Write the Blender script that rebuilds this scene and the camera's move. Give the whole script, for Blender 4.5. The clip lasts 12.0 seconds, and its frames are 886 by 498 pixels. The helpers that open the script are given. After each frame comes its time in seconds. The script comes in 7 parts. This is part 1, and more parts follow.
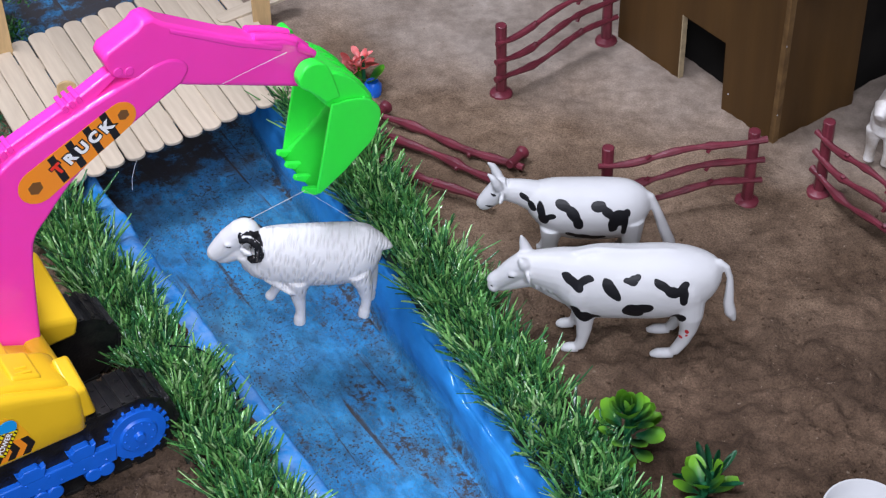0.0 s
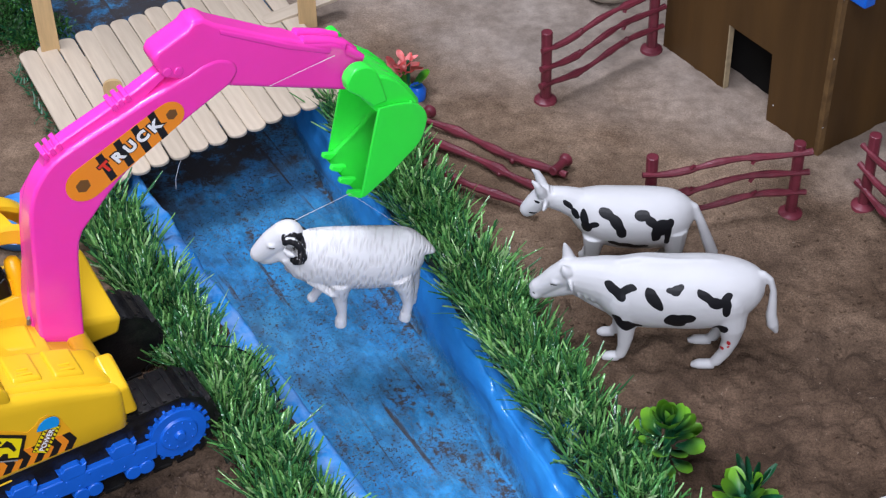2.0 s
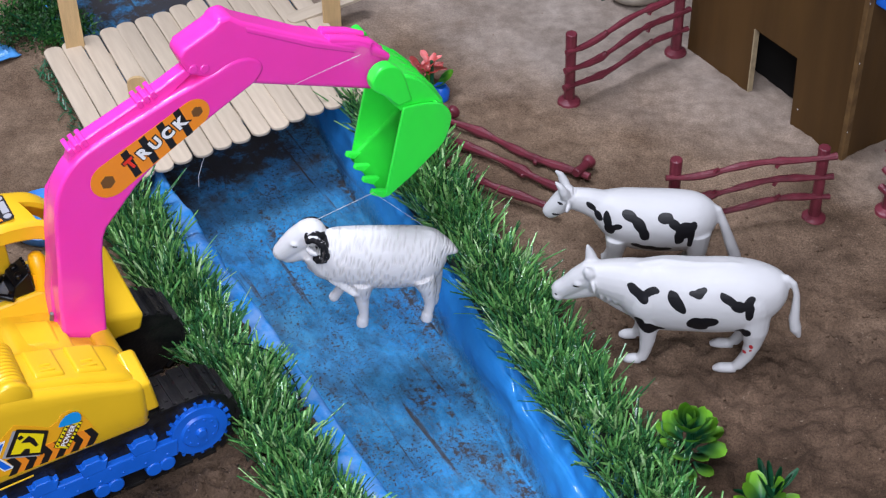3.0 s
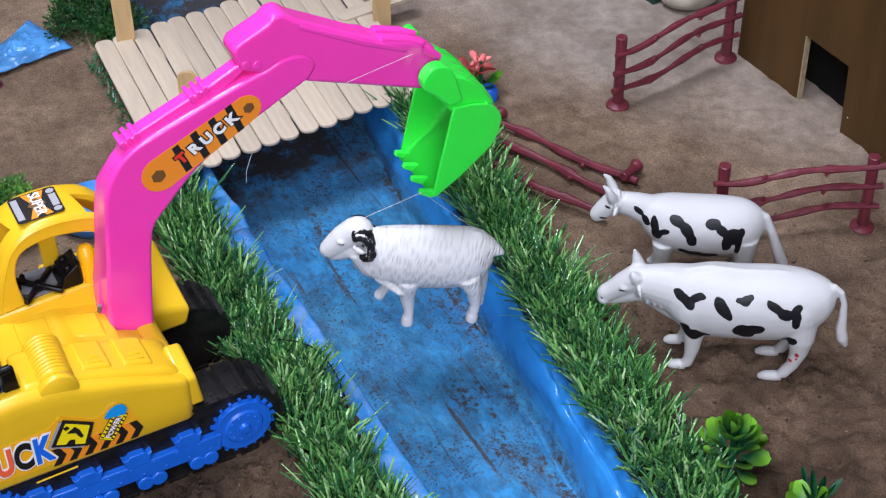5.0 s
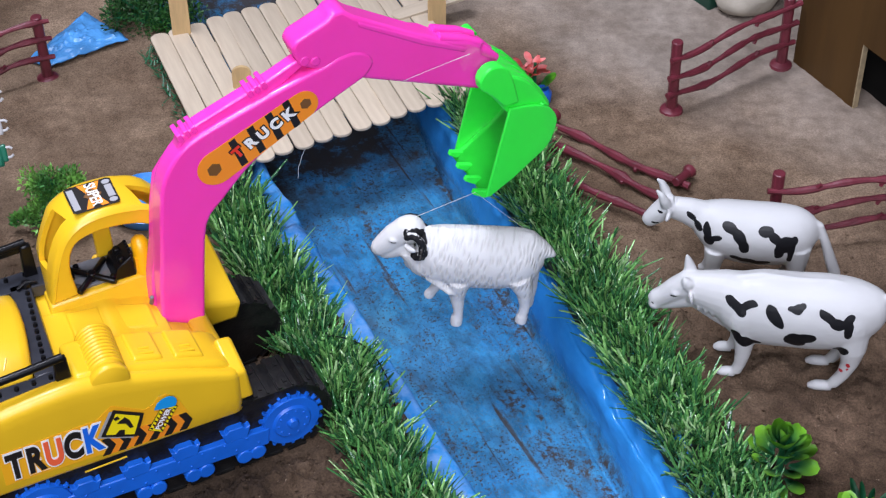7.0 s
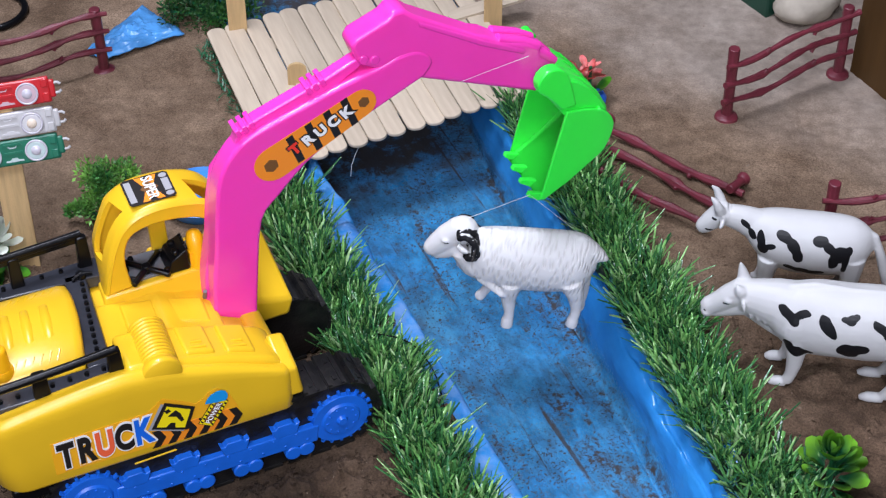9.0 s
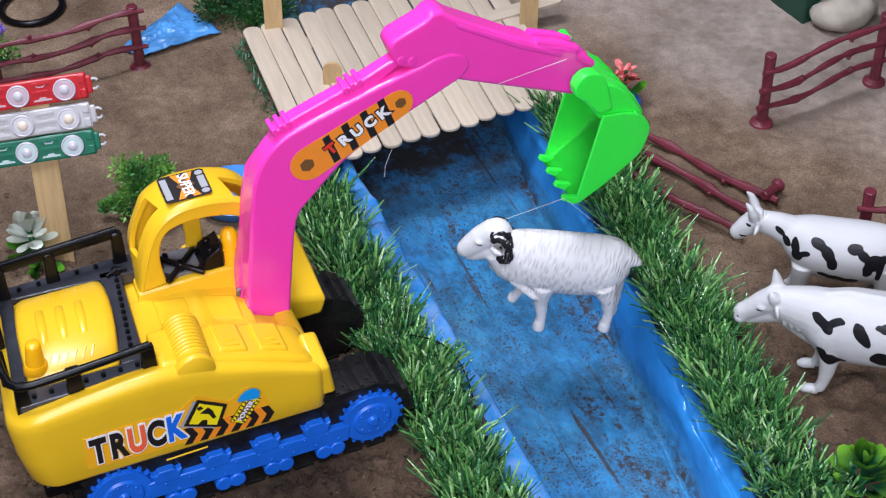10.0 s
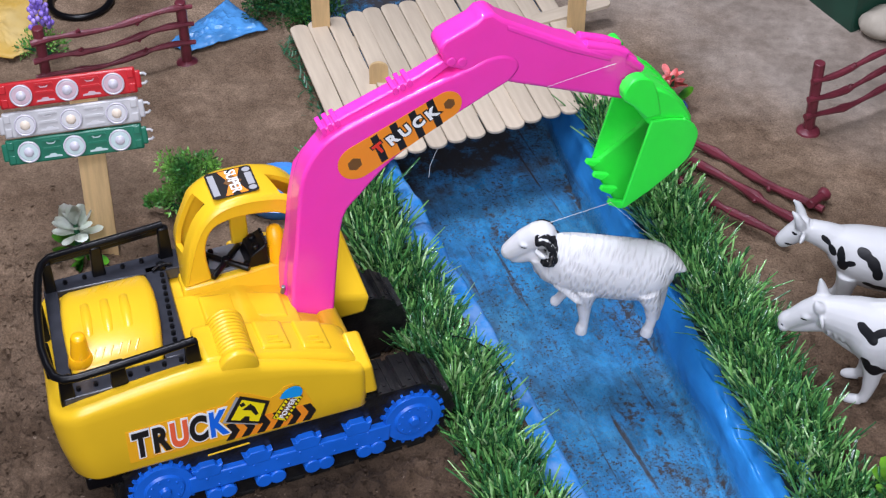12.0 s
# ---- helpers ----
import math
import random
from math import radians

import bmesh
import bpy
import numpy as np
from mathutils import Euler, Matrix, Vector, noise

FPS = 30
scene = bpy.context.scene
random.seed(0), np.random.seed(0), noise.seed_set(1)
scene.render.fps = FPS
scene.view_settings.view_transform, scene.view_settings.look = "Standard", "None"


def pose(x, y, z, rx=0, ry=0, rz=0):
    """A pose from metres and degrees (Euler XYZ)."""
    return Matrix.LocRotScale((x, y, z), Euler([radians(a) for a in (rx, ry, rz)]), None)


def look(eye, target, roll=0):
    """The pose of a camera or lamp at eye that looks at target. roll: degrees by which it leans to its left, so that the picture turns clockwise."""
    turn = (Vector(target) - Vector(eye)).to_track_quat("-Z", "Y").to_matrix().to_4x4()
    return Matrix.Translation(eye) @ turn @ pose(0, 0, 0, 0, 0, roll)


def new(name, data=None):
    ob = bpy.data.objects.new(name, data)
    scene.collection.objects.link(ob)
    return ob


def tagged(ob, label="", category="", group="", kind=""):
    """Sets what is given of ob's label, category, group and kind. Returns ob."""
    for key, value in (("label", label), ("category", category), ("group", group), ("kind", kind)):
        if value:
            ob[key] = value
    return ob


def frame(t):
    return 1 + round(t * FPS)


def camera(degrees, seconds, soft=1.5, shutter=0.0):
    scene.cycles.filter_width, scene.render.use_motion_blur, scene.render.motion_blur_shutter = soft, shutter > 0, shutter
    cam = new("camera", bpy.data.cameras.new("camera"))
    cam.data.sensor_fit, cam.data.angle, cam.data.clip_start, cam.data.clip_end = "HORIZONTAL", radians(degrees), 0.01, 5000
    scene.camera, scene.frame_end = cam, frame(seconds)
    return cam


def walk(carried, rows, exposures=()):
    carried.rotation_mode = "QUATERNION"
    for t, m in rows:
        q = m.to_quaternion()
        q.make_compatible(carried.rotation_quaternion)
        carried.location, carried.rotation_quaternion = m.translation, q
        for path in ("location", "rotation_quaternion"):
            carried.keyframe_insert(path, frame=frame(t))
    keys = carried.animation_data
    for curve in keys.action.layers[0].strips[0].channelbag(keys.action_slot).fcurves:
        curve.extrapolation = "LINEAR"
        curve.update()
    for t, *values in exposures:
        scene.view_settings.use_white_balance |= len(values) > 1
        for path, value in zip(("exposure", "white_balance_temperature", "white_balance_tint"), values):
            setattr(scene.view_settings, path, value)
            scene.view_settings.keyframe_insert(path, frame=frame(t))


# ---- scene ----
cam = camera(29.0, 12.0, soft=1.25)
# seconds, eye in metres, turn in degrees: a slow pan to the left on a tripod
ROWS = [
    (0, -0.0, 0.0, 0.6, 48.48, 1.016, -0.913),
    (0.5, -0.00187, 0.00025, 0.5998, 48.56, 0.926, -0.397),
    (1, -0.0037, 0.00056, 0.60065, 48.607, 0.877, 0.178),
    (1.5, -0.00492, 0.0006, 0.60041, 48.653, 0.812, 0.587),
    (2, -0.00532, 0.00034, 0.60073, 48.637, 0.795, 0.703),
    (2.5, -0.00584, -3e-05, 0.60015, 48.678, 0.778, 1.089),
    (3, -0.00808, 0.0003, 0.59994, 48.699, 0.679, 1.564),
    (5, -0.01253, 0.00045, 0.60053, 48.694, 0.528, 3.363),
    (5.5, -0.01371, 0.00047, 0.60015, 48.719, 0.483, 3.676),
    (6, -0.01532, 0.00018, 0.6, 48.721, 0.429, 4.099),
    (6.5, -0.01688, 0.00021, 0.60046, 48.706, 0.37, 4.78),
    (7, -0.01823, -9e-05, 0.59986, 48.749, 0.308, 5.322),
    (9, -0.02427, -0.00032, 0.59974, 48.776, 0.097, 7.294),
    (9.5, -0.0252, -0.00057, 0.59992, 48.799, 0.061, 7.967),
    (10, -0.02757, -0.00071, 0.6001, 48.809, -0.021, 8.578),
    (10.5, -0.02781, -0.00065, 0.60005, 48.811, -0.007, 8.935),
    (11, -0.02956, -0.00084, 0.59986, 48.822, -0.07, 9.418),
    (11.5, -0.03097, -0.00079, 0.6, 48.818, -0.146, 9.84),
    (12, -0.03256, -0.00107, 0.59989, 48.84, -0.215, 10.257),
]
walk(cam, [(t, pose(x, y, z, rx, ry, rz)) for t, x, y, z, rx, ry, rz in ROWS])

# ---- light: an indoor table-top under two soft panels, plus an added fill behind the camera ----
world = bpy.data.worlds.new("world")
scene.world = world
world.use_nodes = True
bg = world.node_tree.nodes["Background"]
bg.inputs["Color"].default_value = (0.85, 0.92, 1.0, 1)
bg.inputs["Strength"].default_value = 0.07


def area_lamp(name, eye, target, size, watts, color):
    data = bpy.data.lights.new(name, "AREA")
    data.shape, data.size, data.size_y, data.energy, data.color = "RECTANGLE", size[0], size[1], watts, color
    ob = new(name, data)
    ob.matrix_world = look(eye, target)
    return ob


area_lamp("unseen_light", (-0.44, 0.70, 1.35), (-0.10, 0.66, 0), (0.34, 0.34), 17.5, (0.818, 0.850, 1.0))
area_lamp("unseen_light", (-0.12, -0.26, 1.55), (-0.08, 0.62, 0), (0.90, 0.50), 21.0, (0.818, 0.850, 1.0))
# added fill with no known source, brightens the sides facing the camera
area_lamp("unseen_light", (0.05, -0.82, 0.92), (-0.08, 0.66, 0), (0.90, 0.50), 19.0, (0.818, 0.850, 1.0))


# ---- materials ----
def mat(name, color, rough=0.5, metal=0.0, spec=0.5, noise_scale=0, amount=0.0, bump=0.0, bump_scale=0, coat=0.0, color2=None, sss=0.0, trans=0.0, stretch=(1, 1, 1), vary=0.0, island=False):
    m = bpy.data.materials.new(name)
    m.use_nodes = True
    nt = m.node_tree
    b = nt.nodes["Principled BSDF"]
    b.inputs["Base Color"].default_value = (*color, 1)
    b.inputs["Roughness"].default_value = rough
    b.inputs["Metallic"].default_value = metal
    b.inputs["Specular IOR Level"].default_value = spec
    b.inputs["Coat Weight"].default_value = coat
    b.inputs["Coat Roughness"].default_value = 0.07
    b.inputs["Transmission Weight"].default_value = trans
    if sss:
        b.inputs["Subsurface Weight"].default_value = sss
        b.inputs["Subsurface Radius"].default_value = (1, 1, 1)
        b.inputs["Subsurface Scale"].default_value = 0.003
    tc = nt.nodes.new("ShaderNodeTexCoord")
    mp = nt.nodes.new("ShaderNodeMapping")
    mp.inputs["Scale"].default_value = stretch
    nt.links.new(tc.outputs["Object"], mp.inputs["Vector"])
    out = None
    if noise_scale:
        n = nt.nodes.new("ShaderNodeTexNoise")
        n.inputs["Scale"].default_value = noise_scale
        n.inputs["Detail"].default_value = 6
        nt.links.new(mp.outputs["Vector"], n.inputs["Vector"])
        r = nt.nodes.new("ShaderNodeValToRGB")
        c2 = color2 or tuple(c * (1 - amount) for c in color)
        r.color_ramp.elements[0].color, r.color_ramp.elements[0].position = (*c2, 1), 0.35
        r.color_ramp.elements[1].color, r.color_ramp.elements[1].position = (*color, 1), 0.62
        nt.links.new(n.outputs["Fac"], r.inputs["Fac"])
        out = r.outputs["Color"]
    if vary:
        if island:
            rnd = nt.nodes.new("ShaderNodeNewGeometry").outputs["Random Per Island"]
        else:
            rnd = nt.nodes.new("ShaderNodeObjectInfo").outputs["Random"]
        mr = nt.nodes.new("ShaderNodeMapRange")
        mr.inputs["To Min"].default_value, mr.inputs["To Max"].default_value = 1 - vary, 1 + vary
        nt.links.new(rnd, mr.inputs["Value"])
        hsv = nt.nodes.new("ShaderNodeHueSaturation")
        hsv.inputs["Color"].default_value = (*color, 1)
        nt.links.new(mr.outputs["Result"], hsv.inputs["Value"])
        if out:
            nt.links.new(out, hsv.inputs["Color"])
        out = hsv.outputs["Color"]
    if out:
        nt.links.new(out, b.inputs["Base Color"])
    if bump:
        n2 = nt.nodes.new("ShaderNodeTexNoise")
        n2.inputs["Scale"].default_value = bump_scale
        n2.inputs["Detail"].default_value = 5
        nt.links.new(mp.outputs["Vector"], n2.inputs["Vector"])
        bp = nt.nodes.new("ShaderNodeBump")
        bp.inputs["Strength"].default_value = bump
        bp.inputs["Distance"].default_value = 0.001
        nt.links.new(n2.outputs["Fac"], bp.inputs["Height"])
        nt.links.new(bp.outputs["Normal"], b.inputs["Normal"])
    return m


YELLOW = mat("yellow_plastic", (0.80, 0.485, 0.018), 0.31, coat=0.10, noise_scale=25, amount=0.08, bump=0.06, bump_scale=350)
YELLOW_ORANGE = mat("orange_yellow_plastic", (0.88, 0.42, 0.006), 0.3, coat=0.2)
PINK = mat("pink_plastic", (1.0, 0.055, 0.47), 0.24, coat=0.2, sss=0.35, noise_scale=30, amount=0.05, bump=0.04, bump_scale=300)
GREEN = mat("green_plastic", (0.04, 0.90, 0.07), 0.28, coat=0.25, sss=0.3, noise_scale=30, amount=0.06)
BLUE = mat("blue_plastic", (0.010, 0.135, 0.66), 0.34, noise_scale=80, amount=0.15)
BLACK = mat("black_plastic", (0.003, 0.003, 0.004), 0.30, spec=0.22, bump=0.1, bump_scale=500)
RUBBER = mat("black_rubber", (0.005, 0.005, 0.006), 0.36, spec=0.42, noise_scale=200, amount=0.0, color2=(0.012, 0.0115, 0.011), bump=0.3, bump_scale=700)
GREY = mat("grey_plastic", (0.16, 0.165, 0.18), 0.3, noise_scale=120, amount=0.3)
DARK_GREY = mat("dark_grey_plastic", (0.034, 0.036, 0.046), 0.26, noise_scale=90, amount=0.3, bump=0.1, bump_scale=300)
MAROON = mat("maroon_plastic", (0.155, 0.023, 0.037), 0.42, coat=0.08, noise_scale=90, amount=0.35, bump=0.4, bump_scale=350, stretch=(1, 1, 1))
WOOD = mat("pale_wood", (0.56, 0.465, 0.35), 0.7, noise_scale=60, color2=(0.49, 0.40, 0.30), bump=0.18, bump_scale=260, stretch=(5, 0.5, 1), vary=0.09)
WOOD_TAN = mat("tan_wood", (0.62, 0.42, 0.20), 0.6, noise_scale=60, amount=0.2, bump=0.3, bump_scale=260, stretch=(6, 1, 0.6))
LABEL_ORANGE = mat("orange_sticker", (0.88, 0.27, 0.02), 0.3)
LABEL_AMBER = mat("amber_sticker", (0.86, 0.41, 0.016), 0.28)
LABEL_BLACK = mat("black_sticker", (0.015, 0.013, 0.013), 0.3)
LABEL_WHITE = mat("white_sticker", (0.85, 0.85, 0.85), 0.3)
LABEL_GREY = mat("grey_sticker", (0.35, 0.35, 0.36), 0.3)
LABEL_RED = mat("red_sticker", (0.75, 0.04, 0.02), 0.3)
LABEL_CORAL = mat("coral_sticker", (0.85, 0.13, 0.05), 0.3)
LABEL_BLUE = mat("blue_sticker", (0.01, 0.14, 0.70), 0.3)
LABEL_SKY = mat("sky_blue_sticker", (0.01, 0.30, 0.72), 0.3)
LABEL_YELLOW = mat("yellow_sticker", (0.90, 0.72, 0.01), 0.3)
LABEL_BROWN = mat("brown_sticker", (0.17, 0.075, 0.022), 0.35)
LED_RED = mat("red_plastic", (0.47, 0.012, 0.018), 0.3, coat=0.2, noise_scale=60, amount=0.1)
LED_WHITE = mat("milky_plastic", (0.47, 0.46, 0.46), 0.35, coat=0.2, noise_scale=60, amount=0.1)
LED_GREEN = mat("dark_green_plastic", (0.008, 0.14, 0.08), 0.35, coat=0.2, noise_scale=60, amount=0.15)
RED_LENS = mat("red_tinted_lens", (0.50, 0.36, 0.40), 0.3, coat=0.3)
GREEN_LENS = mat("green_tinted_lens", (0.44, 0.54, 0.53), 0.3, coat=0.3)
MILK_LENS = mat("milky_lens", (0.54, 0.53, 0.54), 0.3, coat=0.3)
LENS = mat("frosted_lens", (0.50, 0.48, 0.53), 0.3, coat=0.3)
AMBER = mat("led_die", (0.66, 0.56, 0.45), 0.4)
LEAF = mat("leaf_green", (0.13, 0.42, 0.02), 0.35, noise_scale=70, color2=(0.02, 0.16, 0.03), vary=0.2)
LEAF_DARK = mat("leaf_dark_green", (0.012, 0.13, 0.05), 0.4, noise_scale=70, amount=0.4, vary=0.2)
BUSH = mat("bush_green", (0.26, 0.56, 0.09), 0.5, noise_scale=40, color2=(0.03, 0.14, 0.025), vary=0.35, island=True)
BUSH_DARK = mat("bush_dark_green", (0.03, 0.13, 0.02), 0.55, noise_scale=40, color2=(0.006, 0.035, 0.006), vary=0.4, island=True)
PALE_LEAF = mat("pale_leaf", (0.90, 0.92, 0.88), 0.45, sss=0.5, noise_scale=40, color2=(0.78, 0.85, 0.72))
PURPLE = mat("purple_petal", (0.22, 0.13, 0.62), 0.5, noise_scale=90, color2=(0.45, 0.32, 0.80), vary=0.2, island=True)
RED_PETAL = mat("red_petal", (0.92, 0.20, 0.20), 0.5, noise_scale=120, color2=(0.90, 0.48, 0.45), vary=0.12)


def turf_material():
    """Two mixed fibres, dark green and pale green, both shiny."""
    m = mat("turf_blade", (0.1, 0.3, 0.08), 0.15, spec=1.0, coat=0.5)
    nt = m.node_tree
    b = nt.nodes["Principled BSDF"]
    rnd = nt.nodes.new("ShaderNodeNewGeometry").outputs["Random Per Island"]
    r = nt.nodes.new("ShaderNodeValToRGB")
    e = r.color_ramp.elements
    e[0].color, e[0].position = (0.018, 0.075, 0.030, 1), 0.0
    e[1].color, e[1].position = (0.46, 0.66, 0.34, 1), 1.0
    for p, c in ((0.3, (0.042, 0.170, 0.056, 1)), (0.6, (0.110, 0.325, 0.082, 1)), (0.88, (0.25, 0.52, 0.15, 1))):
        k = e.new(p)
        k.color = c
    nt.links.new(rnd, r.inputs["Fac"])
    nt.links.new(r.outputs["Color"], b.inputs["Base Color"])
    # small dents that break up the shine
    n = nt.nodes.new("ShaderNodeTexNoise")
    n.inputs["Scale"].default_value = 420
    nt.links.new(nt.nodes.new("ShaderNodeTexCoord").outputs["Object"], n.inputs["Vector"])
    bp = nt.nodes.new("ShaderNodeBump")
    bp.inputs["Strength"].default_value, bp.inputs["Distance"].default_value = 0.8, 0.002
    nt.links.new(n.outputs["Fac"], bp.inputs["Height"])
    nt.links.new(bp.outputs["Normal"], b.inputs["Normal"])
    return m


GRASS = turf_material()
TURF_BACK = mat("turf_backing", (0.006, 0.016, 0.005), 0.9)
CARD = mat("brown_cardboard", (0.080, 0.039, 0.010), 0.55, spec=0.3, noise_scale=38, color2=(0.048, 0.023, 0.006), bump=0.4, bump_scale=120, stretch=(1, 1, 0.12))
WORN_CARD = mat("worn_cardboard_edge", (0.135, 0.074, 0.024), 0.6, noise_scale=120, color2=(0.075, 0.037, 0.010), bump=0.4, bump_scale=200)
INNER_DARK = mat("inner_dark", (0.010, 0.009, 0.008), 0.9, spec=0.1, noise_scale=40, amount=0.3)
PALE_CARD = mat("pale_cut_cardboard", (0.34, 0.26, 0.15), 0.8, noise_scale=200, amount=0.3)
YELLOW_SHEET = mat("cream_yellow_sheet", (0.58, 0.42, 0.16), 0.6, noise_scale=30, color2=(0.50, 0.30, 0.04), bump=0.3, bump_scale=60)
CERAMIC = mat("white_ceramic", (0.52, 0.52, 0.52), 0.2, coat=0.4)
THREAD = mat("nylon_thread", (0.75, 0.75, 0.78), 0.25, spec=0.8)
WALL_PAINT = mat("wall_paint", (0.09, 0.092, 0.10), 0.8, noise_scale=4, amount=0.05)
CREAM_STONE = mat("cream_stone", (0.42, 0.37, 0.30), 0.8, noise_scale=60, amount=0.3, bump=0.4, bump_scale=150)
DARK_GREEN = mat("dark_green_board", (0.006, 0.05, 0.03), 0.5, noise_scale=40, amount=0.3)


def soil_material():
    m = mat("dry_soil", (0.2, 0.15, 0.11), 0.95, spec=0.2)
    nt = m.node_tree
    b = nt.nodes["Principled BSDF"]
    tc = nt.nodes.new("ShaderNodeTexCoord")

    def noise_of(scale, detail=6, rough=0.55):
        n = nt.nodes.new("ShaderNodeTexNoise")
        n.inputs["Scale"].default_value, n.inputs["Detail"].default_value, n.inputs["Roughness"].default_value = scale, detail, rough
        nt.links.new(tc.outputs["Object"], n.inputs["Vector"])
        return n.outputs["Fac"]

    def ramp(fac, a, b_, p0, p1):
        r = nt.nodes.new("ShaderNodeValToRGB")
        r.color_ramp.elements[0].color, r.color_ramp.elements[0].position = (*a, 1), p0
        r.color_ramp.elements[1].color, r.color_ramp.elements[1].position = (*b_, 1), p1
        nt.links.new(fac, r.inputs["Fac"])
        return r.outputs["Color"]

    def mix(fac, a, b_, kind="MIX"):
        x = nt.nodes.new("ShaderNodeMix")
        x.data_type, x.blend_type = "RGBA", kind
        for src, sock in ((fac, x.inputs[0]), (a, x.inputs[6]), (b_, x.inputs[7])):
            if isinstance(src, (int, float)):
                sock.default_value = src
            elif isinstance(src, tuple):
                sock.default_value = (*src, 1)
            else:
                nt.links.new(src, sock)
        return x.outputs[2]

    moist = ramp(noise_of(20), (0.044, 0.0275, 0.018), (0.145, 0.095, 0.0635), 0.30, 0.70)
    dry = ramp(noise_of(20), (0.128, 0.085, 0.056), (0.282, 0.203, 0.143), 0.30, 0.70)
    dust = ramp(noise_of(14), (0.205, 0.168, 0.140), (0.325, 0.277, 0.239), 0.3, 0.7)
    # pale dust lies over the far half of the table
    sep = nt.nodes.new("ShaderNodeSeparateXYZ")
    nt.links.new(tc.outputs["Object"], sep.inputs[0])
    wob = nt.nodes.new("ShaderNodeMath")
    wob.operation = "MULTIPLY_ADD"
    nt.links.new(noise_of(9, 5), wob.inputs[0])
    wob.inputs[1].default_value = 0.17
    skew = nt.nodes.new("ShaderNodeMath")
    skew.operation = "MULTIPLY_ADD"
    nt.links.new(sep.outputs["X"], skew.inputs[0])
    skew.inputs[1].default_value = 0.52
    nt.links.new(sep.outputs["Y"], skew.inputs[2])
    nt.links.new(skew.outputs[0], wob.inputs[2])
    mask = nt.nodes.new("ShaderNodeMapRange")
    mask.inputs["From Min"].default_value, mask.inputs["From Max"].default_value = 0.895, 0.985
    nt.links.new(wob.outputs[0], mask.inputs["Value"])
    # the front right of the table is damper
    slant = nt.nodes.new("ShaderNodeMath")
    slant.operation = "MULTIPLY_ADD"
    nt.links.new(sep.outputs["X"], slant.inputs[0])
    slant.inputs[1].default_value = -0.36
    nt.links.new(sep.outputs["Y"], slant.inputs[2])
    slant2 = nt.nodes.new("ShaderNodeMath")
    slant2.operation = "MULTIPLY_ADD"
    nt.links.new(noise_of(11, 5), slant2.inputs[0])
    slant2.inputs[1].default_value = 0.20
    nt.links.new(slant.outputs[0], slant2.inputs[2])
    damp = nt.nodes.new("ShaderNodeMapRange")
    damp.inputs["From Min"].default_value, damp.inputs["From Max"].default_value = 0.60, 0.80
    nt.links.new(slant2.outputs[0], damp.inputs["Value"])
    brown = mix(damp.outputs["Result"], moist, dry)
    # soil dug over at the front is wet and dark, with shade painted in
    dug = nt.nodes.new("ShaderNodeMath")
    dug.operation = "MULTIPLY_ADD"
    nt.links.new(noise_of(16, 5), dug.inputs[0])
    dug.inputs[1].default_value = 0.12
    nt.links.new(skew.outputs[0], dug.inputs[2])
    wet_shade = nt.nodes.new("ShaderNodeMapRange")
    wet_shade.inputs["From Min"].default_value, wet_shade.inputs["From Max"].default_value = 0.48, 0.57
    wet_shade.inputs["To Min"].default_value, wet_shade.inputs["To Max"].default_value = 0.75, 0.0
    nt.links.new(dug.outputs[0], wet_shade.inputs["Value"])
    near = nt.nodes.new("ShaderNodeMapRange")
    near.inputs["From Min"].default_value, near.inputs["From Max"].default_value = -0.40, -0.25
    nt.links.new(sep.outputs["X"], near.inputs["Value"])
    wet_shade_mask = nt.nodes.new("ShaderNodeMath")
    wet_shade_mask.operation = "MULTIPLY"
    nt.links.new(wet_shade.outputs["Result"], wet_shade_mask.inputs[0])
    nt.links.new(near.outputs["Result"], wet_shade_mask.inputs[1])
    brown = mix(wet_shade_mask.outputs[0], brown, ramp(noise_of(26), (0.014, 0.009, 0.006), (0.052, 0.033, 0.021), 0.3, 0.7))
    base = mix(mask.outputs["Result"], brown, dust)
    lumps = ramp(noise_of(120, 5, 0.7), (0.66, 0.64, 0.62), (1.22, 1.22, 1.21), 0.34, 0.66)
    base = mix(0.5, base, lumps, "MULTIPLY")
    speck = ramp(noise_of(900, 3, 0.8), (0.36, 0.33, 0.30), (1.55, 1.53, 1.51), 0.36, 0.64)
    calm = nt.nodes.new("ShaderNodeMapRange")
    calm.inputs["To Min"].default_value, calm.inputs["To Max"].default_value = 0.56, 0.12
    nt.links.new(mask.outputs["Result"], calm.inputs["Value"])
    base = mix(calm.outputs["Result"], base, speck, "MULTIPLY")
    # broad damp and dry patches, and a scatter of pale grains
    patch = ramp(noise_of(7.5, 5, 0.6), (0.64, 0.59, 0.54), (1.22, 1.22, 1.22), 0.36, 0.62)
    base = mix(0.9, base, patch, "MULTIPLY")
    grains = ramp(noise_of(380, 2, 0.5), (0, 0, 0), (1, 1, 1), 0.70, 0.75)
    base = mix(grains, base, (0.21, 0.155, 0.113))
    nt.links.new(base, b.inputs["Base Color"])
    add = nt.nodes.new("ShaderNodeMath")
    add.operation = "ADD"
    nt.links.new(noise_of(800, 4, 0.7), add.inputs[0])
    rough_lumps = nt.nodes.new("ShaderNodeMath")
    rough_lumps.operation = "MULTIPLY"
    rough_lumps.inputs[1].default_value = 1.2
    nt.links.new(noise_of(34, 7, 0.62), rough_lumps.inputs[0])
    clods = nt.nodes.new("ShaderNodeMath")
    clods.operation = "MULTIPLY_ADD"
    clods.inputs[1].default_value = 1.5
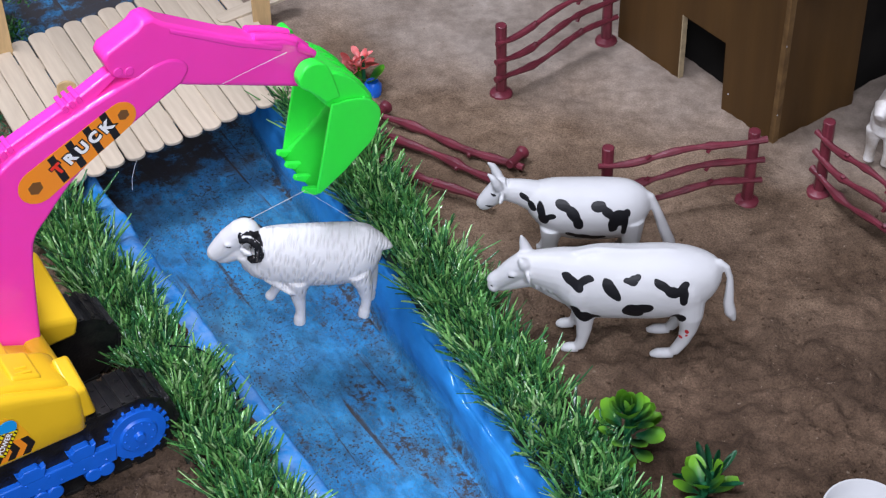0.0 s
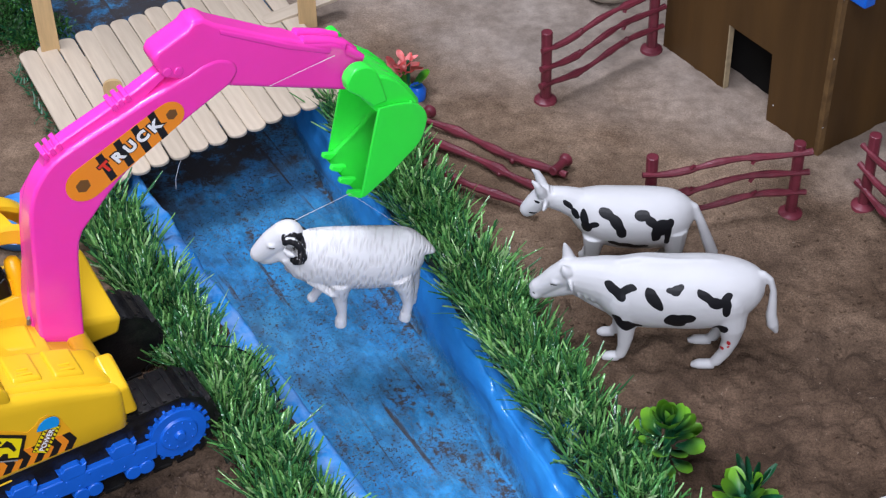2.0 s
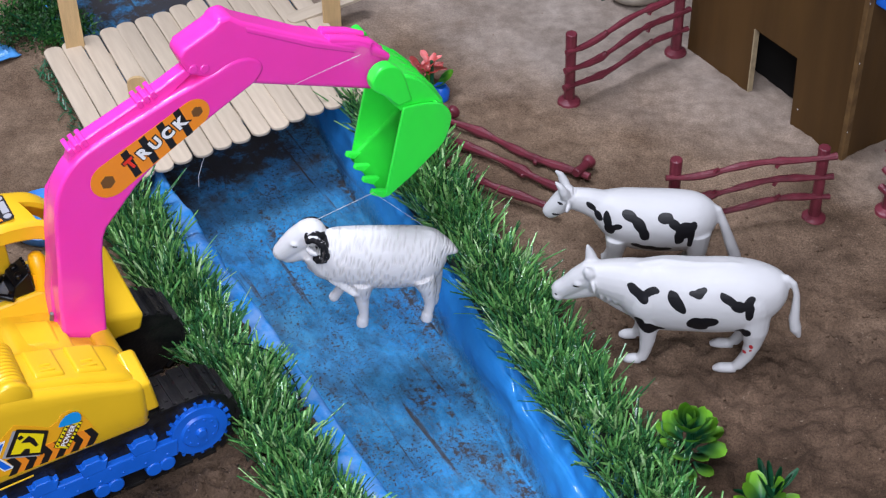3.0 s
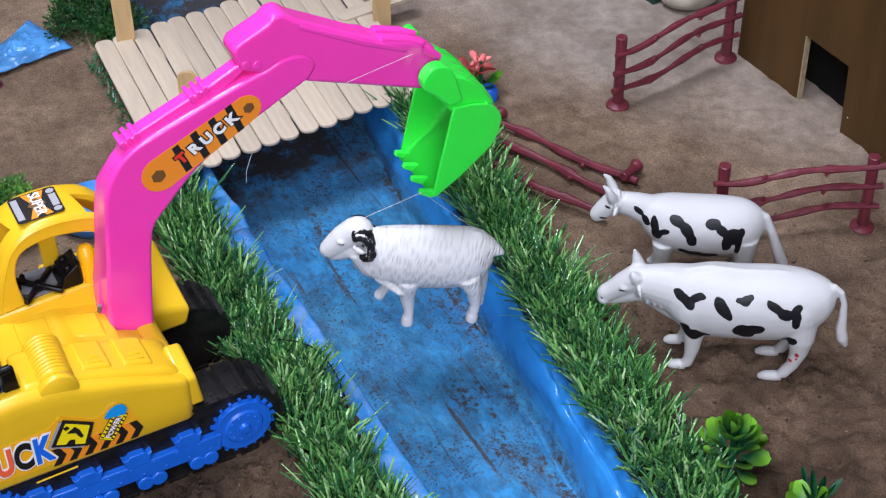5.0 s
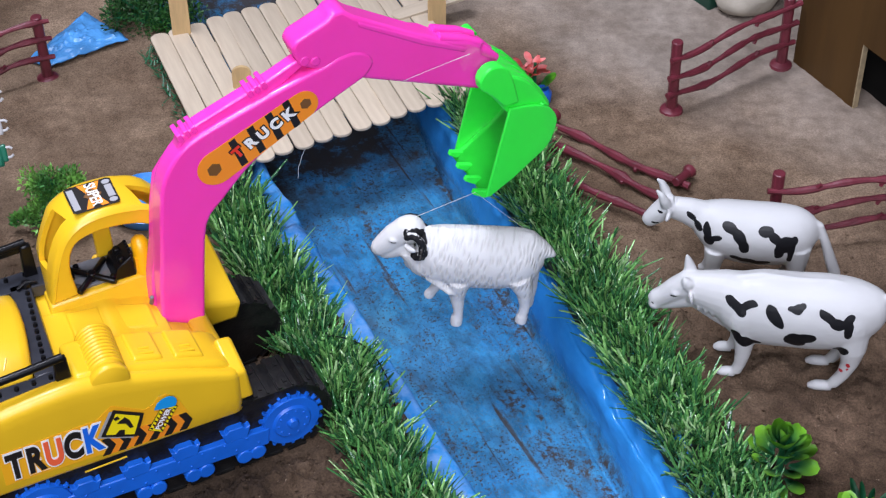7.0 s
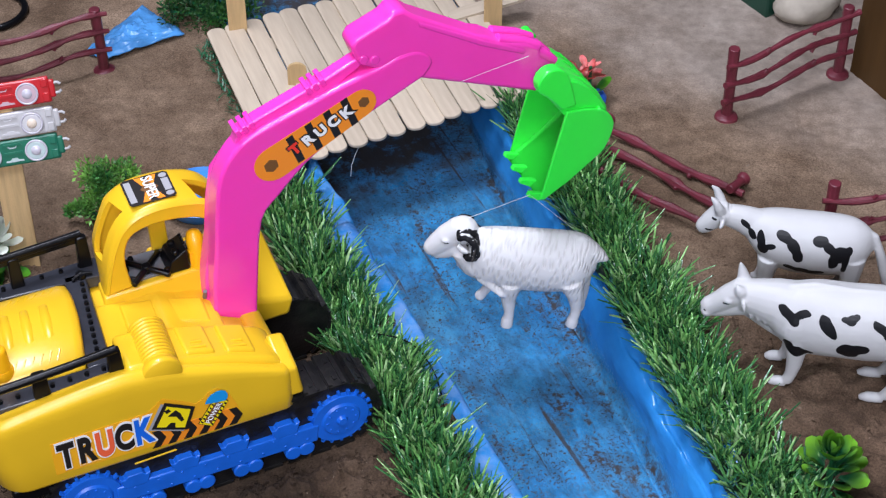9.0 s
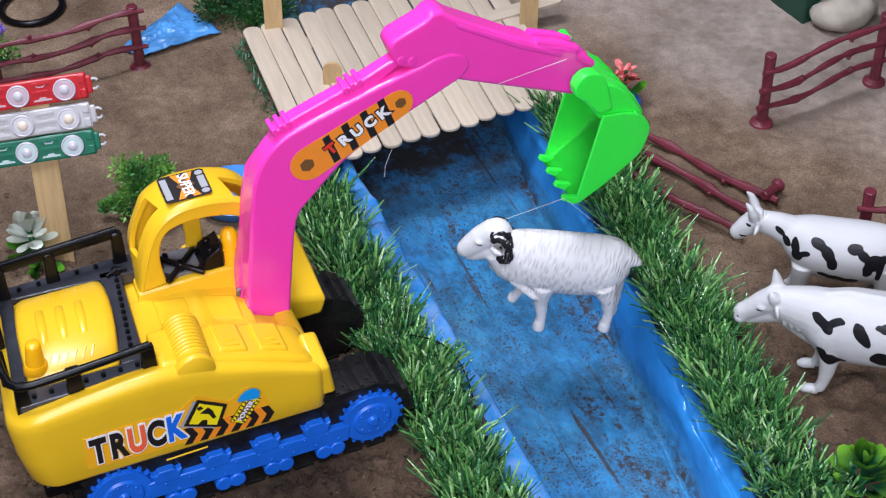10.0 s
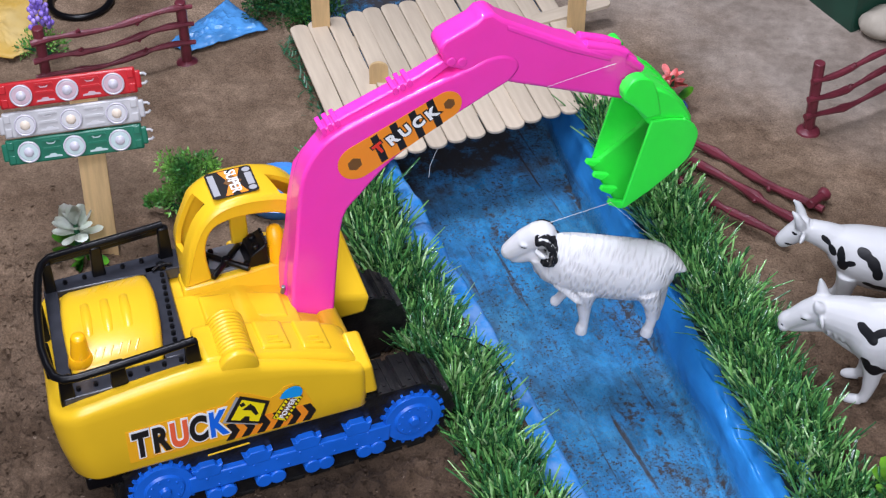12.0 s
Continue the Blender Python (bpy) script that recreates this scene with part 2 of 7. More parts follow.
    nt.links.new(noise_of(170, 6, 0.72), clods.inputs[0])
    nt.links.new(rough_lumps.outputs[0], clods.inputs[2])
    nt.links.new(clods.outputs[0], add.inputs[1])
    bp = nt.nodes.new("ShaderNodeBump")
    bp.inputs["Strength"].default_value, bp.inputs["Distance"].default_value = 1.0, 0.0032
    nt.links.new(add.outputs[0], bp.inputs["Height"])
    nt.links.new(calm.outputs["Result"], bp.inputs["Strength"])
    nt.links.new(bp.outputs["Normal"], b.inputs["Normal"])
    return m


def liner_material():
    m = mat("blue_plastic_sheet", (0.02, 0.22, 0.70), 0.34, spec=0.5)
    nt = m.node_tree
    b = nt.nodes["Principled BSDF"]
    tc = nt.nodes.new("ShaderNodeTexCoord")

    def noise_of(scale, detail=6, rough=0.6, stretch=(1, 1, 1)):
        mp = nt.nodes.new("ShaderNodeMapping")
        mp.inputs["Scale"].default_value = stretch
        nt.links.new(tc.outputs["Object"], mp.inputs["Vector"])
        n = nt.nodes.new("ShaderNodeTexNoise")
        n.inputs["Scale"].default_value, n.inputs["Detail"].default_value, n.inputs["Roughness"].default_value = scale, detail, rough
        nt.links.new(mp.outputs["Vector"], n.inputs["Vector"])
        return n.outputs["Fac"]

    def ramp(fac, a, b_, p0, p1):
        r = nt.nodes.new("ShaderNodeValToRGB")
        r.color_ramp.elements[0].color, r.color_ramp.elements[0].position = (*a, 1), p0
        r.color_ramp.elements[1].color, r.color_ramp.elements[1].position = (*b_, 1), p1
        nt.links.new(fac, r.inputs["Fac"])
        return r.outputs["Color"]

    def math_node(op, a, b_):
        x = nt.nodes.new("ShaderNodeMath")
        x.operation, x.use_clamp = op, True
        for src, sock in ((a, x.inputs[0]), (b_, x.inputs[1])):
            if isinstance(src, (int, float)):
                sock.default_value = src
            else:
                nt.links.new(src, sock)
        return x.outputs[0]

    blue = ramp(noise_of(22), (0.016, 0.17, 0.50), (0.036, 0.28, 0.68), 0.3, 0.7)
    sep = nt.nodes.new("ShaderNodeSeparateXYZ")
    nt.links.new(tc.outputs["Object"], sep.inputs[0])
    # silt gathers on the bed, most along its right-hand edge
    bed = nt.nodes.new("ShaderNodeMapRange")
    bed.inputs["From Min"].default_value, bed.inputs["From Max"].default_value = -0.030, -0.040
    nt.links.new(sep.outputs["Z"], bed.inputs["Value"])
    edge = nt.nodes.new("ShaderNodeMapRange")
    edge.inputs["From Min"].default_value, edge.inputs["From Max"].default_value = 0.063 - 0.0473, 0.070 - 0.0473
    across = nt.nodes.new("ShaderNodeMath")
    across.operation = "MULTIPLY_ADD"
    nt.links.new(sep.outputs["Y"], across.inputs[0])
    across.inputs[1].default_value = -0.11
    nt.links.new(sep.outputs["X"], across.inputs[2])
    nt.links.new(across.outputs[0], edge.inputs["Value"])
    film = ramp(noise_of(34, 8, 0.72, (1.0, 0.6, 1)), (0, 0, 0), (1, 1, 1), 0.42, 0.80)
    streak = ramp(noise_of(42, 7, 0.72, (1.0, 0.35, 1)), (0, 0, 0), (1, 1, 1), 0.55, 0.62)
    fine = ramp(noise_of(260, 6, 0.75), (0, 0, 0), (1, 1, 1), 0.44, 0.56)
    # ragged mud under the bridge; the mask also paints in the shade there
    under_bridge = nt.nodes.new("ShaderNodeMapRange")
    under_bridge.inputs["From Min"].default_value, under_bridge.inputs["From Max"].default_value = 0.715, 0.775
    nt.links.new(sep.outputs["Y"], under_bridge.inputs["Value"])
    mud_shade = math_node("MULTIPLY", under_bridge.outputs["Result"], ramp(noise_of(60, 7, 0.7), (0, 0, 0), (1, 1, 1), 0.36, 0.56))
    # a brown line of silt where the right wall meets the bed
    edged = math_node("MULTIPLY", edge.outputs["Result"], ramp(noise_of(55, 6, 0.7, (1.0, 0.5, 1)), (0, 0, 0), (1, 1, 1), 0.44, 0.58))
    # long scratches and many fine specks
    scratch = math_node("MULTIPLY", ramp(noise_of(170, 3, 0.5, (1.0, 0.05, 1)), (0, 0, 0), (1, 1, 1), 0.63, 0.69), 0.75)
    specks = math_node("MULTIPLY", ramp(noise_of(620, 4, 0.7), (0, 0, 0), (1, 1, 1), 0.555, 0.595), ramp(noise_of(26, 5, 0.6), (0.25, 0.25, 0.25), (1, 1, 1), 0.40, 0.60))
    heavy = math_node("MULTIPLY", math_node("ADD", streak, edged), fine)
    heavy = math_node("ADD", heavy, math_node("ADD", scratch, specks))
    amount = math_node("MULTIPLY", math_node("ADD", math_node("ADD", heavy, mud_shade), math_node("MULTIPLY", film, 0.6)), bed.outputs["Result"])
    # a thin pale film of dried water over the bed
    pale = nt.nodes.new("ShaderNodeMix")
    pale.data_type = "RGBA"
    nt.links.new(math_node("MULTIPLY", bed.outputs["Result"], ramp(noise_of(16, 6, 0.65), (0.25, 0.25, 0.25), (1, 1, 1), 0.35, 0.65)), pale.inputs[0])
    nt.links.new(blue, pale.inputs[6])
    pale.inputs[7].default_value = (0.055, 0.28, 0.50, 1)
    blue = pale.outputs[2]
    # smeared darker patches on the bed
    smear = nt.nodes.new("ShaderNodeMix")
    smear.data_type = "RGBA"
    nt.links.new(math_node("MULTIPLY", bed.outputs["Result"], math_node("MULTIPLY", ramp(noise_of(95, 7, 0.75, (1, 0.6, 1)), (0, 0, 0), (1, 1, 1), 0.42, 0.60), 0.85)), smear.inputs[0])
    nt.links.new(blue, smear.inputs[6])
    smear.inputs[7].default_value = (0.024, 0.12, 0.24, 1)
    blue = smear.outputs[2]
    # pale crinkles of the left lip: dried dust, with the sheet's highlights painted in
    lip = nt.nodes.new("ShaderNodeMapRange")
    lip.inputs["From Min"].default_value, lip.inputs["From Max"].default_value = 0.006, -0.002
    nt.links.new(sep.outputs["X"], lip.inputs["Value"])
    dusty = nt.nodes.new("ShaderNodeMix")
    dusty.data_type = "RGBA"
    nt.links.new(math_node("MULTIPLY", lip.outputs["Result"], ramp(noise_of(70, 6, 0.7), (0, 0, 0), (0.36, 0.36, 0.36), 0.42, 0.64)), dusty.inputs[0])
    nt.links.new(blue, dusty.inputs[6])
    dusty.inputs[7].default_value = (0.36, 0.43, 0.60, 1)
    blue = dusty.outputs[2]
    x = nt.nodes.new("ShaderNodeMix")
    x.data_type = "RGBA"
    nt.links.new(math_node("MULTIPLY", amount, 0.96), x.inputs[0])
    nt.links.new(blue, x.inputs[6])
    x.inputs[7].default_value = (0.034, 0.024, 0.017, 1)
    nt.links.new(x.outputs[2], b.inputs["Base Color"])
    rr = nt.nodes.new("ShaderNodeMapRange")
    rr.inputs["To Min"].default_value, rr.inputs["To Max"].default_value = 0.20, 0.8
    nt.links.new(amount, rr.inputs["Value"])
    nt.links.new(rr.outputs["Result"], b.inputs["Roughness"])
    bp = nt.nodes.new("ShaderNodeBump")
    bp.inputs["Strength"].default_value, bp.inputs["Distance"].default_value = 0.7, 0.0038
    nt.links.new(noise_of(42, 4, 0.5, (1, 0.45, 1)), bp.inputs["Height"])
    nt.links.new(bp.outputs["Normal"], b.inputs["Normal"])
    return m


def patched_material(name, patches, warp=0.0035, wool=False, stains=()):
    """White painted plastic with dark patches: (x, z, half length, half height, turn) in millimetres and degrees."""
    white = (0.655, 0.65, 0.65) if wool else (0.53, 0.527, 0.527)
    m = mat(name, white, 0.78 if wool else 0.50, coat=0.0 if wool else 0.05, spec=0.3, sss=0.12)
    nt = m.node_tree
    b = nt.nodes["Principled BSDF"]
    tc = nt.nodes.new("ShaderNodeTexCoord")
    n = nt.nodes.new("ShaderNodeTexNoise")
    n.inputs["Scale"].default_value, n.inputs["Detail"].default_value = 120, 1
    nt.links.new(tc.outputs["Object"], n.inputs["Vector"])
    off = nt.nodes.new("ShaderNodeVectorMath")
    off.operation = "SUBTRACT"
    nt.links.new(n.outputs["Color"], off.inputs[0])
    off.inputs[1].default_value = (0.5, 0.5, 0.5)
    sc = nt.nodes.new("ShaderNodeVectorMath")
    sc.operation = "MULTIPLY_ADD"
    nt.links.new(off.outputs[0], sc.inputs[0])
    sc.inputs[1].default_value = (warp * 3, 0, warp * 3)
    nt.links.new(tc.outputs["Object"], sc.inputs[2])
    def nearest(spots):
        least = None
        for x, z, a, c, turn in spots:
            mp = nt.nodes.new("ShaderNodeMapping")
            mp.vector_type = "TEXTURE"
            mp.inputs["Location"].default_value = (x / 1000, 0, z / 1000)
            mp.inputs["Rotation"].default_value = (0, radians(-turn), 0)
            mp.inputs["Scale"].default_value = (a / 1000, 1000, c / 1000)
            nt.links.new(sc.outputs[0], mp.inputs["Vector"])
            ln = nt.nodes.new("ShaderNodeVectorMath")
            ln.operation = "LENGTH"
            nt.links.new(mp.outputs["Vector"], ln.inputs[0])
            if least is None:
                least = ln.outputs["Value"]
            else:
                mn = nt.nodes.new("ShaderNodeMath")
                mn.operation = "SMOOTH_MIN"
                mn.inputs[2].default_value = 0.45
                nt.links.new(least, mn.inputs[0])
                nt.links.new(ln.outputs["Value"], mn.inputs[1])
                least = mn.outputs[0]
        return least

    least = nearest(patches)
    r = nt.nodes.new("ShaderNodeValToRGB")
    r.color_ramp.elements[0].color, r.color_ramp.elements[0].position = (0.006, 0.006, 0.008, 1), 0.95
    r.color_ramp.elements[1].color, r.color_ramp.elements[1].position = (*white, 1), 1.0
    # flecks of worn paint
    chip = nt.nodes.new("ShaderNodeTexNoise")
    chip.inputs["Scale"].default_value, chip.inputs["Detail"].default_value = 700, 2
    nt.links.new(tc.outputs["Object"], chip.inputs["Vector"])
    worn = nt.nodes.new("ShaderNodeMapRange")
    worn.inputs["From Min"].default_value, worn.inputs["From Max"].default_value = 0.66, 0.70
    worn.inputs["To Max"].default_value = 0.7
    nt.links.new(chip.outputs["Fac"], worn.inputs["Value"])
    spot = nt.nodes.new("ShaderNodeMath")
    spot.operation = "ADD"
    nt.links.new(least, spot.inputs[0])
    nt.links.new(worn.outputs["Result"], spot.inputs[1])
    nt.links.new(spot.outputs[0] if wool else least, r.inputs["Fac"])
    painted = r.outputs["Color"]
    if stains:
        r2 = nt.nodes.new("ShaderNodeValToRGB")
        r2.color_ramp.elements[0].color, r2.color_ramp.elements[0].position = (1, 1, 1, 1), 0.85
        r2.color_ramp.elements[1].color, r2.color_ramp.elements[1].position = (0, 0, 0, 1), 1.0
        nt.links.new(nearest(stains), r2.inputs["Fac"])
        mx = nt.nodes.new("ShaderNodeMix")
        mx.data_type = "RGBA"
        nt.links.new(r2.outputs["Color"], mx.inputs[0])
        nt.links.new(painted, mx.inputs[6])
        mx.inputs[7].default_value = (0.45, 0.02, 0.03, 1)
        painted = mx.outputs[2]
    nt.links.new(painted, b.inputs["Base Color"])
    bp = nt.nodes.new("ShaderNodeBump")
    if wool:
        # short staggered grooves, one in each cell of a stretched net
        part_xyz, flat = nt.nodes.new("ShaderNodeSeparateXYZ"), nt.nodes.new("ShaderNodeCombineXYZ")
        bend = nt.nodes.new("ShaderNodeVectorMath")
        bend.operation = "MULTIPLY_ADD"
        nt.links.new(off.outputs[0], bend.inputs[0])
        bend.inputs[1].default_value = (0.0024, 0.0024, 0.0024)
        nt.links.new(tc.outputs["Object"], bend.inputs[2])
        nt.links.new(bend.outputs[0], part_xyz.inputs[0])
        tilt = nt.nodes.new("ShaderNodeMath")
        tilt.operation = "MULTIPLY_ADD"
        nt.links.new(part_xyz.outputs["Z"], tilt.inputs[0])
        tilt.inputs[1].default_value = -0.16
        nt.links.new(part_xyz.outputs["X"], tilt.inputs[2])
        high = nt.nodes.new("ShaderNodeMath")
        high.operation = "MULTIPLY"
        nt.links.new(part_xyz.outputs["Z"], high.inputs[0])
        high.inputs[1].default_value = 0.24
        nt.links.new(tilt.outputs[0], flat.inputs["X"])
        nt.links.new(high.outputs[0], flat.inputs["Y"])
        net = nt.nodes.new("ShaderNodeTexVoronoi")
        net.voronoi_dimensions = "2D"
        net.inputs["Scale"].default_value, net.inputs["Randomness"].default_value = 560, 0.85
        nt.links.new(flat.outputs[0], net.inputs["Vector"])
        groove = net.outputs["Distance"]
        carve = nt.nodes.new("ShaderNodeMapRange")
        carve.inputs["From Min"].default_value, carve.inputs["From Max"].default_value = 0.04, 0.46
        nt.links.new(groove, carve.inputs["Value"])
        height = carve.outputs["Result"]
        bp.inputs["Strength"].default_value, bp.inputs["Distance"].default_value = 0.5, 0.0009
        # the fleece ends at the face and above the legs
        sp = nt.nodes.new("ShaderNodeSeparateXYZ")
        nt.links.new(tc.outputs["Object"], sp.inputs[0])
        for axis, lo, hi in (("X", -0.026, -0.020), ("Z", 0.020, 0.027), ("Z", 0.0620, 0.0575)):
            mr = nt.nodes.new("ShaderNodeMapRange")
            mr.inputs["From Min"].default_value, mr.inputs["From Max"].default_value = lo, hi
            nt.links.new(sp.outputs[axis], mr.inputs["Value"])
            mu = nt.nodes.new("ShaderNodeMath")
            mu.operation = "MULTIPLY"
            nt.links.new(height, mu.inputs[0])
            nt.links.new(mr.outputs["Result"], mu.inputs[1])
            height = mu.outputs[0]
    else:
        n2 = nt.nodes.new("ShaderNodeTexNoise")
        n2.inputs["Scale"].default_value, n2.inputs["Detail"].default_value = 55, 3
        nt.links.new(tc.outputs["Object"], n2.inputs["Vector"])
        bp.inputs["Strength"].default_value, bp.inputs["Distance"].default_value = 0.5, 0.0022
        height = n2.outputs["Fac"]
    nt.links.new(height, bp.inputs["Height"])
    nt.links.new(bp.outputs["Normal"], b.inputs["Normal"])
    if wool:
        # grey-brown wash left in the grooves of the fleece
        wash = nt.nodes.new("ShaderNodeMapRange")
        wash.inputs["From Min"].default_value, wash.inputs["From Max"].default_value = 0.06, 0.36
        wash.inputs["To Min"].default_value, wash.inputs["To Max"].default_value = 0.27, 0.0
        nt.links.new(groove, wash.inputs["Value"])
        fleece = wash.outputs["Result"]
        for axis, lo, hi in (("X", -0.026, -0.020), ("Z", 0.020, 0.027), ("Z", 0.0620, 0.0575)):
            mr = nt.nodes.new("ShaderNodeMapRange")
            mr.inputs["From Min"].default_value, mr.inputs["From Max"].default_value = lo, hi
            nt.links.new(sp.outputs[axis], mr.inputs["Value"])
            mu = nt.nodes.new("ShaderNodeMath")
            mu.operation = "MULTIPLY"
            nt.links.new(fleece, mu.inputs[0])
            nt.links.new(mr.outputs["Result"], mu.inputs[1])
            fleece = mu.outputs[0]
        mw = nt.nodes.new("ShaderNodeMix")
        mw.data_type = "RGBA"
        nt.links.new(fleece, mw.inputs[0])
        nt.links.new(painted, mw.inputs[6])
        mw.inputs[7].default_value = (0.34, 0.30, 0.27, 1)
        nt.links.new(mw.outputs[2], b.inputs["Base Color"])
    return m


def leaf_material(name, base, tip):
    """Leaf plastic that pales from its foot to its tip."""
    m = mat(name, tip, 0.35)
    nt = m.node_tree
    b = nt.nodes["Principled BSDF"]
    tc = nt.nodes.new("ShaderNodeTexCoord")
    sp = nt.nodes.new("ShaderNodeSeparateXYZ")
    nt.links.new(tc.outputs["Object"], sp.inputs[0])
    n = nt.nodes.new("ShaderNodeTexNoise")
    n.inputs["Scale"].default_value = 150
    nt.links.new(tc.outputs["Object"], n.inputs["Vector"])
    ad = nt.nodes.new("ShaderNodeMath")
    ad.operation = "MULTIPLY_ADD"
    nt.links.new(n.outputs["Fac"], ad.inputs[0])
    ad.inputs[1].default_value = 0.008
    nt.links.new(sp.outputs["X"], ad.inputs[2])
    mr = nt.nodes.new("ShaderNodeMapRange")
    mr.inputs["From Min"].default_value, mr.inputs["From Max"].default_value = 0.007, 0.019
    nt.links.new(ad.outputs[0], mr.inputs["Value"])
    mx = nt.nodes.new("ShaderNodeMix")
    mx.data_type = "RGBA"
    nt.links.new(mr.outputs["Result"], mx.inputs[0])
    mx.inputs[6].default_value, mx.inputs[7].default_value = (*base, 1), (*tip, 1)
    nt.links.new(mx.outputs[2], b.inputs["Base Color"])
    return m


LEAF_LIME = leaf_material("lime_leaf", (0.015, 0.13, 0.05), (0.22, 0.52, 0.03))
SOIL = soil_material()
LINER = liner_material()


# ---- mesh helpers, all in millimetres ----
def V(*p):
    return Vector(p) * 0.001


def box(bm, lo, hi, m=None):
    got = bmesh.ops.create_cube(bm, size=1)["verts"]
    for v in got:
        v.co = V(*[(lo[i] + hi[i]) / 2 + v.co[i] * (hi[i] - lo[i]) for i in range(3)])
        if m:
            v.co = m @ v.co
    return got


def prism(bm, outline, y0, y1):
    """A flat outline of (x, z), drawn out from y0 to y1."""
    a = [bm.verts.new(V(x, y0, z)) for x, z in outline]
    b = [bm.verts.new(V(x, y1, z)) for x, z in outline]
    n = len(a)
    bm.faces.new(a)
    bm.faces.new(b[::-1])
    for i in range(n):
        bm.faces.new((a[i], b[i], b[(i + 1) % n], a[(i + 1) % n]))
    bmesh.ops.recalc_face_normals(bm, faces=bm.faces[:])


def slab(bm, outline, z0, z1):
    """A flat outline of (x, y), drawn up from z0 to z1."""
    a = [bm.verts.new(V(x, y, z0)) for x, y in outline]
    b = [bm.verts.new(V(x, y, z1)) for x, y in outline]
    n = len(a)
    bm.faces.new(a)
    bm.faces.new(b[::-1])
    for i in range(n):
        bm.faces.new((a[i], b[i], b[(i + 1) % n], a[(i + 1) % n]))
    bmesh.ops.recalc_face_normals(bm, faces=bm.faces[:])


def tube(bm, pts, radii, seg=12, flat=1.0, closed=False):
    """A round bar along pts; radii one a point. flat squeezes it sideways."""
    pts = [V(*p) for p in pts]
    n = len(pts)
    rings = []
    side = None
    for i, p in enumerate(pts):
        r = (radii[i] if isinstance(radii, (list, tuple)) else radii) * 0.001
        if closed:
            d = (pts[(i + 1) % n] - pts[i - 1]).normalized()
        else:
            d = (pts[min(i + 1, n - 1)] - pts[max(i - 1, 0)]).normalized()
        # carry the side vector on from ring to ring, so that the bar never twists
        if side is None:
            side = d.cross(Vector((0, 0, 1)))
            if side.length < 0.2:
                side = d.cross(Vector((1, 0, 0)))
        else:
            side = side - d * side.dot(d)
        side.normalize()
        up = side.cross(d).normalized()
        rings.append([bm.verts.new(p + (side * math.cos(a) * flat + up * math.sin(a)) * r) for a in [2 * math.pi * k / seg for k in range(seg)]])
    for i in range(n if closed else n - 1):
        q, w = rings[i], rings[(i + 1) % n]
        for k in range(seg):
            bm.faces.new((q[k], q[(k + 1) % seg], w[(k + 1) % seg], w[k]))
    if not closed:
        bm.faces.new(rings[0][::-1])
        bm.faces.new(rings[-1])
    return rings


def loft(bm, stations, seg=48):
    """A body along x from stations (x, y, z, half width, half height)."""
    rings = []
    fine = []
    for i in range(len(stations) - 1):
        p0, p1, p2, p3 = stations[max(i - 1, 0)], stations[i], stations[i + 1], stations[min(i + 2, len(stations) - 1)]
        for k in range(4):
            t = k / 4
            fine.append(tuple(0.5 * (2 * p1[j] + (p2[j] - p0[j]) * t + (2 * p0[j] - 5 * p1[j] + 4 * p2[j] - p3[j]) * t * t + (3 * p1[j] - p0[j] - 3 * p2[j] + p3[j]) * t ** 3) for j in range(5)))
    for x, y, z, a, c in fine + [stations[-1]]:
        rings.append([bm.verts.new(V(x, y + a * math.cos(t), z + c * math.sin(t))) for t in [2 * math.pi * k / seg for k in range(seg)]])
    for q, w in zip(rings, rings[1:]):
        for k in range(seg):
            bm.faces.new((q[k], q[(k + 1) % seg], w[(k + 1) % seg], w[k]))
    bm.faces.new(rings[0][::-1])
    bm.faces.new(rings[-1])
    bmesh.ops.recalc_face_normals(bm, faces=bm.faces[:])


def ball(bm, c, r, seg=12):
    got = bmesh.ops.create_uvsphere(bm, u_segments=seg, v_segments=max(6, seg * 2 // 3), radius=1)["verts"]
    r = r if isinstance(r, (tuple, list)) else (r, r, r)
    for v in got:
        v.co = V(c[0] + v.co.x * r[0], c[1] + v.co.y * r[1], c[2] + v.co.z * r[2])
    return got


def rod(bm, p0, p1, r0, r1=None, seg=20):
    tube(bm, [p0, p1], [r0, r0 if r1 is None else r1], seg)


def finish(ob, smooth=40, bevel=0.0, segs=3):
    if bevel:
        b = ob.modifiers.new("rounded", "BEVEL")
        b.width, b.segments, b.limit_method, b.angle_limit = bevel / 1000, segs, "ANGLE", radians(35)
        b.harden_normals = False
    if smooth:
        ob.data.shade_smooth()
        ob.data.set_sharp_from_angle(angle=radians(smooth))
    return ob


def part(name, bm, material, parent=None, label="", smooth=40, bevel=0.0, segs=3):
    me = bpy.data.meshes.new(name)
    bmesh.ops.recalc_face_normals(bm, faces=bm.faces[:])
    bm.to_mesh(me)
    bm.free()
    me.materials.append(material)
    ob = new(name, me)
    ob.parent = parent
    if label:
        tagged(ob, label)
    return finish(ob, smooth, bevel, segs)


def again(ob, name, parent, m):
    """One more piece on the same mesh."""
    o = new(name, ob.data)
    o.parent = parent
    o.matrix_basis = m
    return o


def thing(name, m, label, category, group="", kind=""):
    return tagged(new(name), label, category, group, kind) if m is None else placed(tagged(new(name), label, category, group, kind), m)


def placed(ob, m):
    ob.matrix_basis = m
    return ob


def simple(fn, *args):
    bm = bmesh.new()
    fn(bm, *args)
    return bm


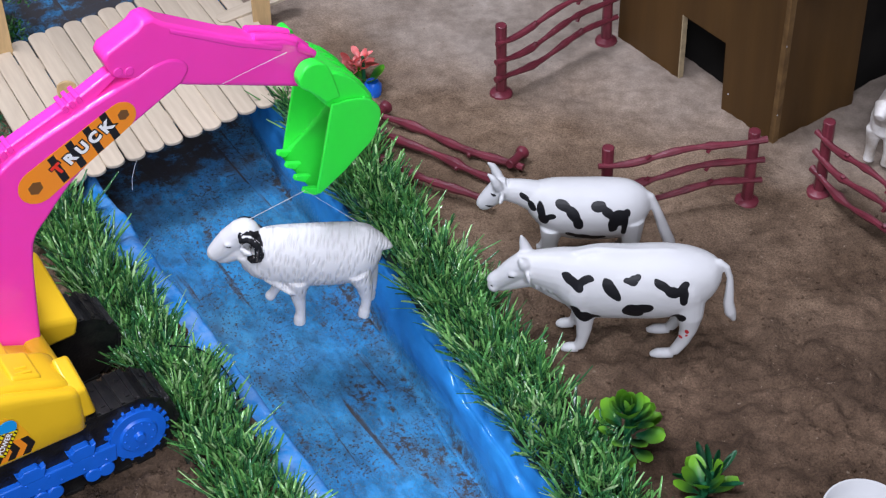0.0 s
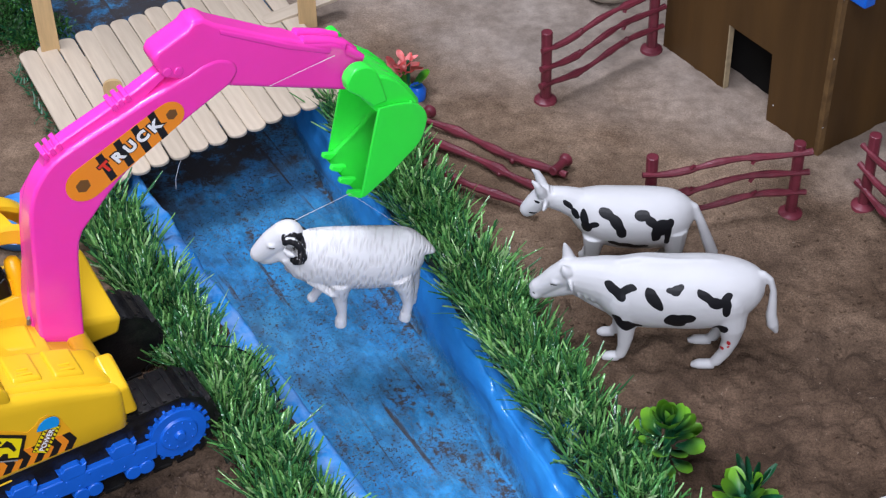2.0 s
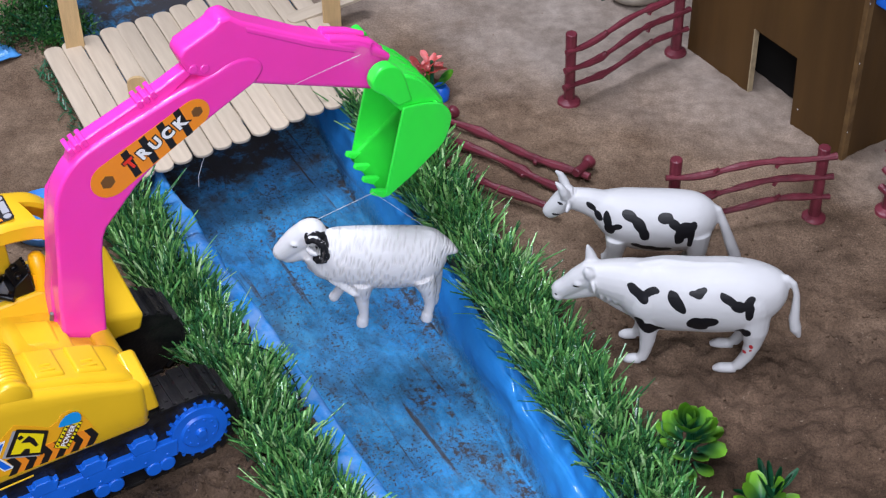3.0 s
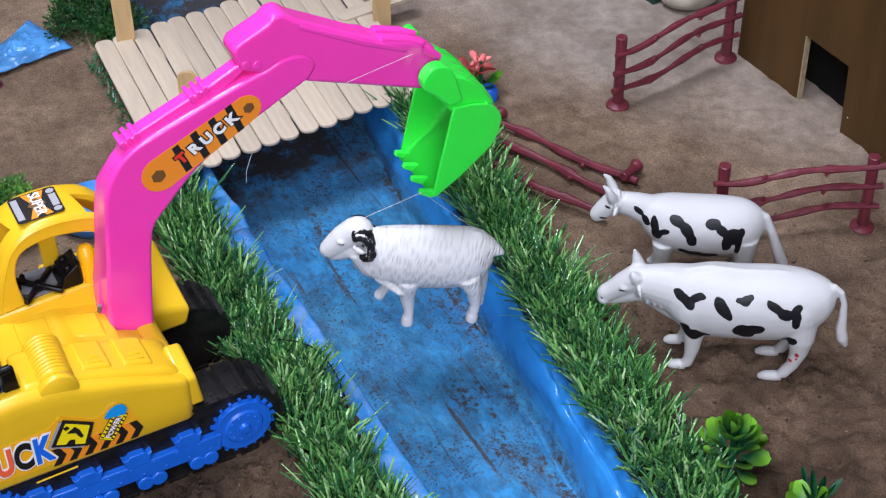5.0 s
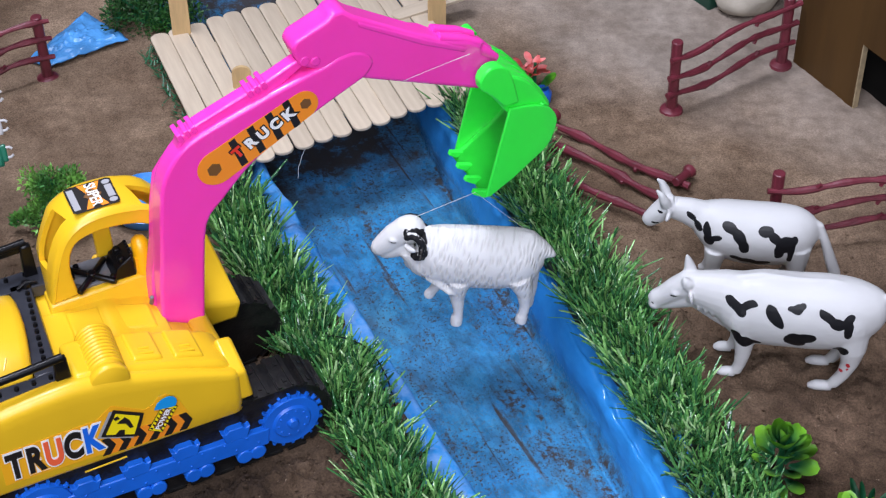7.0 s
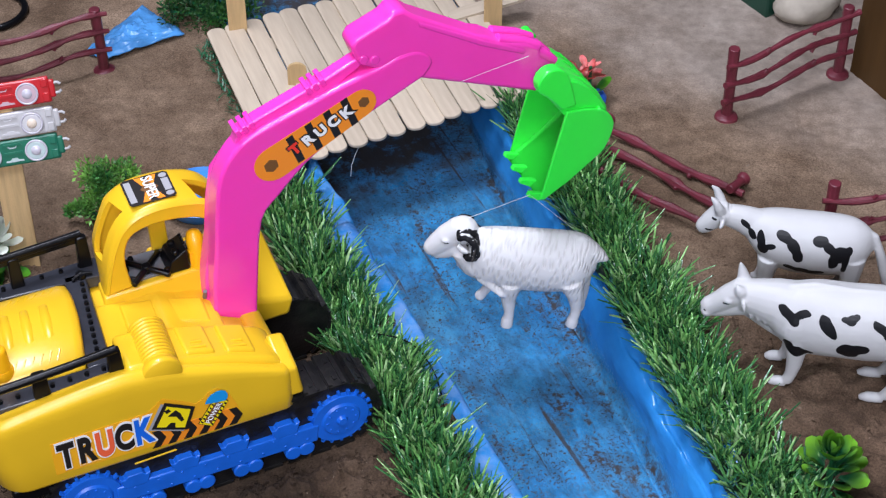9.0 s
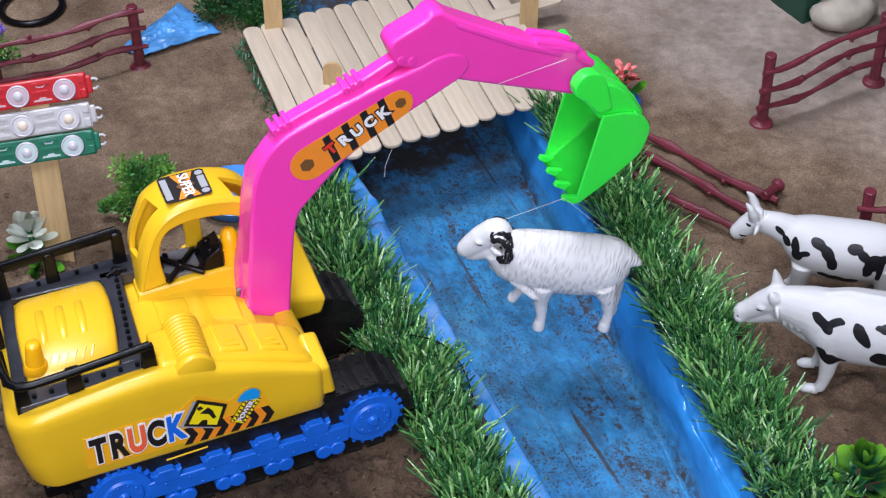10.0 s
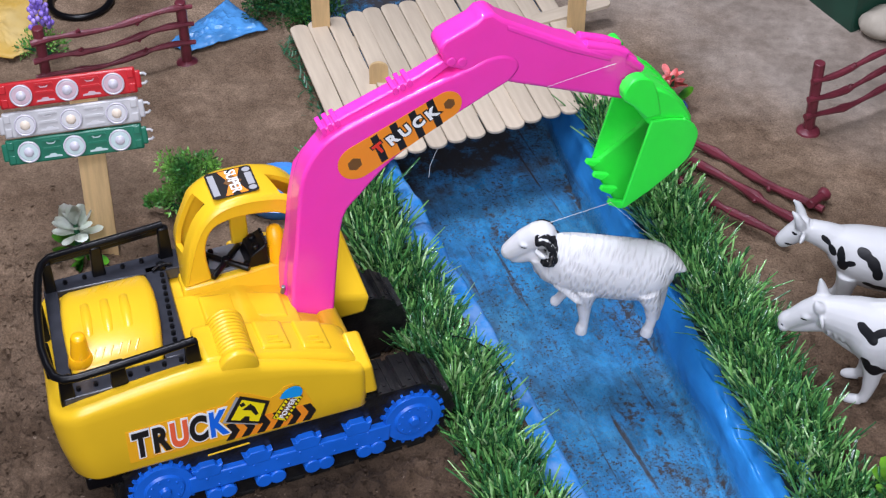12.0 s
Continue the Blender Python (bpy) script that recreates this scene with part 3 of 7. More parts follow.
def lettering(name, text, size, material, parent, m, depth=0.15, bold=0.0):
    """Letters in the built-in font, as a mesh."""
    cu = bpy.data.curves.new(name, "FONT")
    cu.body, cu.size, cu.extrude, cu.offset = text, size / 1000, depth / 1000, bold / 1000
    cu.align_x, cu.align_y = "CENTER", "CENTER"
    tmp = new(name + "_curve", cu)
    me = bpy.data.meshes.new_from_object(tmp.evaluated_get(bpy.context.evaluated_depsgraph_get()))
    bpy.data.objects.remove(tmp)
    me.name = name
    me.materials.clear()
    me.materials.append(material)
    ob = new(name, me)
    ob.parent = parent
    ob.matrix_basis = m
    return ob


def mm_pose(x, y, z, rx=0, ry=0, rz=0):
    return pose(x / 1000, y / 1000, z / 1000, rx, ry, rz)


# ---- the room ----
def plain_wall(name, lo, hi, material):
    return tagged(part(name, simple(box, lo, hi), material, smooth=0), kind="structure")


plain_wall("wall_north", (-1700, 2200, -300), (1700, 2300, 1800), WALL_PAINT)
plain_wall("wall_south", (-1700, -1200, -300), (1700, -1100, 1800), WALL_PAINT)
plain_wall("wall_east", (1700, -1200, -300), (1800, 2300, 1800), WALL_PAINT)
plain_wall("wall_west", (-1800, -1200, -300), (-1700, 2300, 1800), WALL_PAINT)
plain_wall("ceiling", (-1800, -1200, 1800), (1800, 2300, 1860), WALL_PAINT)

# ---- the soil, with the channel of the stream sunk into it ----
# stream axes: the origin on the left lip, x across to the right bank, y upstream
STREAM = pose(0.2160 * 0.859, 0.2160 * 0.512, 0, 0, 0, 30.8)
STREAM_INV = STREAM.inverted()
EXCAVATOR = pose(-0.1403, 0.5291, 0, 0, 0, 32)
EXC_INV = EXCAVATOR.inverted()


def smooth_step(a, b, x):
    t = min(1, max(0, (x - a) / (b - a)))
    return t * t * (3 - 2 * t)


def splay(u):
    """How far the right bank stands off its line: the stream widens upstream."""
    return 0.11 * (min(u, 0.78) - 0.43)


def soil_height(x, y):
    s = STREAM_INV @ Vector((x, y, 0))
    h = 0.0026 * noise.noise(Vector((x * 18, y * 18, 0.3))) + 0.0022 * noise.noise(Vector((x * 60, y * 60, 4.1))) + 0.0011 * noise.noise(Vector((x * 190, y * 190, 1.7)))
    clods = 1 - smooth_step(0.56, 0.70, y - 0.10 * x)
    if clods:
        h += clods * (0.0046 * abs(noise.noise(Vector((x * 75, y * 75, 6.2)))) + 0.0034 * noise.noise(Vector((x * 150, y * 150, 2.2))))
    tilled = (1 - smooth_step(-0.10, -0.02, x)) * (1 - smooth_step(0.57, 0.68, y))
    if tilled:
        h += tilled * (0.0085 * abs(noise.noise(Vector((x * 48, y * 48, 3.3)))) + 0.0090 * abs(noise.noise(Vector((x * 105, y * 105, 7.9)))) + 0.0052 * noise.noise(Vector((x * 220, y * 220, 5.1))))
    strewn = smooth_step(0.08, 0.34, noise.noise(Vector((x * 11, y * 11, 8.4)))) * (1 - smooth_step(0.74, 0.82, y)) * (1 - smooth_step(0.03, 0.10, x))
    if strewn:
        h += strewn * (0.0075 * abs(noise.noise(Vector((x * 90, y * 90, 12.1)))) + 0.0040 * noise.noise(Vector((x * 190, y * 190, 3.8))))
    calm = 1 - 0.6 * smooth_step(0.78, 0.86, y)
    h = h * calm - 0.0006
    q = EXC_INV @ Vector((x, y, 0))
    inside = smooth_step(-0.17, -0.14, q.x) * (1 - smooth_step(0.012, 0.034, q.x)) * smooth_step(-0.010, 0.002, q.y) * (1 - smooth_step(0.085, 0.11, q.y))
    h = h * (1 - inside) + 0.0034 * inside
    trench = smooth_step(-0.012, 0.006, s.x) * (1 - smooth_step(0.086, 0.101, s.x - splay(s.y)))
    return h * (1 - trench) - 0.056 * trench


def make_soil():
    fine_x = np.arange(-0.54, 0.331, 0.0019)
    fine_y = np.arange(0.40, 1.041, 0.0019)
    xs = np.concatenate(([-1.7, -1.3, -1.0, -0.8, -0.66], fine_x, [0.42, 0.55, 0.75, 1.1, 1.7]))
    ys = np.concatenate(([-1.1, -0.6, -0.2, 0.1, 0.25, 0.33], fine_y, [1.12, 1.25, 1.5, 1.8, 2.2]))
    verts = [(x, y, soil_height(x, y)) for y in ys for x in xs]
    w = len(xs)
    faces = [(j * w + i, j * w + i + 1, (j + 1) * w + i + 1, (j + 1) * w + i) for j in range(len(ys) - 1) for i in range(w - 1)]
    me = bpy.data.meshes.new("ground")
    me.from_pydata(verts, [], faces)
    me.materials.append(SOIL)
    me.shade_smooth()
    return tagged(new("ground", me), "dry brown garden soil with a dusty grey film", "ground", kind="structure")


make_soil()


def make_crumbs():
    """Loose crumbs of earth on the soil."""
    rng = random.Random(5)
    verts, faces = [], []
    while len(verts) < 8 * 9200:
        dug = len(verts) >= 8 * 5200
        x, y = (rng.uniform(-0.45, -0.02), rng.uniform(0.42, 0.64)) if dug else (rng.uniform(-0.47, 0.30), rng.uniform(0.43, 0.93))
        s = STREAM_INV @ Vector((x, y, 0))
        if -0.05 < s.x < 0.14:
            continue
        if not dug and noise.noise(Vector((x * 14, y * 14, 9))) < rng.uniform(-0.35, 0.5) + 0.9 * smooth_step(0.66, 0.78, y):
            continue
        r = 0.0005 + 0.0013 * rng.random() ** 3 if dug else 0.0004 + 0.0011 * rng.random() ** 4
        q = EXC_INV @ Vector((x, y, 0))
        if -0.15 < q.x < 0.03 and -0.002 < q.y < 0.09:
            continue
        z = soil_height(x, y) + r * 0.1
        k = len(verts)
        for dz in (-1, 1):
            for a in range(4):
                t = a * 1.57 + rng.uniform(-0.5, 0.5)
                verts.append((x + r * math.cos(t) * rng.uniform(0.6, 1.1), y + r * math.sin(t) * rng.uniform(0.6, 1.1), z + dz * r * rng.uniform(0.4, 0.8)))
        faces += [(k, k + 3, k + 2, k + 1), (k + 4, k + 5, k + 6, k + 7)] + [(k + a, k + (a + 1) % 4, k + 4 + (a + 1) % 4, k + 4 + a) for a in range(4)]
    me = bpy.data.meshes.new("soil_crumbs")
    me.from_pydata(verts, [], faces)
    me.materials.append(SOIL)
    tagged(new("soil_crumbs", me), "small loose crumbs of dry brown earth", "soil", kind="stuff")


make_crumbs()


# ---- the stream: a blue plastic sheet laid in the channel ----
def liner_height(x, u):
    """Section across the stream, in metres; x from the left lip."""
    n1 = noise.noise(Vector((x * 40, u * 14, 2)))
    n2 = noise.noise(Vector((x * 90, u * 45, 7)))
    wob = 0.0030 * noise.noise(Vector((u * 16, 3, 0))) + 0.0016 * noise.noise(Vector((u * 60, 5, 0)))
    wob2 = 0.0050 * noise.noise(Vector((u * 14, 8, 0))) + 0.0028 * noise.noise(Vector((u * 55, 6, 0)))
    left = smooth_step(-0.002 + wob, 0.010 + wob, x)
    right = 1 - 0.66 * smooth_step(0.074 + 0.5 * wob2, 0.083 + 0.5 * wob2, x) - 0.34 * smooth_step(0.083 + wob2, 0.099 + wob2, x)
    deep = left * right
    flat = smooth_step(0.01, 0.03, x) * (1 - smooth_step(0.062, 0.078, x))
    n3 = noise.noise(Vector((x * 220, u * 110, 4)))
    top = 0.0034 + 0.0030 * n1 + 0.0026 * n2 + 0.0009 * n3
    bed = -0.0425 + (0.0008 + 0.0022 * (1 - flat)) * n1 + (0.0005 + 0.0016 * (1 - flat)) * n2
    fold = smooth_step(0.068, 0.080, x) * (1 - smooth_step(0.094, 0.104, x))
    crease = fold * (0.0052 * noise.noise(Vector((x * 150, u * 9, 11))) + 0.0030 * noise.noise(Vector((x * 330, u * 20, 3))) + 0.0016 * noise.noise(Vector((x * 240, u * 130, 5))))
    return crease + top * (1 - deep) + bed * deep - 0.004 * smooth_step(0.094, 0.112, x) - 0.004 * (1 - smooth_step(-0.024, -0.012, x))


def make_liner():
    xs = np.concatenate((np.arange(-0.026, 0.014, 0.0016), np.arange(0.014, 0.072, 0.003), np.arange(0.072, 0.115, 0.0009)))
    us = np.arange(0.36, 1.10, 0.0025)
    verts = []
    for u in us:
        for x in xs:
            z = liner_height(x, u)
            fold = smooth_step(0.068, 0.076, x) * (1 - smooth_step(0.100, 0.108, x))
            sway = 0.7 * fold * (0.0042 * noise.noise(Vector((u * 11, z * 70, 3))) + 0.0024 * noise.noise(Vector((u * 34, z * 160, 8))) + 0.0010 * noise.noise(Vector((u * 120, z * 300, 1))))
            tuck = 1 - 0.85 * smooth_step(0.70, 0.75, u) if x < 0 else 1
            verts.append((x * tuck + sway + splay(u) * smooth_step(0.015, 0.066, x), u, z))
    w = len(xs)
    faces = [(j * w + i, j * w + i + 1, (j + 1) * w + i + 1, (j + 1) * w + i) for j in range(len(us) - 1) for i in range(w - 1)]
    me = bpy.data.meshes.new("water")
    me.from_pydata(verts, [], faces)
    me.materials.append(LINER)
    me.shade_smooth()
    ob = tagged(new("water", me), "crinkled blue plastic sheet with brown silt, as a stream", "stream", kind="structure")
    ob.matrix_basis = STREAM
    t = ob.modifiers.new("thickness", "SOLIDIFY")
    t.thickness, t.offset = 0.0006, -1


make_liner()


# ---- artificial turf along both banks ----
def turf_strip(x0, x1, u0, u1, seed, count, lean, splayed=0.0):
    rng = random.Random(seed)
    verts, faces = [], []
    for _ in range(count // 7):
        # one tuft of blades
        u = rng.uniform(u0, u1)
        edge = 0.004 * noise.noise(Vector((u * 30, seed, 0)))
        x = rng.uniform(x0 + edge, x1 + edge)
        side = (x - (x0 + x1) / 2) / ((x1 - x0) / 2)
        x += splayed * (u - 0.45)
        w = STREAM @ Vector((x, u, 0))
        z = max(soil_height(w.x, w.y), 0) + 0.001
        tuft = Vector((side * 0.42 + lean[0] + rng.gauss(0, 0.24), lean[1] + rng.gauss(0, 0.24), 0))
        for _ in range(7):
            tall = rng.uniform(0.009, 0.0205)
            away = tuft + Vector((rng.gauss(0, 0.42), rng.gauss(0, 0.42), 0))
            bend = rng.uniform(0.0, 0.35)
            turn = rng.uniform(-1.3, 1.3)
            wide = Vector((math.cos(turn), math.sin(turn), 0)) * rng.uniform(0.00058, 0.00095)
            fold = Vector((-math.sin(turn), math.cos(turn), 0)) * -0.00035
            k = len(verts)
            p = Vector((x + rng.gauss(0, 0.0008), u + rng.gauss(0, 0.0008), z))
            for f, ww in ((0.0, 0.8), (0.35, 1.0), (0.7, 0.95), (1.0, 0.55)):
                q = p + Vector((0, 0, 1)) * tall * f * (1 - 0.22 * f * bend) + away * tall * (0.6 * f + bend * f * f * 0.5)
                verts += [q - wide * ww, q + fold * ww, q + wide * ww]
            for r in (0, 3, 6):
                faces += [(k + r, k + r + 1, k + r + 4, k + r + 3), (k + r + 1, k + r + 2, k + r + 5, k + r + 4)]
    me = bpy.data.meshes.new("turf")
    me.from_pydata(verts, [], faces)
    me.materials.append(GRASS)
    ob = tagged(new("turf", me), "glossy green artificial turf strip on the bank", "grass", kind="stuff")
    ob.matrix_basis = STREAM
    bm = bmesh.new()
    cuts = 40
    lo, hi = [], []
    for k in range(cuts + 1):
        u = u0 + (u1 - u0) * k / cuts
        e = 4 * noise.noise(Vector((u * 30, seed, 0)))
        e += 1000 * splayed * (u - 0.45)
        lo.append((x0 * 1000 + e, u * 1000))
        hi.append((x1 * 1000 + e, u * 1000))
    slab(bm, lo + hi[::-1], -2.0, 3.4)
    part("backing", bm, TURF_BACK, ob, smooth=0)


turf_strip(-0.047, -0.019, 0.445, 0.742, 11, 4300, (0.0, -0.10))
turf_strip(0.089, 0.119, 0.360, 0.738, 12, 5800, (-0.16, -0.08), 0.09)


def turf_fringe():
    """A thin line of turf crumbs beside the bridge."""
    rng = random.Random(21)
    verts, faces = [], []
    for _ in range(190):
        t = rng.random()
        c = Vector((-0.279 + 0.055 * t, 0.850 - 0.105 * t, 0)) + Vector((-abs(rng.gauss(0, 0.004)), rng.gauss(0, 0.003), 0.001))
        a = rng.uniform(0, 6.28)
        d = Vector((math.cos(a), math.sin(a), rng.uniform(0.1, 1.0))) * rng.uniform(0.003, 0.007)
        w = Vector((-d.y, d.x, 0)).normalized() * 0.0006
        k = len(verts)
        verts += [c - w, c + w, c + d]
        faces.append((k, k + 1, k + 2))
    me = bpy.data.meshes.new("turf")
    me.from_pydata(verts, [], faces)
    me.materials.append(LEAF_DARK)
    tagged(new("turf", me), "loose green turf crumbs along the bridge edge", "grass", kind="stuff")


turf_fringe()


# ---- footbridge of craft sticks ----
def stick_outline(length, width, square=False):
    h = width / 2
    pts = []
    for end in (-1, 1):
        for k in range(9):
            a = math.pi * k / 8
            if end < 0:
                pts.append((h * math.cos(a + math.pi), -length / 2 + h * 0.8 + h * 0.8 * math.sin(a + math.pi)))
            else:
                pts.append((h * math.cos(a), length / 2 - h * 0.8 + h * 0.8 * math.sin(a)))
    return pts if not square else [(-h, -length / 2), (h, -length / 2), (h, length / 2), (-h, length / 2)]


def rounded_slab(outline, z0, z1, r):
    bm = simple(slab, outline, z0, z1)
    rim = [e for e in bm.edges if abs(e.verts[0].co.z - e.verts[1].co.z) < 1e-7]
    bmesh.ops.bevel(bm, geom=rim, offset=r / 1000, segments=2, affect="EDGES", profile=0.5)
    return bm


def make_bridge():
    b = thing("footbridge", pose(0, 0, 0), "small footbridge of pale wooden craft sticks over the stream", "bridge")
    rng = random.Random(3)
    turn = 27.4
    first = None
    for k in range(14):
        # near ends step along a slanting line
        nx, ny = -0.2075 + 0.00995 * k, 0.7208 + 0.00652 * k
        length = 0.147
        d = Vector((-math.sin(radians(turn)), math.cos(radians(turn)), 0))
        c = Vector((nx, ny, 0)) + d * length / 2
        m = pose(c.x, c.y, 0.0095 + rng.uniform(-0.0006, 0.0010), rng.uniform(-0.25, 0.25), rng.uniform(-2.2, 2.2), turn + rng.uniform(-0.6, 0.6))
        if first is None:
            first = part("plank", rounded_slab(stick_outline(147, 11.4), 0, 2.2, 0.55), WOOD, b, smooth=50)
            first.matrix_basis = m
        else:
            again(first, "plank", b, m)
    for k, f in enumerate((0.17, 0.83)):
        a = Vector((-0.2105, 0.7250, 0)) + Vector((-math.sin(radians(turn)), math.cos(radians(turn)), 0)) * 0.138 * f
        m = pose(a.x + 0.060, a.y + 0.038, 0.0068, 0, 0, 33 - 90)
        beam = part("beam", simple(slab, stick_outline(138, 12), 0, 2.5), WOOD, b, smooth=0)
        beam.matrix_basis = m
    for x, y, tall, yaw in ((-0.2605, 0.8520, 0.075, 20), (-0.2135, 0.8005, 0.0150, 10), (-0.1070, 0.8790, 0.024, 15)):
        p = part("post", simple(prism, [(-5.6, -3), (5.6, -3)] + [(5.6 * math.cos(math.pi * q / 10), tall * 1000 - 4.6 + 4.6 * math.sin(math.pi * q / 10)) for q in range(11)], -1, 1), WOOD_TAN, b, smooth=0, bevel=0.4, segs=2)
        p.matrix_basis = pose(x, y, 0.0115, 0, 0, yaw)
    lying = part("plank", simple(slab, stick_outline(52, 11), 0, 1.9), WOOD, b, smooth=0)
    lying.matrix_basis = pose(-0.112, 0.893, 0.0130, 4, 0, -60)


make_bridge()


# ---- barn of brown cardboard ----
def make_barn():
    a = Vector((0.1105, 0.8710, 0))
    barn = thing("toy_barn", pose(a.x, a.y, 0, 0, 0, -54.8), "toy barn of brown painted cardboard with an open doorway", "barn")
    # front wall: x along the wall, y towards the inside
    t = 3.0
    bm = bmesh.new()
    prism(bm, [(0, -2), (55.5, -2), (55, 44), (90, 44), (92, -2), (134, -2), (134, 165), (0, 165)], 0, t)
    part("front_wall", bm, CARD, barn, smooth=0)
    bm = bmesh.new()
    prism(bm, [(54.6, -2), (55.6, -2), (55.2, 44), (54.2, 44)], -0.25, t + 0.2)
    part("door_edge", bm, PALE_CARD, barn, "pale torn cardboard edge", smooth=0)
    bm = bmesh.new()
    prism(bm, [(t, -2), (64, -2), (62, 72), (98, 76), (98, -2), (105, -2), (105, 165), (t, 165)], -134, -131)
    side = part("side_wall", bm, CARD, barn, smooth=0)
    side.matrix_basis = pose(0, 0, 0, 0, 0, 90)
    bm = bmesh.new()
    box(bm, (0, t, -2), (3, 105, 165))
    part("side_wall", bm, CARD, barn, smooth=0)
    bm = bmesh.new()
    box(bm, (3, 102, -2), (131, 105, 165))
    part("back_wall", bm, CARD, barn, smooth=0)
    # added black panels behind both openings, standing in for the shade inside
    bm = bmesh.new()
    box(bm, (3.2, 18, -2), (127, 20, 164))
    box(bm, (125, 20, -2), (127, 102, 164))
    part("dark_panel", bm, INNER_DARK, barn, "matt black panels standing in for the dark inside", smooth=0)
    # roof is out of view; its long side overhang is added to shade the wall
    bm = bmesh.new()
    prism(bm, [(-10, 166), (200, 166), (200, 170), (-10, 170)], -14, 118)
    part("roof", bm, CARD, barn, smooth=0)
    bm = bmesh.new()
    box(bm, (131.2, -0.5, -2), (134.6, 3.4, 160))
    part("corner_edge", bm, WORN_CARD, barn, "worn pale cardboard corner", smooth=0)
    for k in range(4):
        x, z = ((134.4, 66), (96, 12), (134.4, 20), (134.4, 104))[k]
        bm = bmesh.new()
        ball(bm, (x, 0.1, z), 0.55, 8)
        part("glue_drop", bm, LABEL_GREY, barn)
    bm = bmesh.new()
    prism(bm, [(134.2, 102), (146, 102), (146, 109), (134.2, 109)], 4, 12)
    part("corner_clip", bm, BLUE, barn, "bright blue plastic corner clip", bevel=1)


make_barn()


# ---- fences ----
def fence_builder(name, m, length, label, tall=48, foot=7.0, heights=(0.86, 0.58, 0.30), post=1.0, rail=1.0, stub=1.0):
    f = thing(name, m, label, "fence", "maroon farm fences")
    rng = random.Random(int(length * 7))
    for x in (0, length):
        bm = bmesh.new()
        top = tall * (stub if x else 1.0)
        tube(bm, [(x, 0, 0.5), (x, 0, top * 0.5), (x - 0.4, 0, top)], [3.5 * post, 3.2 * post, 3.5 * post], 8)
        part("post", bm, MAROON, f, bevel=0.6, segs=2)
        bm = bmesh.new()
        tube(bm, [(x, 0, -0.8), (x, 0, 0.8), (x, 0, 2.6)], [foot, foot * 0.94, 3.4 * post], 16)
        part("foot", bm, MAROON, f)
    for z, droop in ((tall * heights[0], 5), (tall * heights[1], 6), (tall * heights[2], 5)):
        pts, rad = [], []
        n = 18
        for k in range(n + 1):
            t = k / n
            x = -6 + (length + 12) * t
            zz = z - droop * 0.5 + droop * smooth_step(0.15, 0.85, t) + 1.2 * math.sin(t * 9 + z)
            pts.append((x, -2.6 + 0.5 * math.sin(t * 7 + z), zz))
            rad.append(rail * (1.75 + 0.35 * math.sin(t * 23 + z) + rng.uniform(-0.2, 0.2)) * (1.35 if k in (5, 12) else 1))
        bm = bmesh.new()
        tube(bm, pts, rad, 8)
        for k, up in ((5, 1), (12, -1)) if z > tall * 0.5 else ((12, 1),):
            p = pts[k]
            tube(bm, [p, (p[0] + 2 * up, p[1] - 1.2, p[2] + 3.4 * up)], [1.7, 1.1], 6)
        part("rail", bm, MAROON, f)
    return f


def along(a, b):
    return math.degrees(math.atan2(b[1] - a[1], b[0] - a[0]))


A0, A1 = (0.0366, 0.8155), (0.1028, 0.8668)
fence_builder("farm_fence", pose(A0[0], A0[1], 0, 0, 0, along(A0, A1)), 83.8, "maroon plastic ranch fence with three twig rails beside the barn")
B0, B1 = (0.0880, 0.7030), (0.1690, 0.7145)
fence_builder("farm_fence", pose(B0[0], B0[1], -0.002, 0, 0, along(B0, B1)), 79, "maroon plastic ranch fence standing behind the cows")
C0, C1 = (0.2060, 0.7178), (0.2400, 0.6480)
fence_builder("farm_fence", pose(C0[0], C0[1], 0, 0, 0, along(C0, C1)), 80, "maroon plastic ranch fence running towards the front")
D0, D1 = (-0.0310, 0.7960), (0.0440, 0.7515)
fence_builder("farm_fence", pose(D0[0], D0[1], 0.006, 84, 0, along(D0, D1)), 89, "maroon plastic ranch fence fallen flat on the soil", tall=49, foot=4.0, heights=(0.955, 0.50, 0.17), post=0.8, rail=1.25, stub=0.30)
L0, L1 = (-0.4085, 0.7735), (-0.3360, 0.8150)
fence_builder("farm_fence", pose(L0[0], L0[1], 0, 0, 0, along(L0, L1)), 84, "dark maroon plastic ranch fence beside the purple flower", tall=44)



# ---- the toy animals ----
def toy_animal(name, m, bm, material, label, category, group=""):
    me = bpy.data.meshes.new(name)
    bmesh.ops.recalc_face_normals(bm, faces=bm.faces[:])
    bm.to_mesh(me)
    bm.free()
    me.materials.append(material)
    ob = tagged(new(name, me), label, category, group)
    ob.matrix_basis = m
    r = ob.modifiers.new("one_skin", "REMESH")
    r.mode, r.voxel_size, r.use_smooth_shade = "VOXEL", 0.00062, True
    s = ob.modifiers.new("soften", "SMOOTH")
    s.factor, s.iterations = 0.5, 7
    return ob


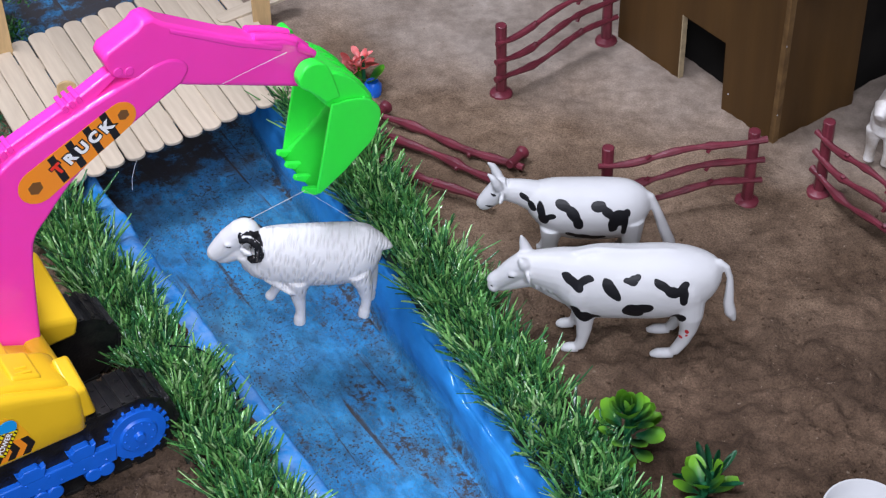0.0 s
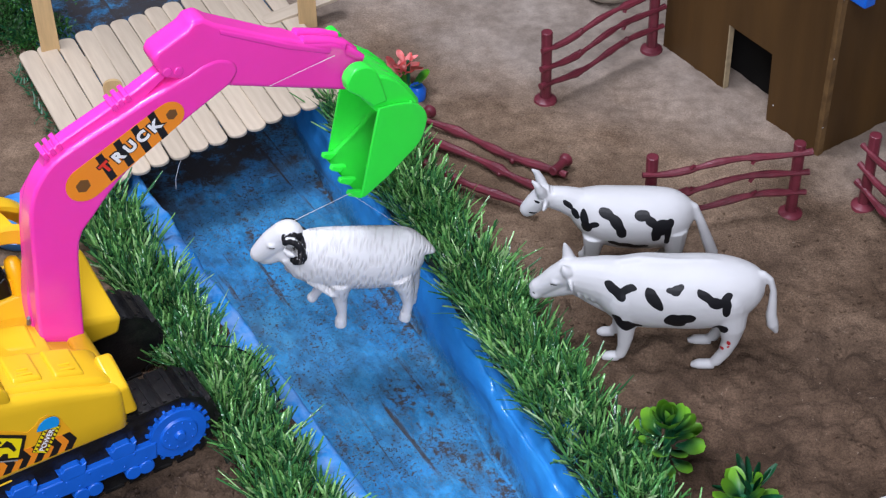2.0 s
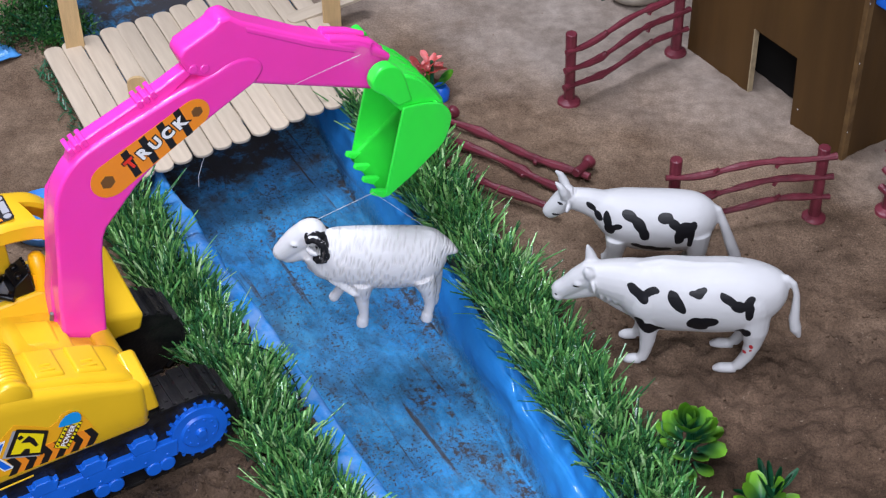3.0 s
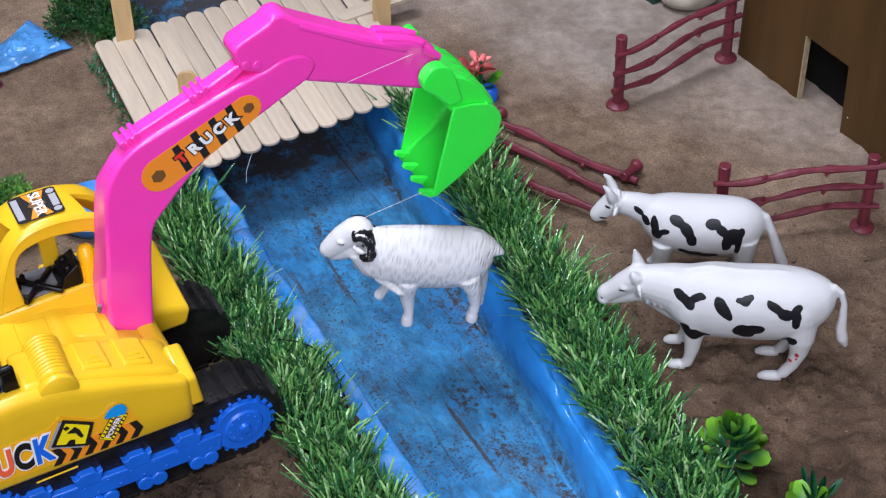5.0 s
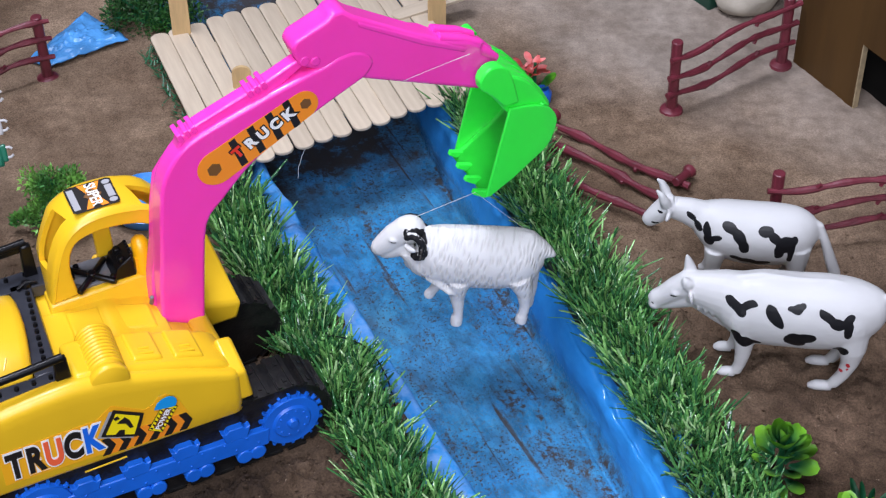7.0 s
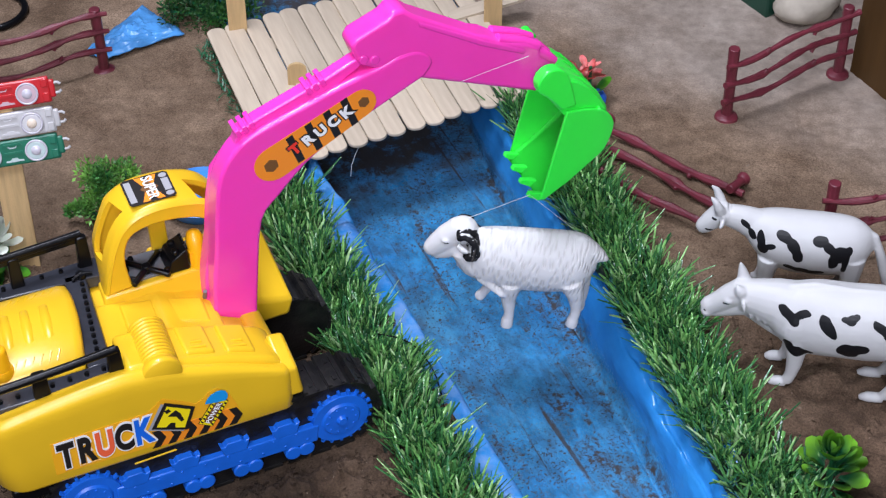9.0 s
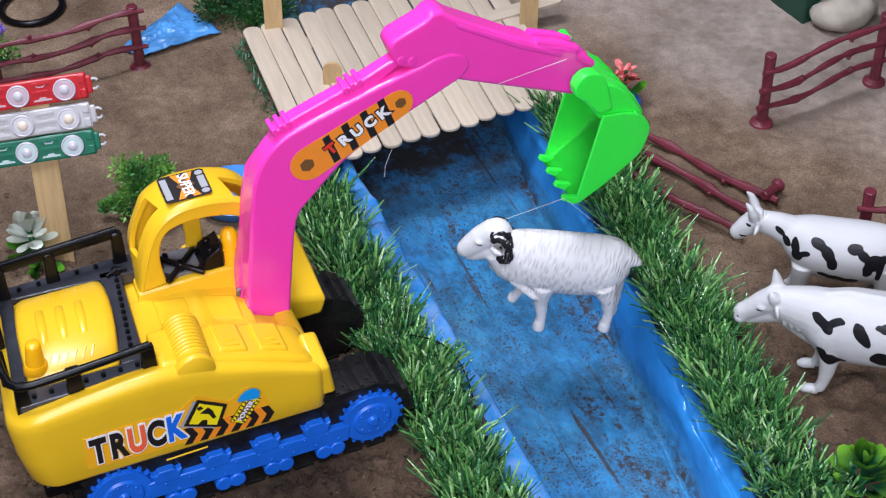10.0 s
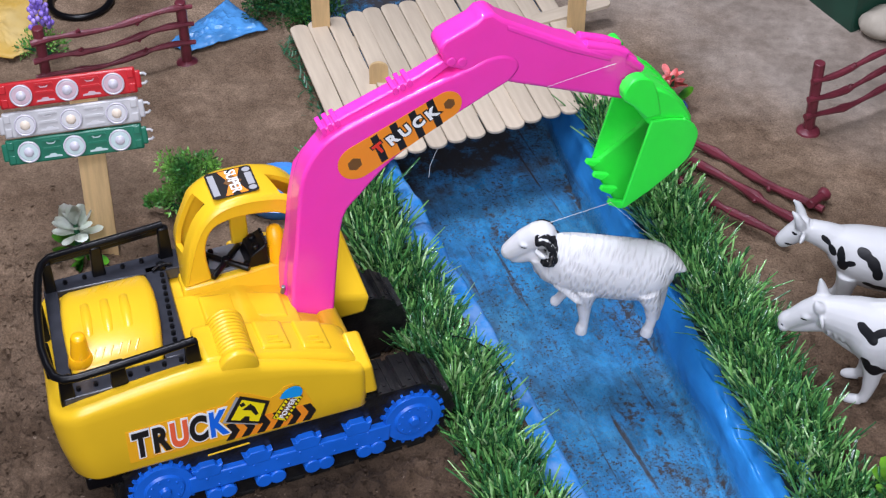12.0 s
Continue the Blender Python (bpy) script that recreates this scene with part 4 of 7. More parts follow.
def cow_shape():
    bm = bmesh.new()
    loft(bm, [(-30, 0, 45.5, 8, 9), (-25, 0, 43, 11, 14), (-18, 0, 41, 13.5, 17.5), (-8, 0, 41, 15.2, 20), (6, 0, 42, 16, 19.6), (20, 0, 43.5, 16, 20), (32, 0, 45, 15, 18.4), (41, 0, 47, 12, 14.5), (47, 0, 49, 8, 9.5), (50, 0, 50, 3, 4)])
    # spine, shoulder and hip
    tube(bm, [(-22, 0, 56), (-10, 0, 60.2), (6, 0, 60.6), (24, 0, 62.4), (38, 0, 60.5), (46, 0, 55)], [2.4, 2.2, 1.8, 2.0, 2.2, 2.0], 10)
    for side in (-1, 1):
        ball(bm, (-15, side * 9.5, 40), (8, 5.5, 11), 16)
        ball(bm, (34, side * 8.5, 44), (9, 6.6, 12), 16)
    # neck with a dewlap and soft folds
    tube(bm, [(-18, 0, 44), (-28, 0, 46), (-36, 0, 46.8), (-43, 0, 47)], [15, 12.6, 10.2, 8.4], 20, 0.8)
    tube(bm, [(-20, 0, 31), (-28, 0, 34), (-36, 0, 37.5), (-42, 0, 39.6)], [7.5, 6.2, 5.0, 3.6], 14, 0.6)
    for k in range(5):
        x = -36.5 + k * 3.4
        r = 9.4 + k * 0.95
        tube(bm, [(x - 1.2 + 0.4 * a, r * 0.80 * math.cos(math.pi * (1.12 + 0.095 * a)), 44.6 + r * 0.98 * math.sin(math.pi * (1.12 + 0.095 * a))) for a in range(5)], [0.3, 0.9, 1.1, 0.9, 0.3], 6)
    # head: brow, cheek, muzzle and chin
    tube(bm, [(-39, 0, 49.6), (-44, 0, 48.6), (-49, 0, 44.4), (-54, 0, 39.6), (-58, 0, 36.4), (-60.4, 0, 34.8)], [6.4, 7.0, 6.2, 5.2, 4.8, 3.2], 20, 0.86)
    tube(bm, [(-36, 0, 43), (-43, 0, 41), (-50, 0, 36.6), (-56, 0, 33.4)], [7.2, 6.2, 4.4, 3.2], 16, 0.78)
    ball(bm, (-58.2, 0, 34.2), (3.6, 4.6, 3.4), 14)
    for side in (-1, 1):
        ball(bm, (-48.6, side * 4.9, 45.6), (2.6, 1.5, 1.5), 10)
        ball(bm, (-46.2, side * 4.0, 49.2), (2.6, 1.8, 1.6), 10)
        # horns and ears
        tall = 1.0 if side > 0 else 0.45
        tube(bm, [(-43.0, side * 3.4, 51), (-43.8, side * 4.6, 51 + 4 * tall), (-45.0, side * 4.8, 51 + 8 * tall), (-46.0, side * 4.4, 51 + 12 * tall)], [3.6, 3.0, 2.0, 0.6], 12)
        tube(bm, [(-42.4, side * 5.6, 49.6), (-41.6, side * 7.8, 48.4), (-40.8, side * 9, 46.2), (-40.4, side * 9.4, 43.8)], [1.3, 1.9, 1.6, 0.6], 12, 0.6)
        # legs with bent knees and hooves
        y = side * 8.5
        dx = 0 if side < 0 else -3.5
        tube(bm, [(-14.5, y * 0.85, 34), (-13.6 + dx, y, 23), (-13.6 + dx, y, 17), (-14.2 + dx, y, 10), (-15.6 + dx, y, 4.4)], [7.2, 4.6, 3.9, 3.0, 2.8], 16)
        tube(bm, [(-15.6 + dx, y, 3.4), (-19.4 + dx, y, 3.4), (-22 + dx, y, 2.7), (-24.6 + dx, y, 2.0)], [2.3, 2.7, 2.6, 1.3], 14)
        rx = 0 if side < 0 else -2
        tube(bm, [(35, y * 0.7, 42), (36.5 + rx, y * 0.95, 30), (36.5 + rx, y, 21), (34.6 + rx, y, 13), (30.6 + rx, y, 5.4)], [8.8, 6.6, 4.3, 3.2, 2.8], 16)
        tube(bm, [(30.5 + rx, y, 4.2), (26 + rx, y, 3.6), (22.5 + rx, y, 3.2), (19 + rx, y, 2.1)], [2.5, 2.7, 2.6, 1.3], 14)
    # tail: a loop out of the rump, then hanging with a tuft
    tube(bm, [(44, 0, 57), (48.5, 0, 57.4), (52, -0.5, 55), (54, -1, 49), (54.4, -1.5, 42), (54.6, -2, 34), (56, -2, 28), (58.5, -2, 22.5)], [2.6, 2.0, 1.7, 1.7, 2.2, 2.7, 3.0, 1.0], 12)
    return bm


COW_A = [(-20.8, 49.6, 5.0, 2.7, -34), (-14.0, 51.6, 4.4, 1.9, 22), (-17.4, 48.2, 3.2, 2.8, 0), (-1.2, 48.2, 6.8, 3.0, -54), (-3.0, 50.8, 2.6, 2.6, 0), (8.8, 54.2, 3.0, 2.2, 35), (6.2, 53.8, 2.4, 1.4, 0), (10.8, 55.8, 1.5, 1.5, 0),
         (22.2, 52.6, 4.8, 2.2, -32), (27.2, 49.8, 4.0, 2.7, -8), (31.6, 52.0, 3.4, 2.0, 50), (32.8, 46.8, 2.0, 5.2, 8), (9.3, 36.8, 5.4, 5.0, 0), (14.4, 39.4, 4.6, 3.4, 12),
         (-17.6, 31.8, 2.8, 4.4, 20), (-13.6, 29.6, 4.0, 3.8, -15), (-9.8, 28.8, 3.4, 2.4, 0), (31.2, 32.2, 3.6, 2.4, 25), (-49.6, 44.4, 1.6, 0.8, -8), (-59.0, 36.0, 0.6, 0.4, 0)]
COW_PAINT = patched_material("cow_paint", COW_A, 0.0010, stains=[(35, 23, 1.0, 1.8, 10), (33.2, 17.5, 1.3, 0.8, 30), (35.6, 20, 0.6, 0.8, 0)])
toy_animal("toy_cow", pose(0.0825, 0.6050, 0, 0, 0, -7.5), cow_shape(), COW_PAINT, "white plastic toy cow with black patches standing on soil", "toy cow", "toy cows")


def cow_small_shape():
    bm = bmesh.new()
    loft(bm, [(-26, 0, 42, 7, 8), (-20, 0, 38.5, 10, 12.5), (-12, 0, 36, 12.5, 16), (0, 0, 34.5, 13.5, 17.5), (14, 0, 34.5, 13.5, 17.5), (25, 0, 35, 12, 16), (32, 0, 36.5, 8, 11), (36, 0, 38, 3, 5)])
    tube(bm, [(-12, 0, 39), (-22, 0, 42.5), (-30, 0, 45.5), (-37, 0, 47)], [11, 9, 7.4, 6.2], 16, 0.8)
    tube(bm, [(-36, 0, 48), (-41, 0, 46.5), (-45, 0, 42), (-48.5, 0, 38), (-50.5, 0, 36)], [6.0, 6.4, 5.4, 4.4, 3.0], 16, 0.85)
    for side in (-1, 1):
        tube(bm, [(-41, side * 3.4, 51), (-42.3, side * 4.8, 54.5), (-44, side * 5.0, 58.2), (-46.8, side * 4.4, 61)], [3.0, 2.6, 1.8, 0.6], 10)
        tube(bm, [(-39, side * 5, 47.5), (-39.5, side * 8.5, 47.5), (-40.5, side * 11, 46)], [2.2, 2.4, 0.9], 10, 0.6)
        y = side * 6.5
        tube(bm, [(-14, y, 28), (-14.5, y, 16), (-15.5, y, 8), (-17, y, 3)], [6.2, 4.2, 3.1, 3.0], 12)
        tube(bm, [(-15, y, 2.6), (-21, y, 2.2)], [3.0, 2.0], 10)
        tube(bm, [(26, y * 0.75, 32), (27, y, 20), (26, y, 10), (23, y, 3.4)], [8.0, 5.2, 3.4, 3.0], 12)
        tube(bm, [(24, y, 3), (17.5, y, 2.3)], [3.1, 2.0], 10)
    tube(bm, [(32, 0, 44), (36, 0, 42), (40, -1, 33), (44, -1.5, 22), (47.5, -2, 13), (49, -2, 10)], [2.6, 2.4, 2.5, 3.1, 3.3, 1.2], 10)
    return bm


COW_B = [(-28.4, 46.8, 3.2, 1.6, -48), (-24.4, 42.4, 3.2, 2.0, -52), (-19.8, 41.6, 1.9, 4.6, 0), (-18.6, 36.0, 2.6, 3.6, 15), (-15.6, 38.4, 3.4, 2.0, 15), (-8.6, 44.8, 4.0, 2.8, -20), (-3.6, 40.6, 4.6, 3.0, -50), (-0.8, 35.8, 2.8, 4.0, 10),
         (9.4, 44.6, 3.8, 2.4, 10), (14.0, 41.6, 3.4, 2.3, -50), (19.6, 38.4, 4.8, 4.4, 0), (16.4, 34.0, 2.6, 4.4, 0), (22.6, 32.4, 1.8, 6.0, 0), (23.4, 40.6, 2.0, 2.6, 0), (-4.4, 27.0, 3.6, 1.9, -12), (1.5, 25.4, 5.5, 2.0, -6), (8.5, 24.6, 5.2, 1.8, 0), (-44.0, 47.6, 1.2, 0.8, 0), (-45.6, 39.0, 2.2, 0.8, -10)]
COW_PAINT_SMALL = patched_material("small_cow_paint", COW_B, 0.0009)
toy_animal("toy_cow", pose(0.0700, 0.6680, 0, 0, 0, -2), cow_small_shape(), COW_PAINT_SMALL, "smaller white toy cow with black patches beside a fence", "toy cow", "toy cows")


def sheep_shape():
    bm = bmesh.new()
    loft(bm, [(-22, 0, 46, 8, 10), (-16, 0, 43, 11, 14.5), (-8, 0, 41.5, 12.5, 16.8), (6, 0, 41.5, 13, 17.2), (20, 0, 42, 13, 17.0), (30, 0, 43, 12, 15.6), (36, 0, 44.5, 8.5, 12.5), (40, 0, 46, 4, 6)])
    # tail flap
    tube(bm, [(31, 0, 52.5), (38, 0, 49.5), (42, 0, 47.2), (45.6, 0, 45.2)], [6.0, 4.6, 3.0, 0.8], 14, 1.2)
    # ridge of locks along the spine
    for k in range(16):
        x = -16 + k * 3.2
        ball(bm, (x, 0.4 * (-1) ** k, 57.6 + 0.7 * math.sin(k * 0.9) * 0.3), (2.3, 1.9, 1.5), 8)
    # chest, neck, head
    tube(bm, [(-12, 0, 40), (-19, 0, 41), (-24, 0, 48)], [13.6, 11.4, 9.4], 16, 0.88)
    tube(bm, [(-22, 0, 57), (-28, 0, 56.5), (-33, 0, 52), (-38, 0, 47), (-41.6, 0, 43.4), (-43.6, 0, 41.4)], [6.6, 7.2, 6.8, 5.8, 4.7, 2.8], 18, 0.85)
    tube(bm, [(-24, 0, 48), (-31, 0, 46), (-37, 0, 41.6), (-40.6, 0, 39.6)], [6.4, 6.0, 4.0, 2.4], 14, 0.8)
    ball(bm, (-25.6, 0, 57.3), (7.4, 6.8, 7.2), 18)
    tube(bm, [(-25, 0, 40), (-25.8, 0, 35), (-24.4, 0, 32), (-23.4, 0, 30.6)], [4.6, 3.4, 2.2, 0.8], 12)
    # locks on the breast
    for k in range(7):
        tube(bm, [(-19 + k * 1.6, -7.5 - k * 0.5, 40 - k * 1.4), (-16.6 + k * 1.8, -9.0 - k * 0.4, 33 - k * 1.1), (-12.6 + k * 2.0, -8.4 - k * 0.3, 28.5 - k * 0.8)], [0.6, 1.2, 0.4], 6)
    for side in (-1, 1):
        # curled horn with the ear in its bow
        h = 0 if side < 0 else -7
        tube(bm, [(-27.0, side * 7.2, 56.6 + h), (-25.2, side * 8.2, 59.4 + h), (-22.4, side * 8.8, 60.0 + h), (-19.8, side * 9.4, 57.6 + h), (-18.5, side * 9.8, 53.8 + h), (-18.6, side * 10, 50.2 + h), (-20.4, side * 10, 47.6 + h), (-23.6, side * 9.8, 46.8 + h)], [1.5, 2.0, 2.1, 2.1, 2.1, 2.1, 2.0, 1.3], 12)
        tube(bm, [(-27.5, side * 7.0, 52.5), (-24.6, side * 9.6, 52.0), (-21.8, side * 11.4, 52.4)], [1.6, 2.2, 1.0], 10, 0.7)
        ball(bm, (-33.4, side * 5.4, 53.6), (2.4, 1.4, 1.3), 10)
        y = side * 6.5
        if side < 0:
            tube(bm, [(-1.4, y, 32), (-2.2, y, 20), (-1.6, y, 12), (-1.8, y, 7.5)], [6.4, 3.9, 2.7, 2.6], 16)
            tube(bm, [(-2.0, y, 7.4), (-2.3, y, 6.2), (-2.6, y, 3.6), (-2.7, y, 1.6)], [2.7, 3.1, 3.2, 3.3], 14)
        else:
            tube(bm, [(-6, y, 30), (-11.5, y, 19), (-14.6, y, 13.4), (-16.6, y, 10)], [6.0, 3.4, 2.6, 2.4], 14)
            tube(bm, [(-16.4, y, 10.4), (-17.6, y, 8.6), (-18.6, y, 7.0)], [2.6, 2.9, 2.4], 12)
        rx = 0 if side < 0 else 2.5
        tube(bm, [(28 + rx, y, 36), (31 + rx, y, 26), (31.6 + rx, y, 17), (30.8 + rx, y, 11.5)], [7.0, 4.4, 2.8, 2.6], 16)
        tube(bm, [(30.8 + rx, y, 11), (30.3 + rx, y, 9.8), (29.8 + rx, y, 7.2), (29.6 + rx, y, 5.6)], [2.7, 3.1, 3.1, 3.2], 14)
    return bm


SHEEP_HORN = [(-26.2, 58.6, 2.0, 3.0, 20), (-23.6, 60.0, 2.6, 2.0, 0), (-20.8, 58.0, 2.5, 2.5, 0), (-18.8, 54.6, 2.2, 3.0, 0), (-18.6, 50.8, 2.2, 2.8, 0), (-20.2, 47.6, 2.8, 2.2, 0), (-23.0, 46.8, 2.4, 1.9, 0), (-33.0, 52.6, 1.3, 0.6, -10)]
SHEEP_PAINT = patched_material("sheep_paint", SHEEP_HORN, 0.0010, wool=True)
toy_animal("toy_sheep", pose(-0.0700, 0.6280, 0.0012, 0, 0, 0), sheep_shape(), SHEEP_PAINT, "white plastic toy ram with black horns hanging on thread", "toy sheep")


def goat_shape():
    bm = bmesh.new()
    loft(bm, [(-16, 0, 30, 6, 8), (-8, 0, 28, 9, 12), (6, 0, 28, 9.5, 12), (18, 0, 29, 8, 11), (24, 0, 31, 3, 5)])
    tube(bm, [(-12, 0, 34), (-18, 0, 42), (-22, 0, 46)], [7, 6, 5], 12)
    tube(bm, [(-20, 0, 47), (-28, 0, 43)], [5.5, 3], 12)
    for side in (-1, 1):
        for x in (-11, 17):
            tube(bm, [(x, side * 5, 24), (x - 0.5, side * 5, 10), (x - 1.5, side * 5, 1.8)], [5, 3, 3.2], 10)
    return bm


toy_animal("toy_goat", pose(0.2480, 0.7500, 0, 0, 0, 60), goat_shape(), mat("worn_white_paint", (0.72, 0.70, 0.68), 0.45, noise_scale=60, color2=(0.30, 0.26, 0.22)), "worn white toy goat beside the barn wall", "toy goat")



# ---- the toy excavator; x forward, y to its left, z up, in millimetres ----
def face_y(x, y, z, turn=0):
    """A flat sticker's pose on a side that looks along -y."""
    return mm_pose(x, y, z, 90, 0, 0) @ pose(0, 0, 0, 0, 0, turn)


def flat_plate(bm, outline, depth=0.2):
    slab(bm, outline, 0, depth)


def make_track(ex, y0, y1, outer):
    track = part("track_belt", simple(track_loop, 19.0, y0 + 1, y1 - 1), RUBBER, ex, "black rubber crawler belt", smooth=30)
    pad = None
    n = 30
    loop = 2 * 117 + 2 * math.pi * 19.6
    for k in range(n):
        s = loop * k / n
        if s < 117:
            x, z, a = -s, 24 + 19.6, 0
        elif s < 117 + math.pi * 19.6:
            t = (s - 117) / 19.6
            x, z, a = -117 - 19.6 * math.sin(t), 24 + 19.6 * math.cos(t), -math.degrees(t)
        elif s < 2 * 117 + math.pi * 19.6:
            x, z, a = -117 + (s - 117 - math.pi * 19.6), 24 - 19.6, 180
        else:
            t = (s - 2 * 117 - math.pi * 19.6) / 19.6
            x, z, a = 19.6 * math.sin(t), 24 - 19.6 * math.cos(t), 180 - math.degrees(t)
        m = mm_pose(x, (y0 + y1) / 2, z, 0, a, 0)
        if pad is None:
            bm = bmesh.new()
            w = (y1 - y0) / 2
            box(bm, (-4.6, -w, -0.9), (4.6, w, 0.5))
            box(bm, (-4.2, -w + 0.6, 0.5), (-2.4, w - 0.6, 1.5))
            box(bm, (2.2, -w + 0.6, 0.5), (3.4, w - 0.6, 1.2))
            box(bm, (-0.6, -w + 4, 0.5), (1.0, -w + 6.5, 1.0))
            box(bm, (-0.6, w - 6.5, 0.5), (1.0, w - 4, 1.0))
            pad = part("track_pad", bm, RUBBER, track, smooth=0)
            pad.matrix_basis = m
        else:
            again(pad, "track_pad", track, m)
    # blue running gear on the outer face
    s = -1 if outer < 0 else 1
    yo = y0 if outer < 0 else y1
    for x in (0, -117):
        bm = bmesh.new()
        rod(bm, (x, yo - s * 3, 24), (x, yo + s * 1.6, 24), 14.2, 13.6, 40)
        rod(bm, (x, yo + s * 1.6, 24), (x, yo + s * 2.6, 24), 9.5, 8.5, 32)
        rod(bm, (x, yo + s * 2.4, 24), (x, yo + s * 4.2, 24), 3.0, 2.0, 20)
        for k in range(20):
            a = 2 * math.pi * k / 20
            box(bm, (-0.65, -1.2, 13.2), (0.65, 1.2, 15.9), mm_pose(x, yo - s * 0.6, 24, 0, math.degrees(a), 0))
            if k % 2 == 0:
                ball(bm, (x + 7 * math.cos(a), yo + s * 2.5, 24 + 7 * math.sin(a)), 0.7, 6)
        part("sprocket", bm, BLUE, track, "bright blue toothed sprocket", smooth=35)
    bm = bmesh.new()
    prism(bm, [(-106, 17), (-12, 15), (-11, 25), (-106, 27)], yo - 2 if s > 0 else yo - 2.2, yo + 2.2 if s > 0 else yo + 2)
    side = part("side_frame", bm, BLUE, track, "bright blue side frame", bevel=0.8)
    for k in range(16):
        part("rivet", simple(ball, (-98 + k * 5.4, yo + s * 2.2, 24.2 - 5.4 * (k % 2) - 0.02 * k), (0.7, 0.5, 0.7), 8), BLUE, side)
    for x in (-97, -74, -51, -27):
        bm = bmesh.new()
        prism(bm, [(x - 5.2, 25), (x + 5.2, 25), (x + 7.0, 31.6), (x + 4.8, 30.6), (x + 3.4, 32.4), (x - 3.4, 32.4), (x - 4.8, 30.6), (x - 7.0, 31.6)], yo - 2.4, yo + 2.0)
        part("bracket", bm, BLUE, track, bevel=0.5)
    for x in (-92, -69, -46, -21):
        bm = bmesh.new()
        for dx in (-3.2, 3.2):
            rod(bm, (x + dx, yo - 2.8, 12.4), (x + dx, yo + 2.8, 12.4), 4.0, 4.0, 16)
        part("roller", bm, BLUE, track, bevel=0.8)


def track_loop(bm, r, y0, y1):
    pts = []
    for k in range(17):
        a = math.pi / 2 - math.pi * k / 16
        pts.append((r * math.cos(a), 24 + r * math.sin(a)))
    for k in range(17):
        a = -math.pi / 2 - math.pi * k / 16
        pts.append((-117 + r * math.cos(a), 24 + r * math.sin(a)))
    prism(bm, pts, y0, y1)


HULL_TOP = ((-160, 80), (-150, 83), (-132, 85.2), (-108, 87.2), (-95, 87.6), (-83, 86.4), (-71, 83.4), (-59, 79.6), (-46, 75.2), (-33, 70), (-25, 66.5), (-18, 63.5))


def hull_top(x):
    """Height of the hull's shoulder along its length."""
    return float(np.interp(x, [p[0] for p in HULL_TOP], [p[1] for p in HULL_TOP]))


def make_hull():
    """A moulded shell with round corners, a round shoulder and a sunk deck."""
    rear, front, wide = -158.0, -20.5, 85.0
    xs = [rear + 14 * (1 - math.cos(math.pi / 2 * k / 8)) for k in range(8)] + [rear + 14 + (front - 5 - rear - 14) * k / 22 for k in range(22)] + [front - 5 + 5 * math.sin(math.pi / 2 * k / 5) for k in range(6)]

    def inset_at(x):
        if x < rear + 14:
            return 14 - math.sqrt(max(0, 196 - (rear + 14 - x) ** 2))
        if x > front - 5:
            return 5 - math.sqrt(max(0, 25 - (x - front + 5) ** 2))
        return 0.0

    loop = [(x, inset_at(x)) for x in xs] + [(x, wide - inset_at(x)) for x in xs[::-1]]
    bm = bmesh.new()
    rings = []
    for f, d, sunk in ((0.0, 2.0, 0), (0.02, 0.5, 0), (0.05, 0, 0), (0.4, 0, 0), (0.80, 0, 0), (0.90, 0.4, 0), (0.95, 1.3, 0), (0.982, 2.7, 0), (0.998, 4.4, 0), (1.0, 7.0, 0), (0.995, 9.0, 0), (0.96, 9.8, 0), (0, 10.2, 1)):
        ring = []
        for x, y in loop:
            top = hull_top(x)
            if y > 42:
                top = min(top, 81.5)
            z = 40 + f * (top - 40) if not sunk else min(top - 1.5, 77.5)
            back = 5.0 * max(0, 1 - f / 0.7) ** 1.3 * max(0, (-118 - x) / 40) if not sunk else 0
            sx = -89 + (x + back + 89) * (1 - d / 69) + 0.12 * max(0, y - 12) * max(0, (-100 - x) / 58)
            ring.append(bm.verts.new(V(sx, 42.5 + (y - 42.5) * (1 - d / 42.5), z)))
        rings.append(ring)
    n = len(loop)
    for a, b in zip(rings, rings[1:]):
        for k in range(n):
            bm.faces.new((a[k], a[(k + 1) % n], b[(k + 1) % n], b[k]))
    half = len(xs)
    for ring in (rings[0], rings[-1]):
        for k in range(half - 1):
            bm.faces.new((ring[k], ring[k + 1], ring[n - 2 - k], ring[n - 1 - k]))
    return bm


def hexa(bm, lower, upper):
    """A block between two four-cornered faces."""
    a, b = [bm.verts.new(V(*p)) for p in lower], [bm.verts.new(V(*p)) for p in upper]
    bm.faces.new(a)
    bm.faces.new(b[::-1])
    for i in range(4):
        bm.faces.new((a[i], b[i], b[(i + 1) % 4], a[(i + 1) % 4]))


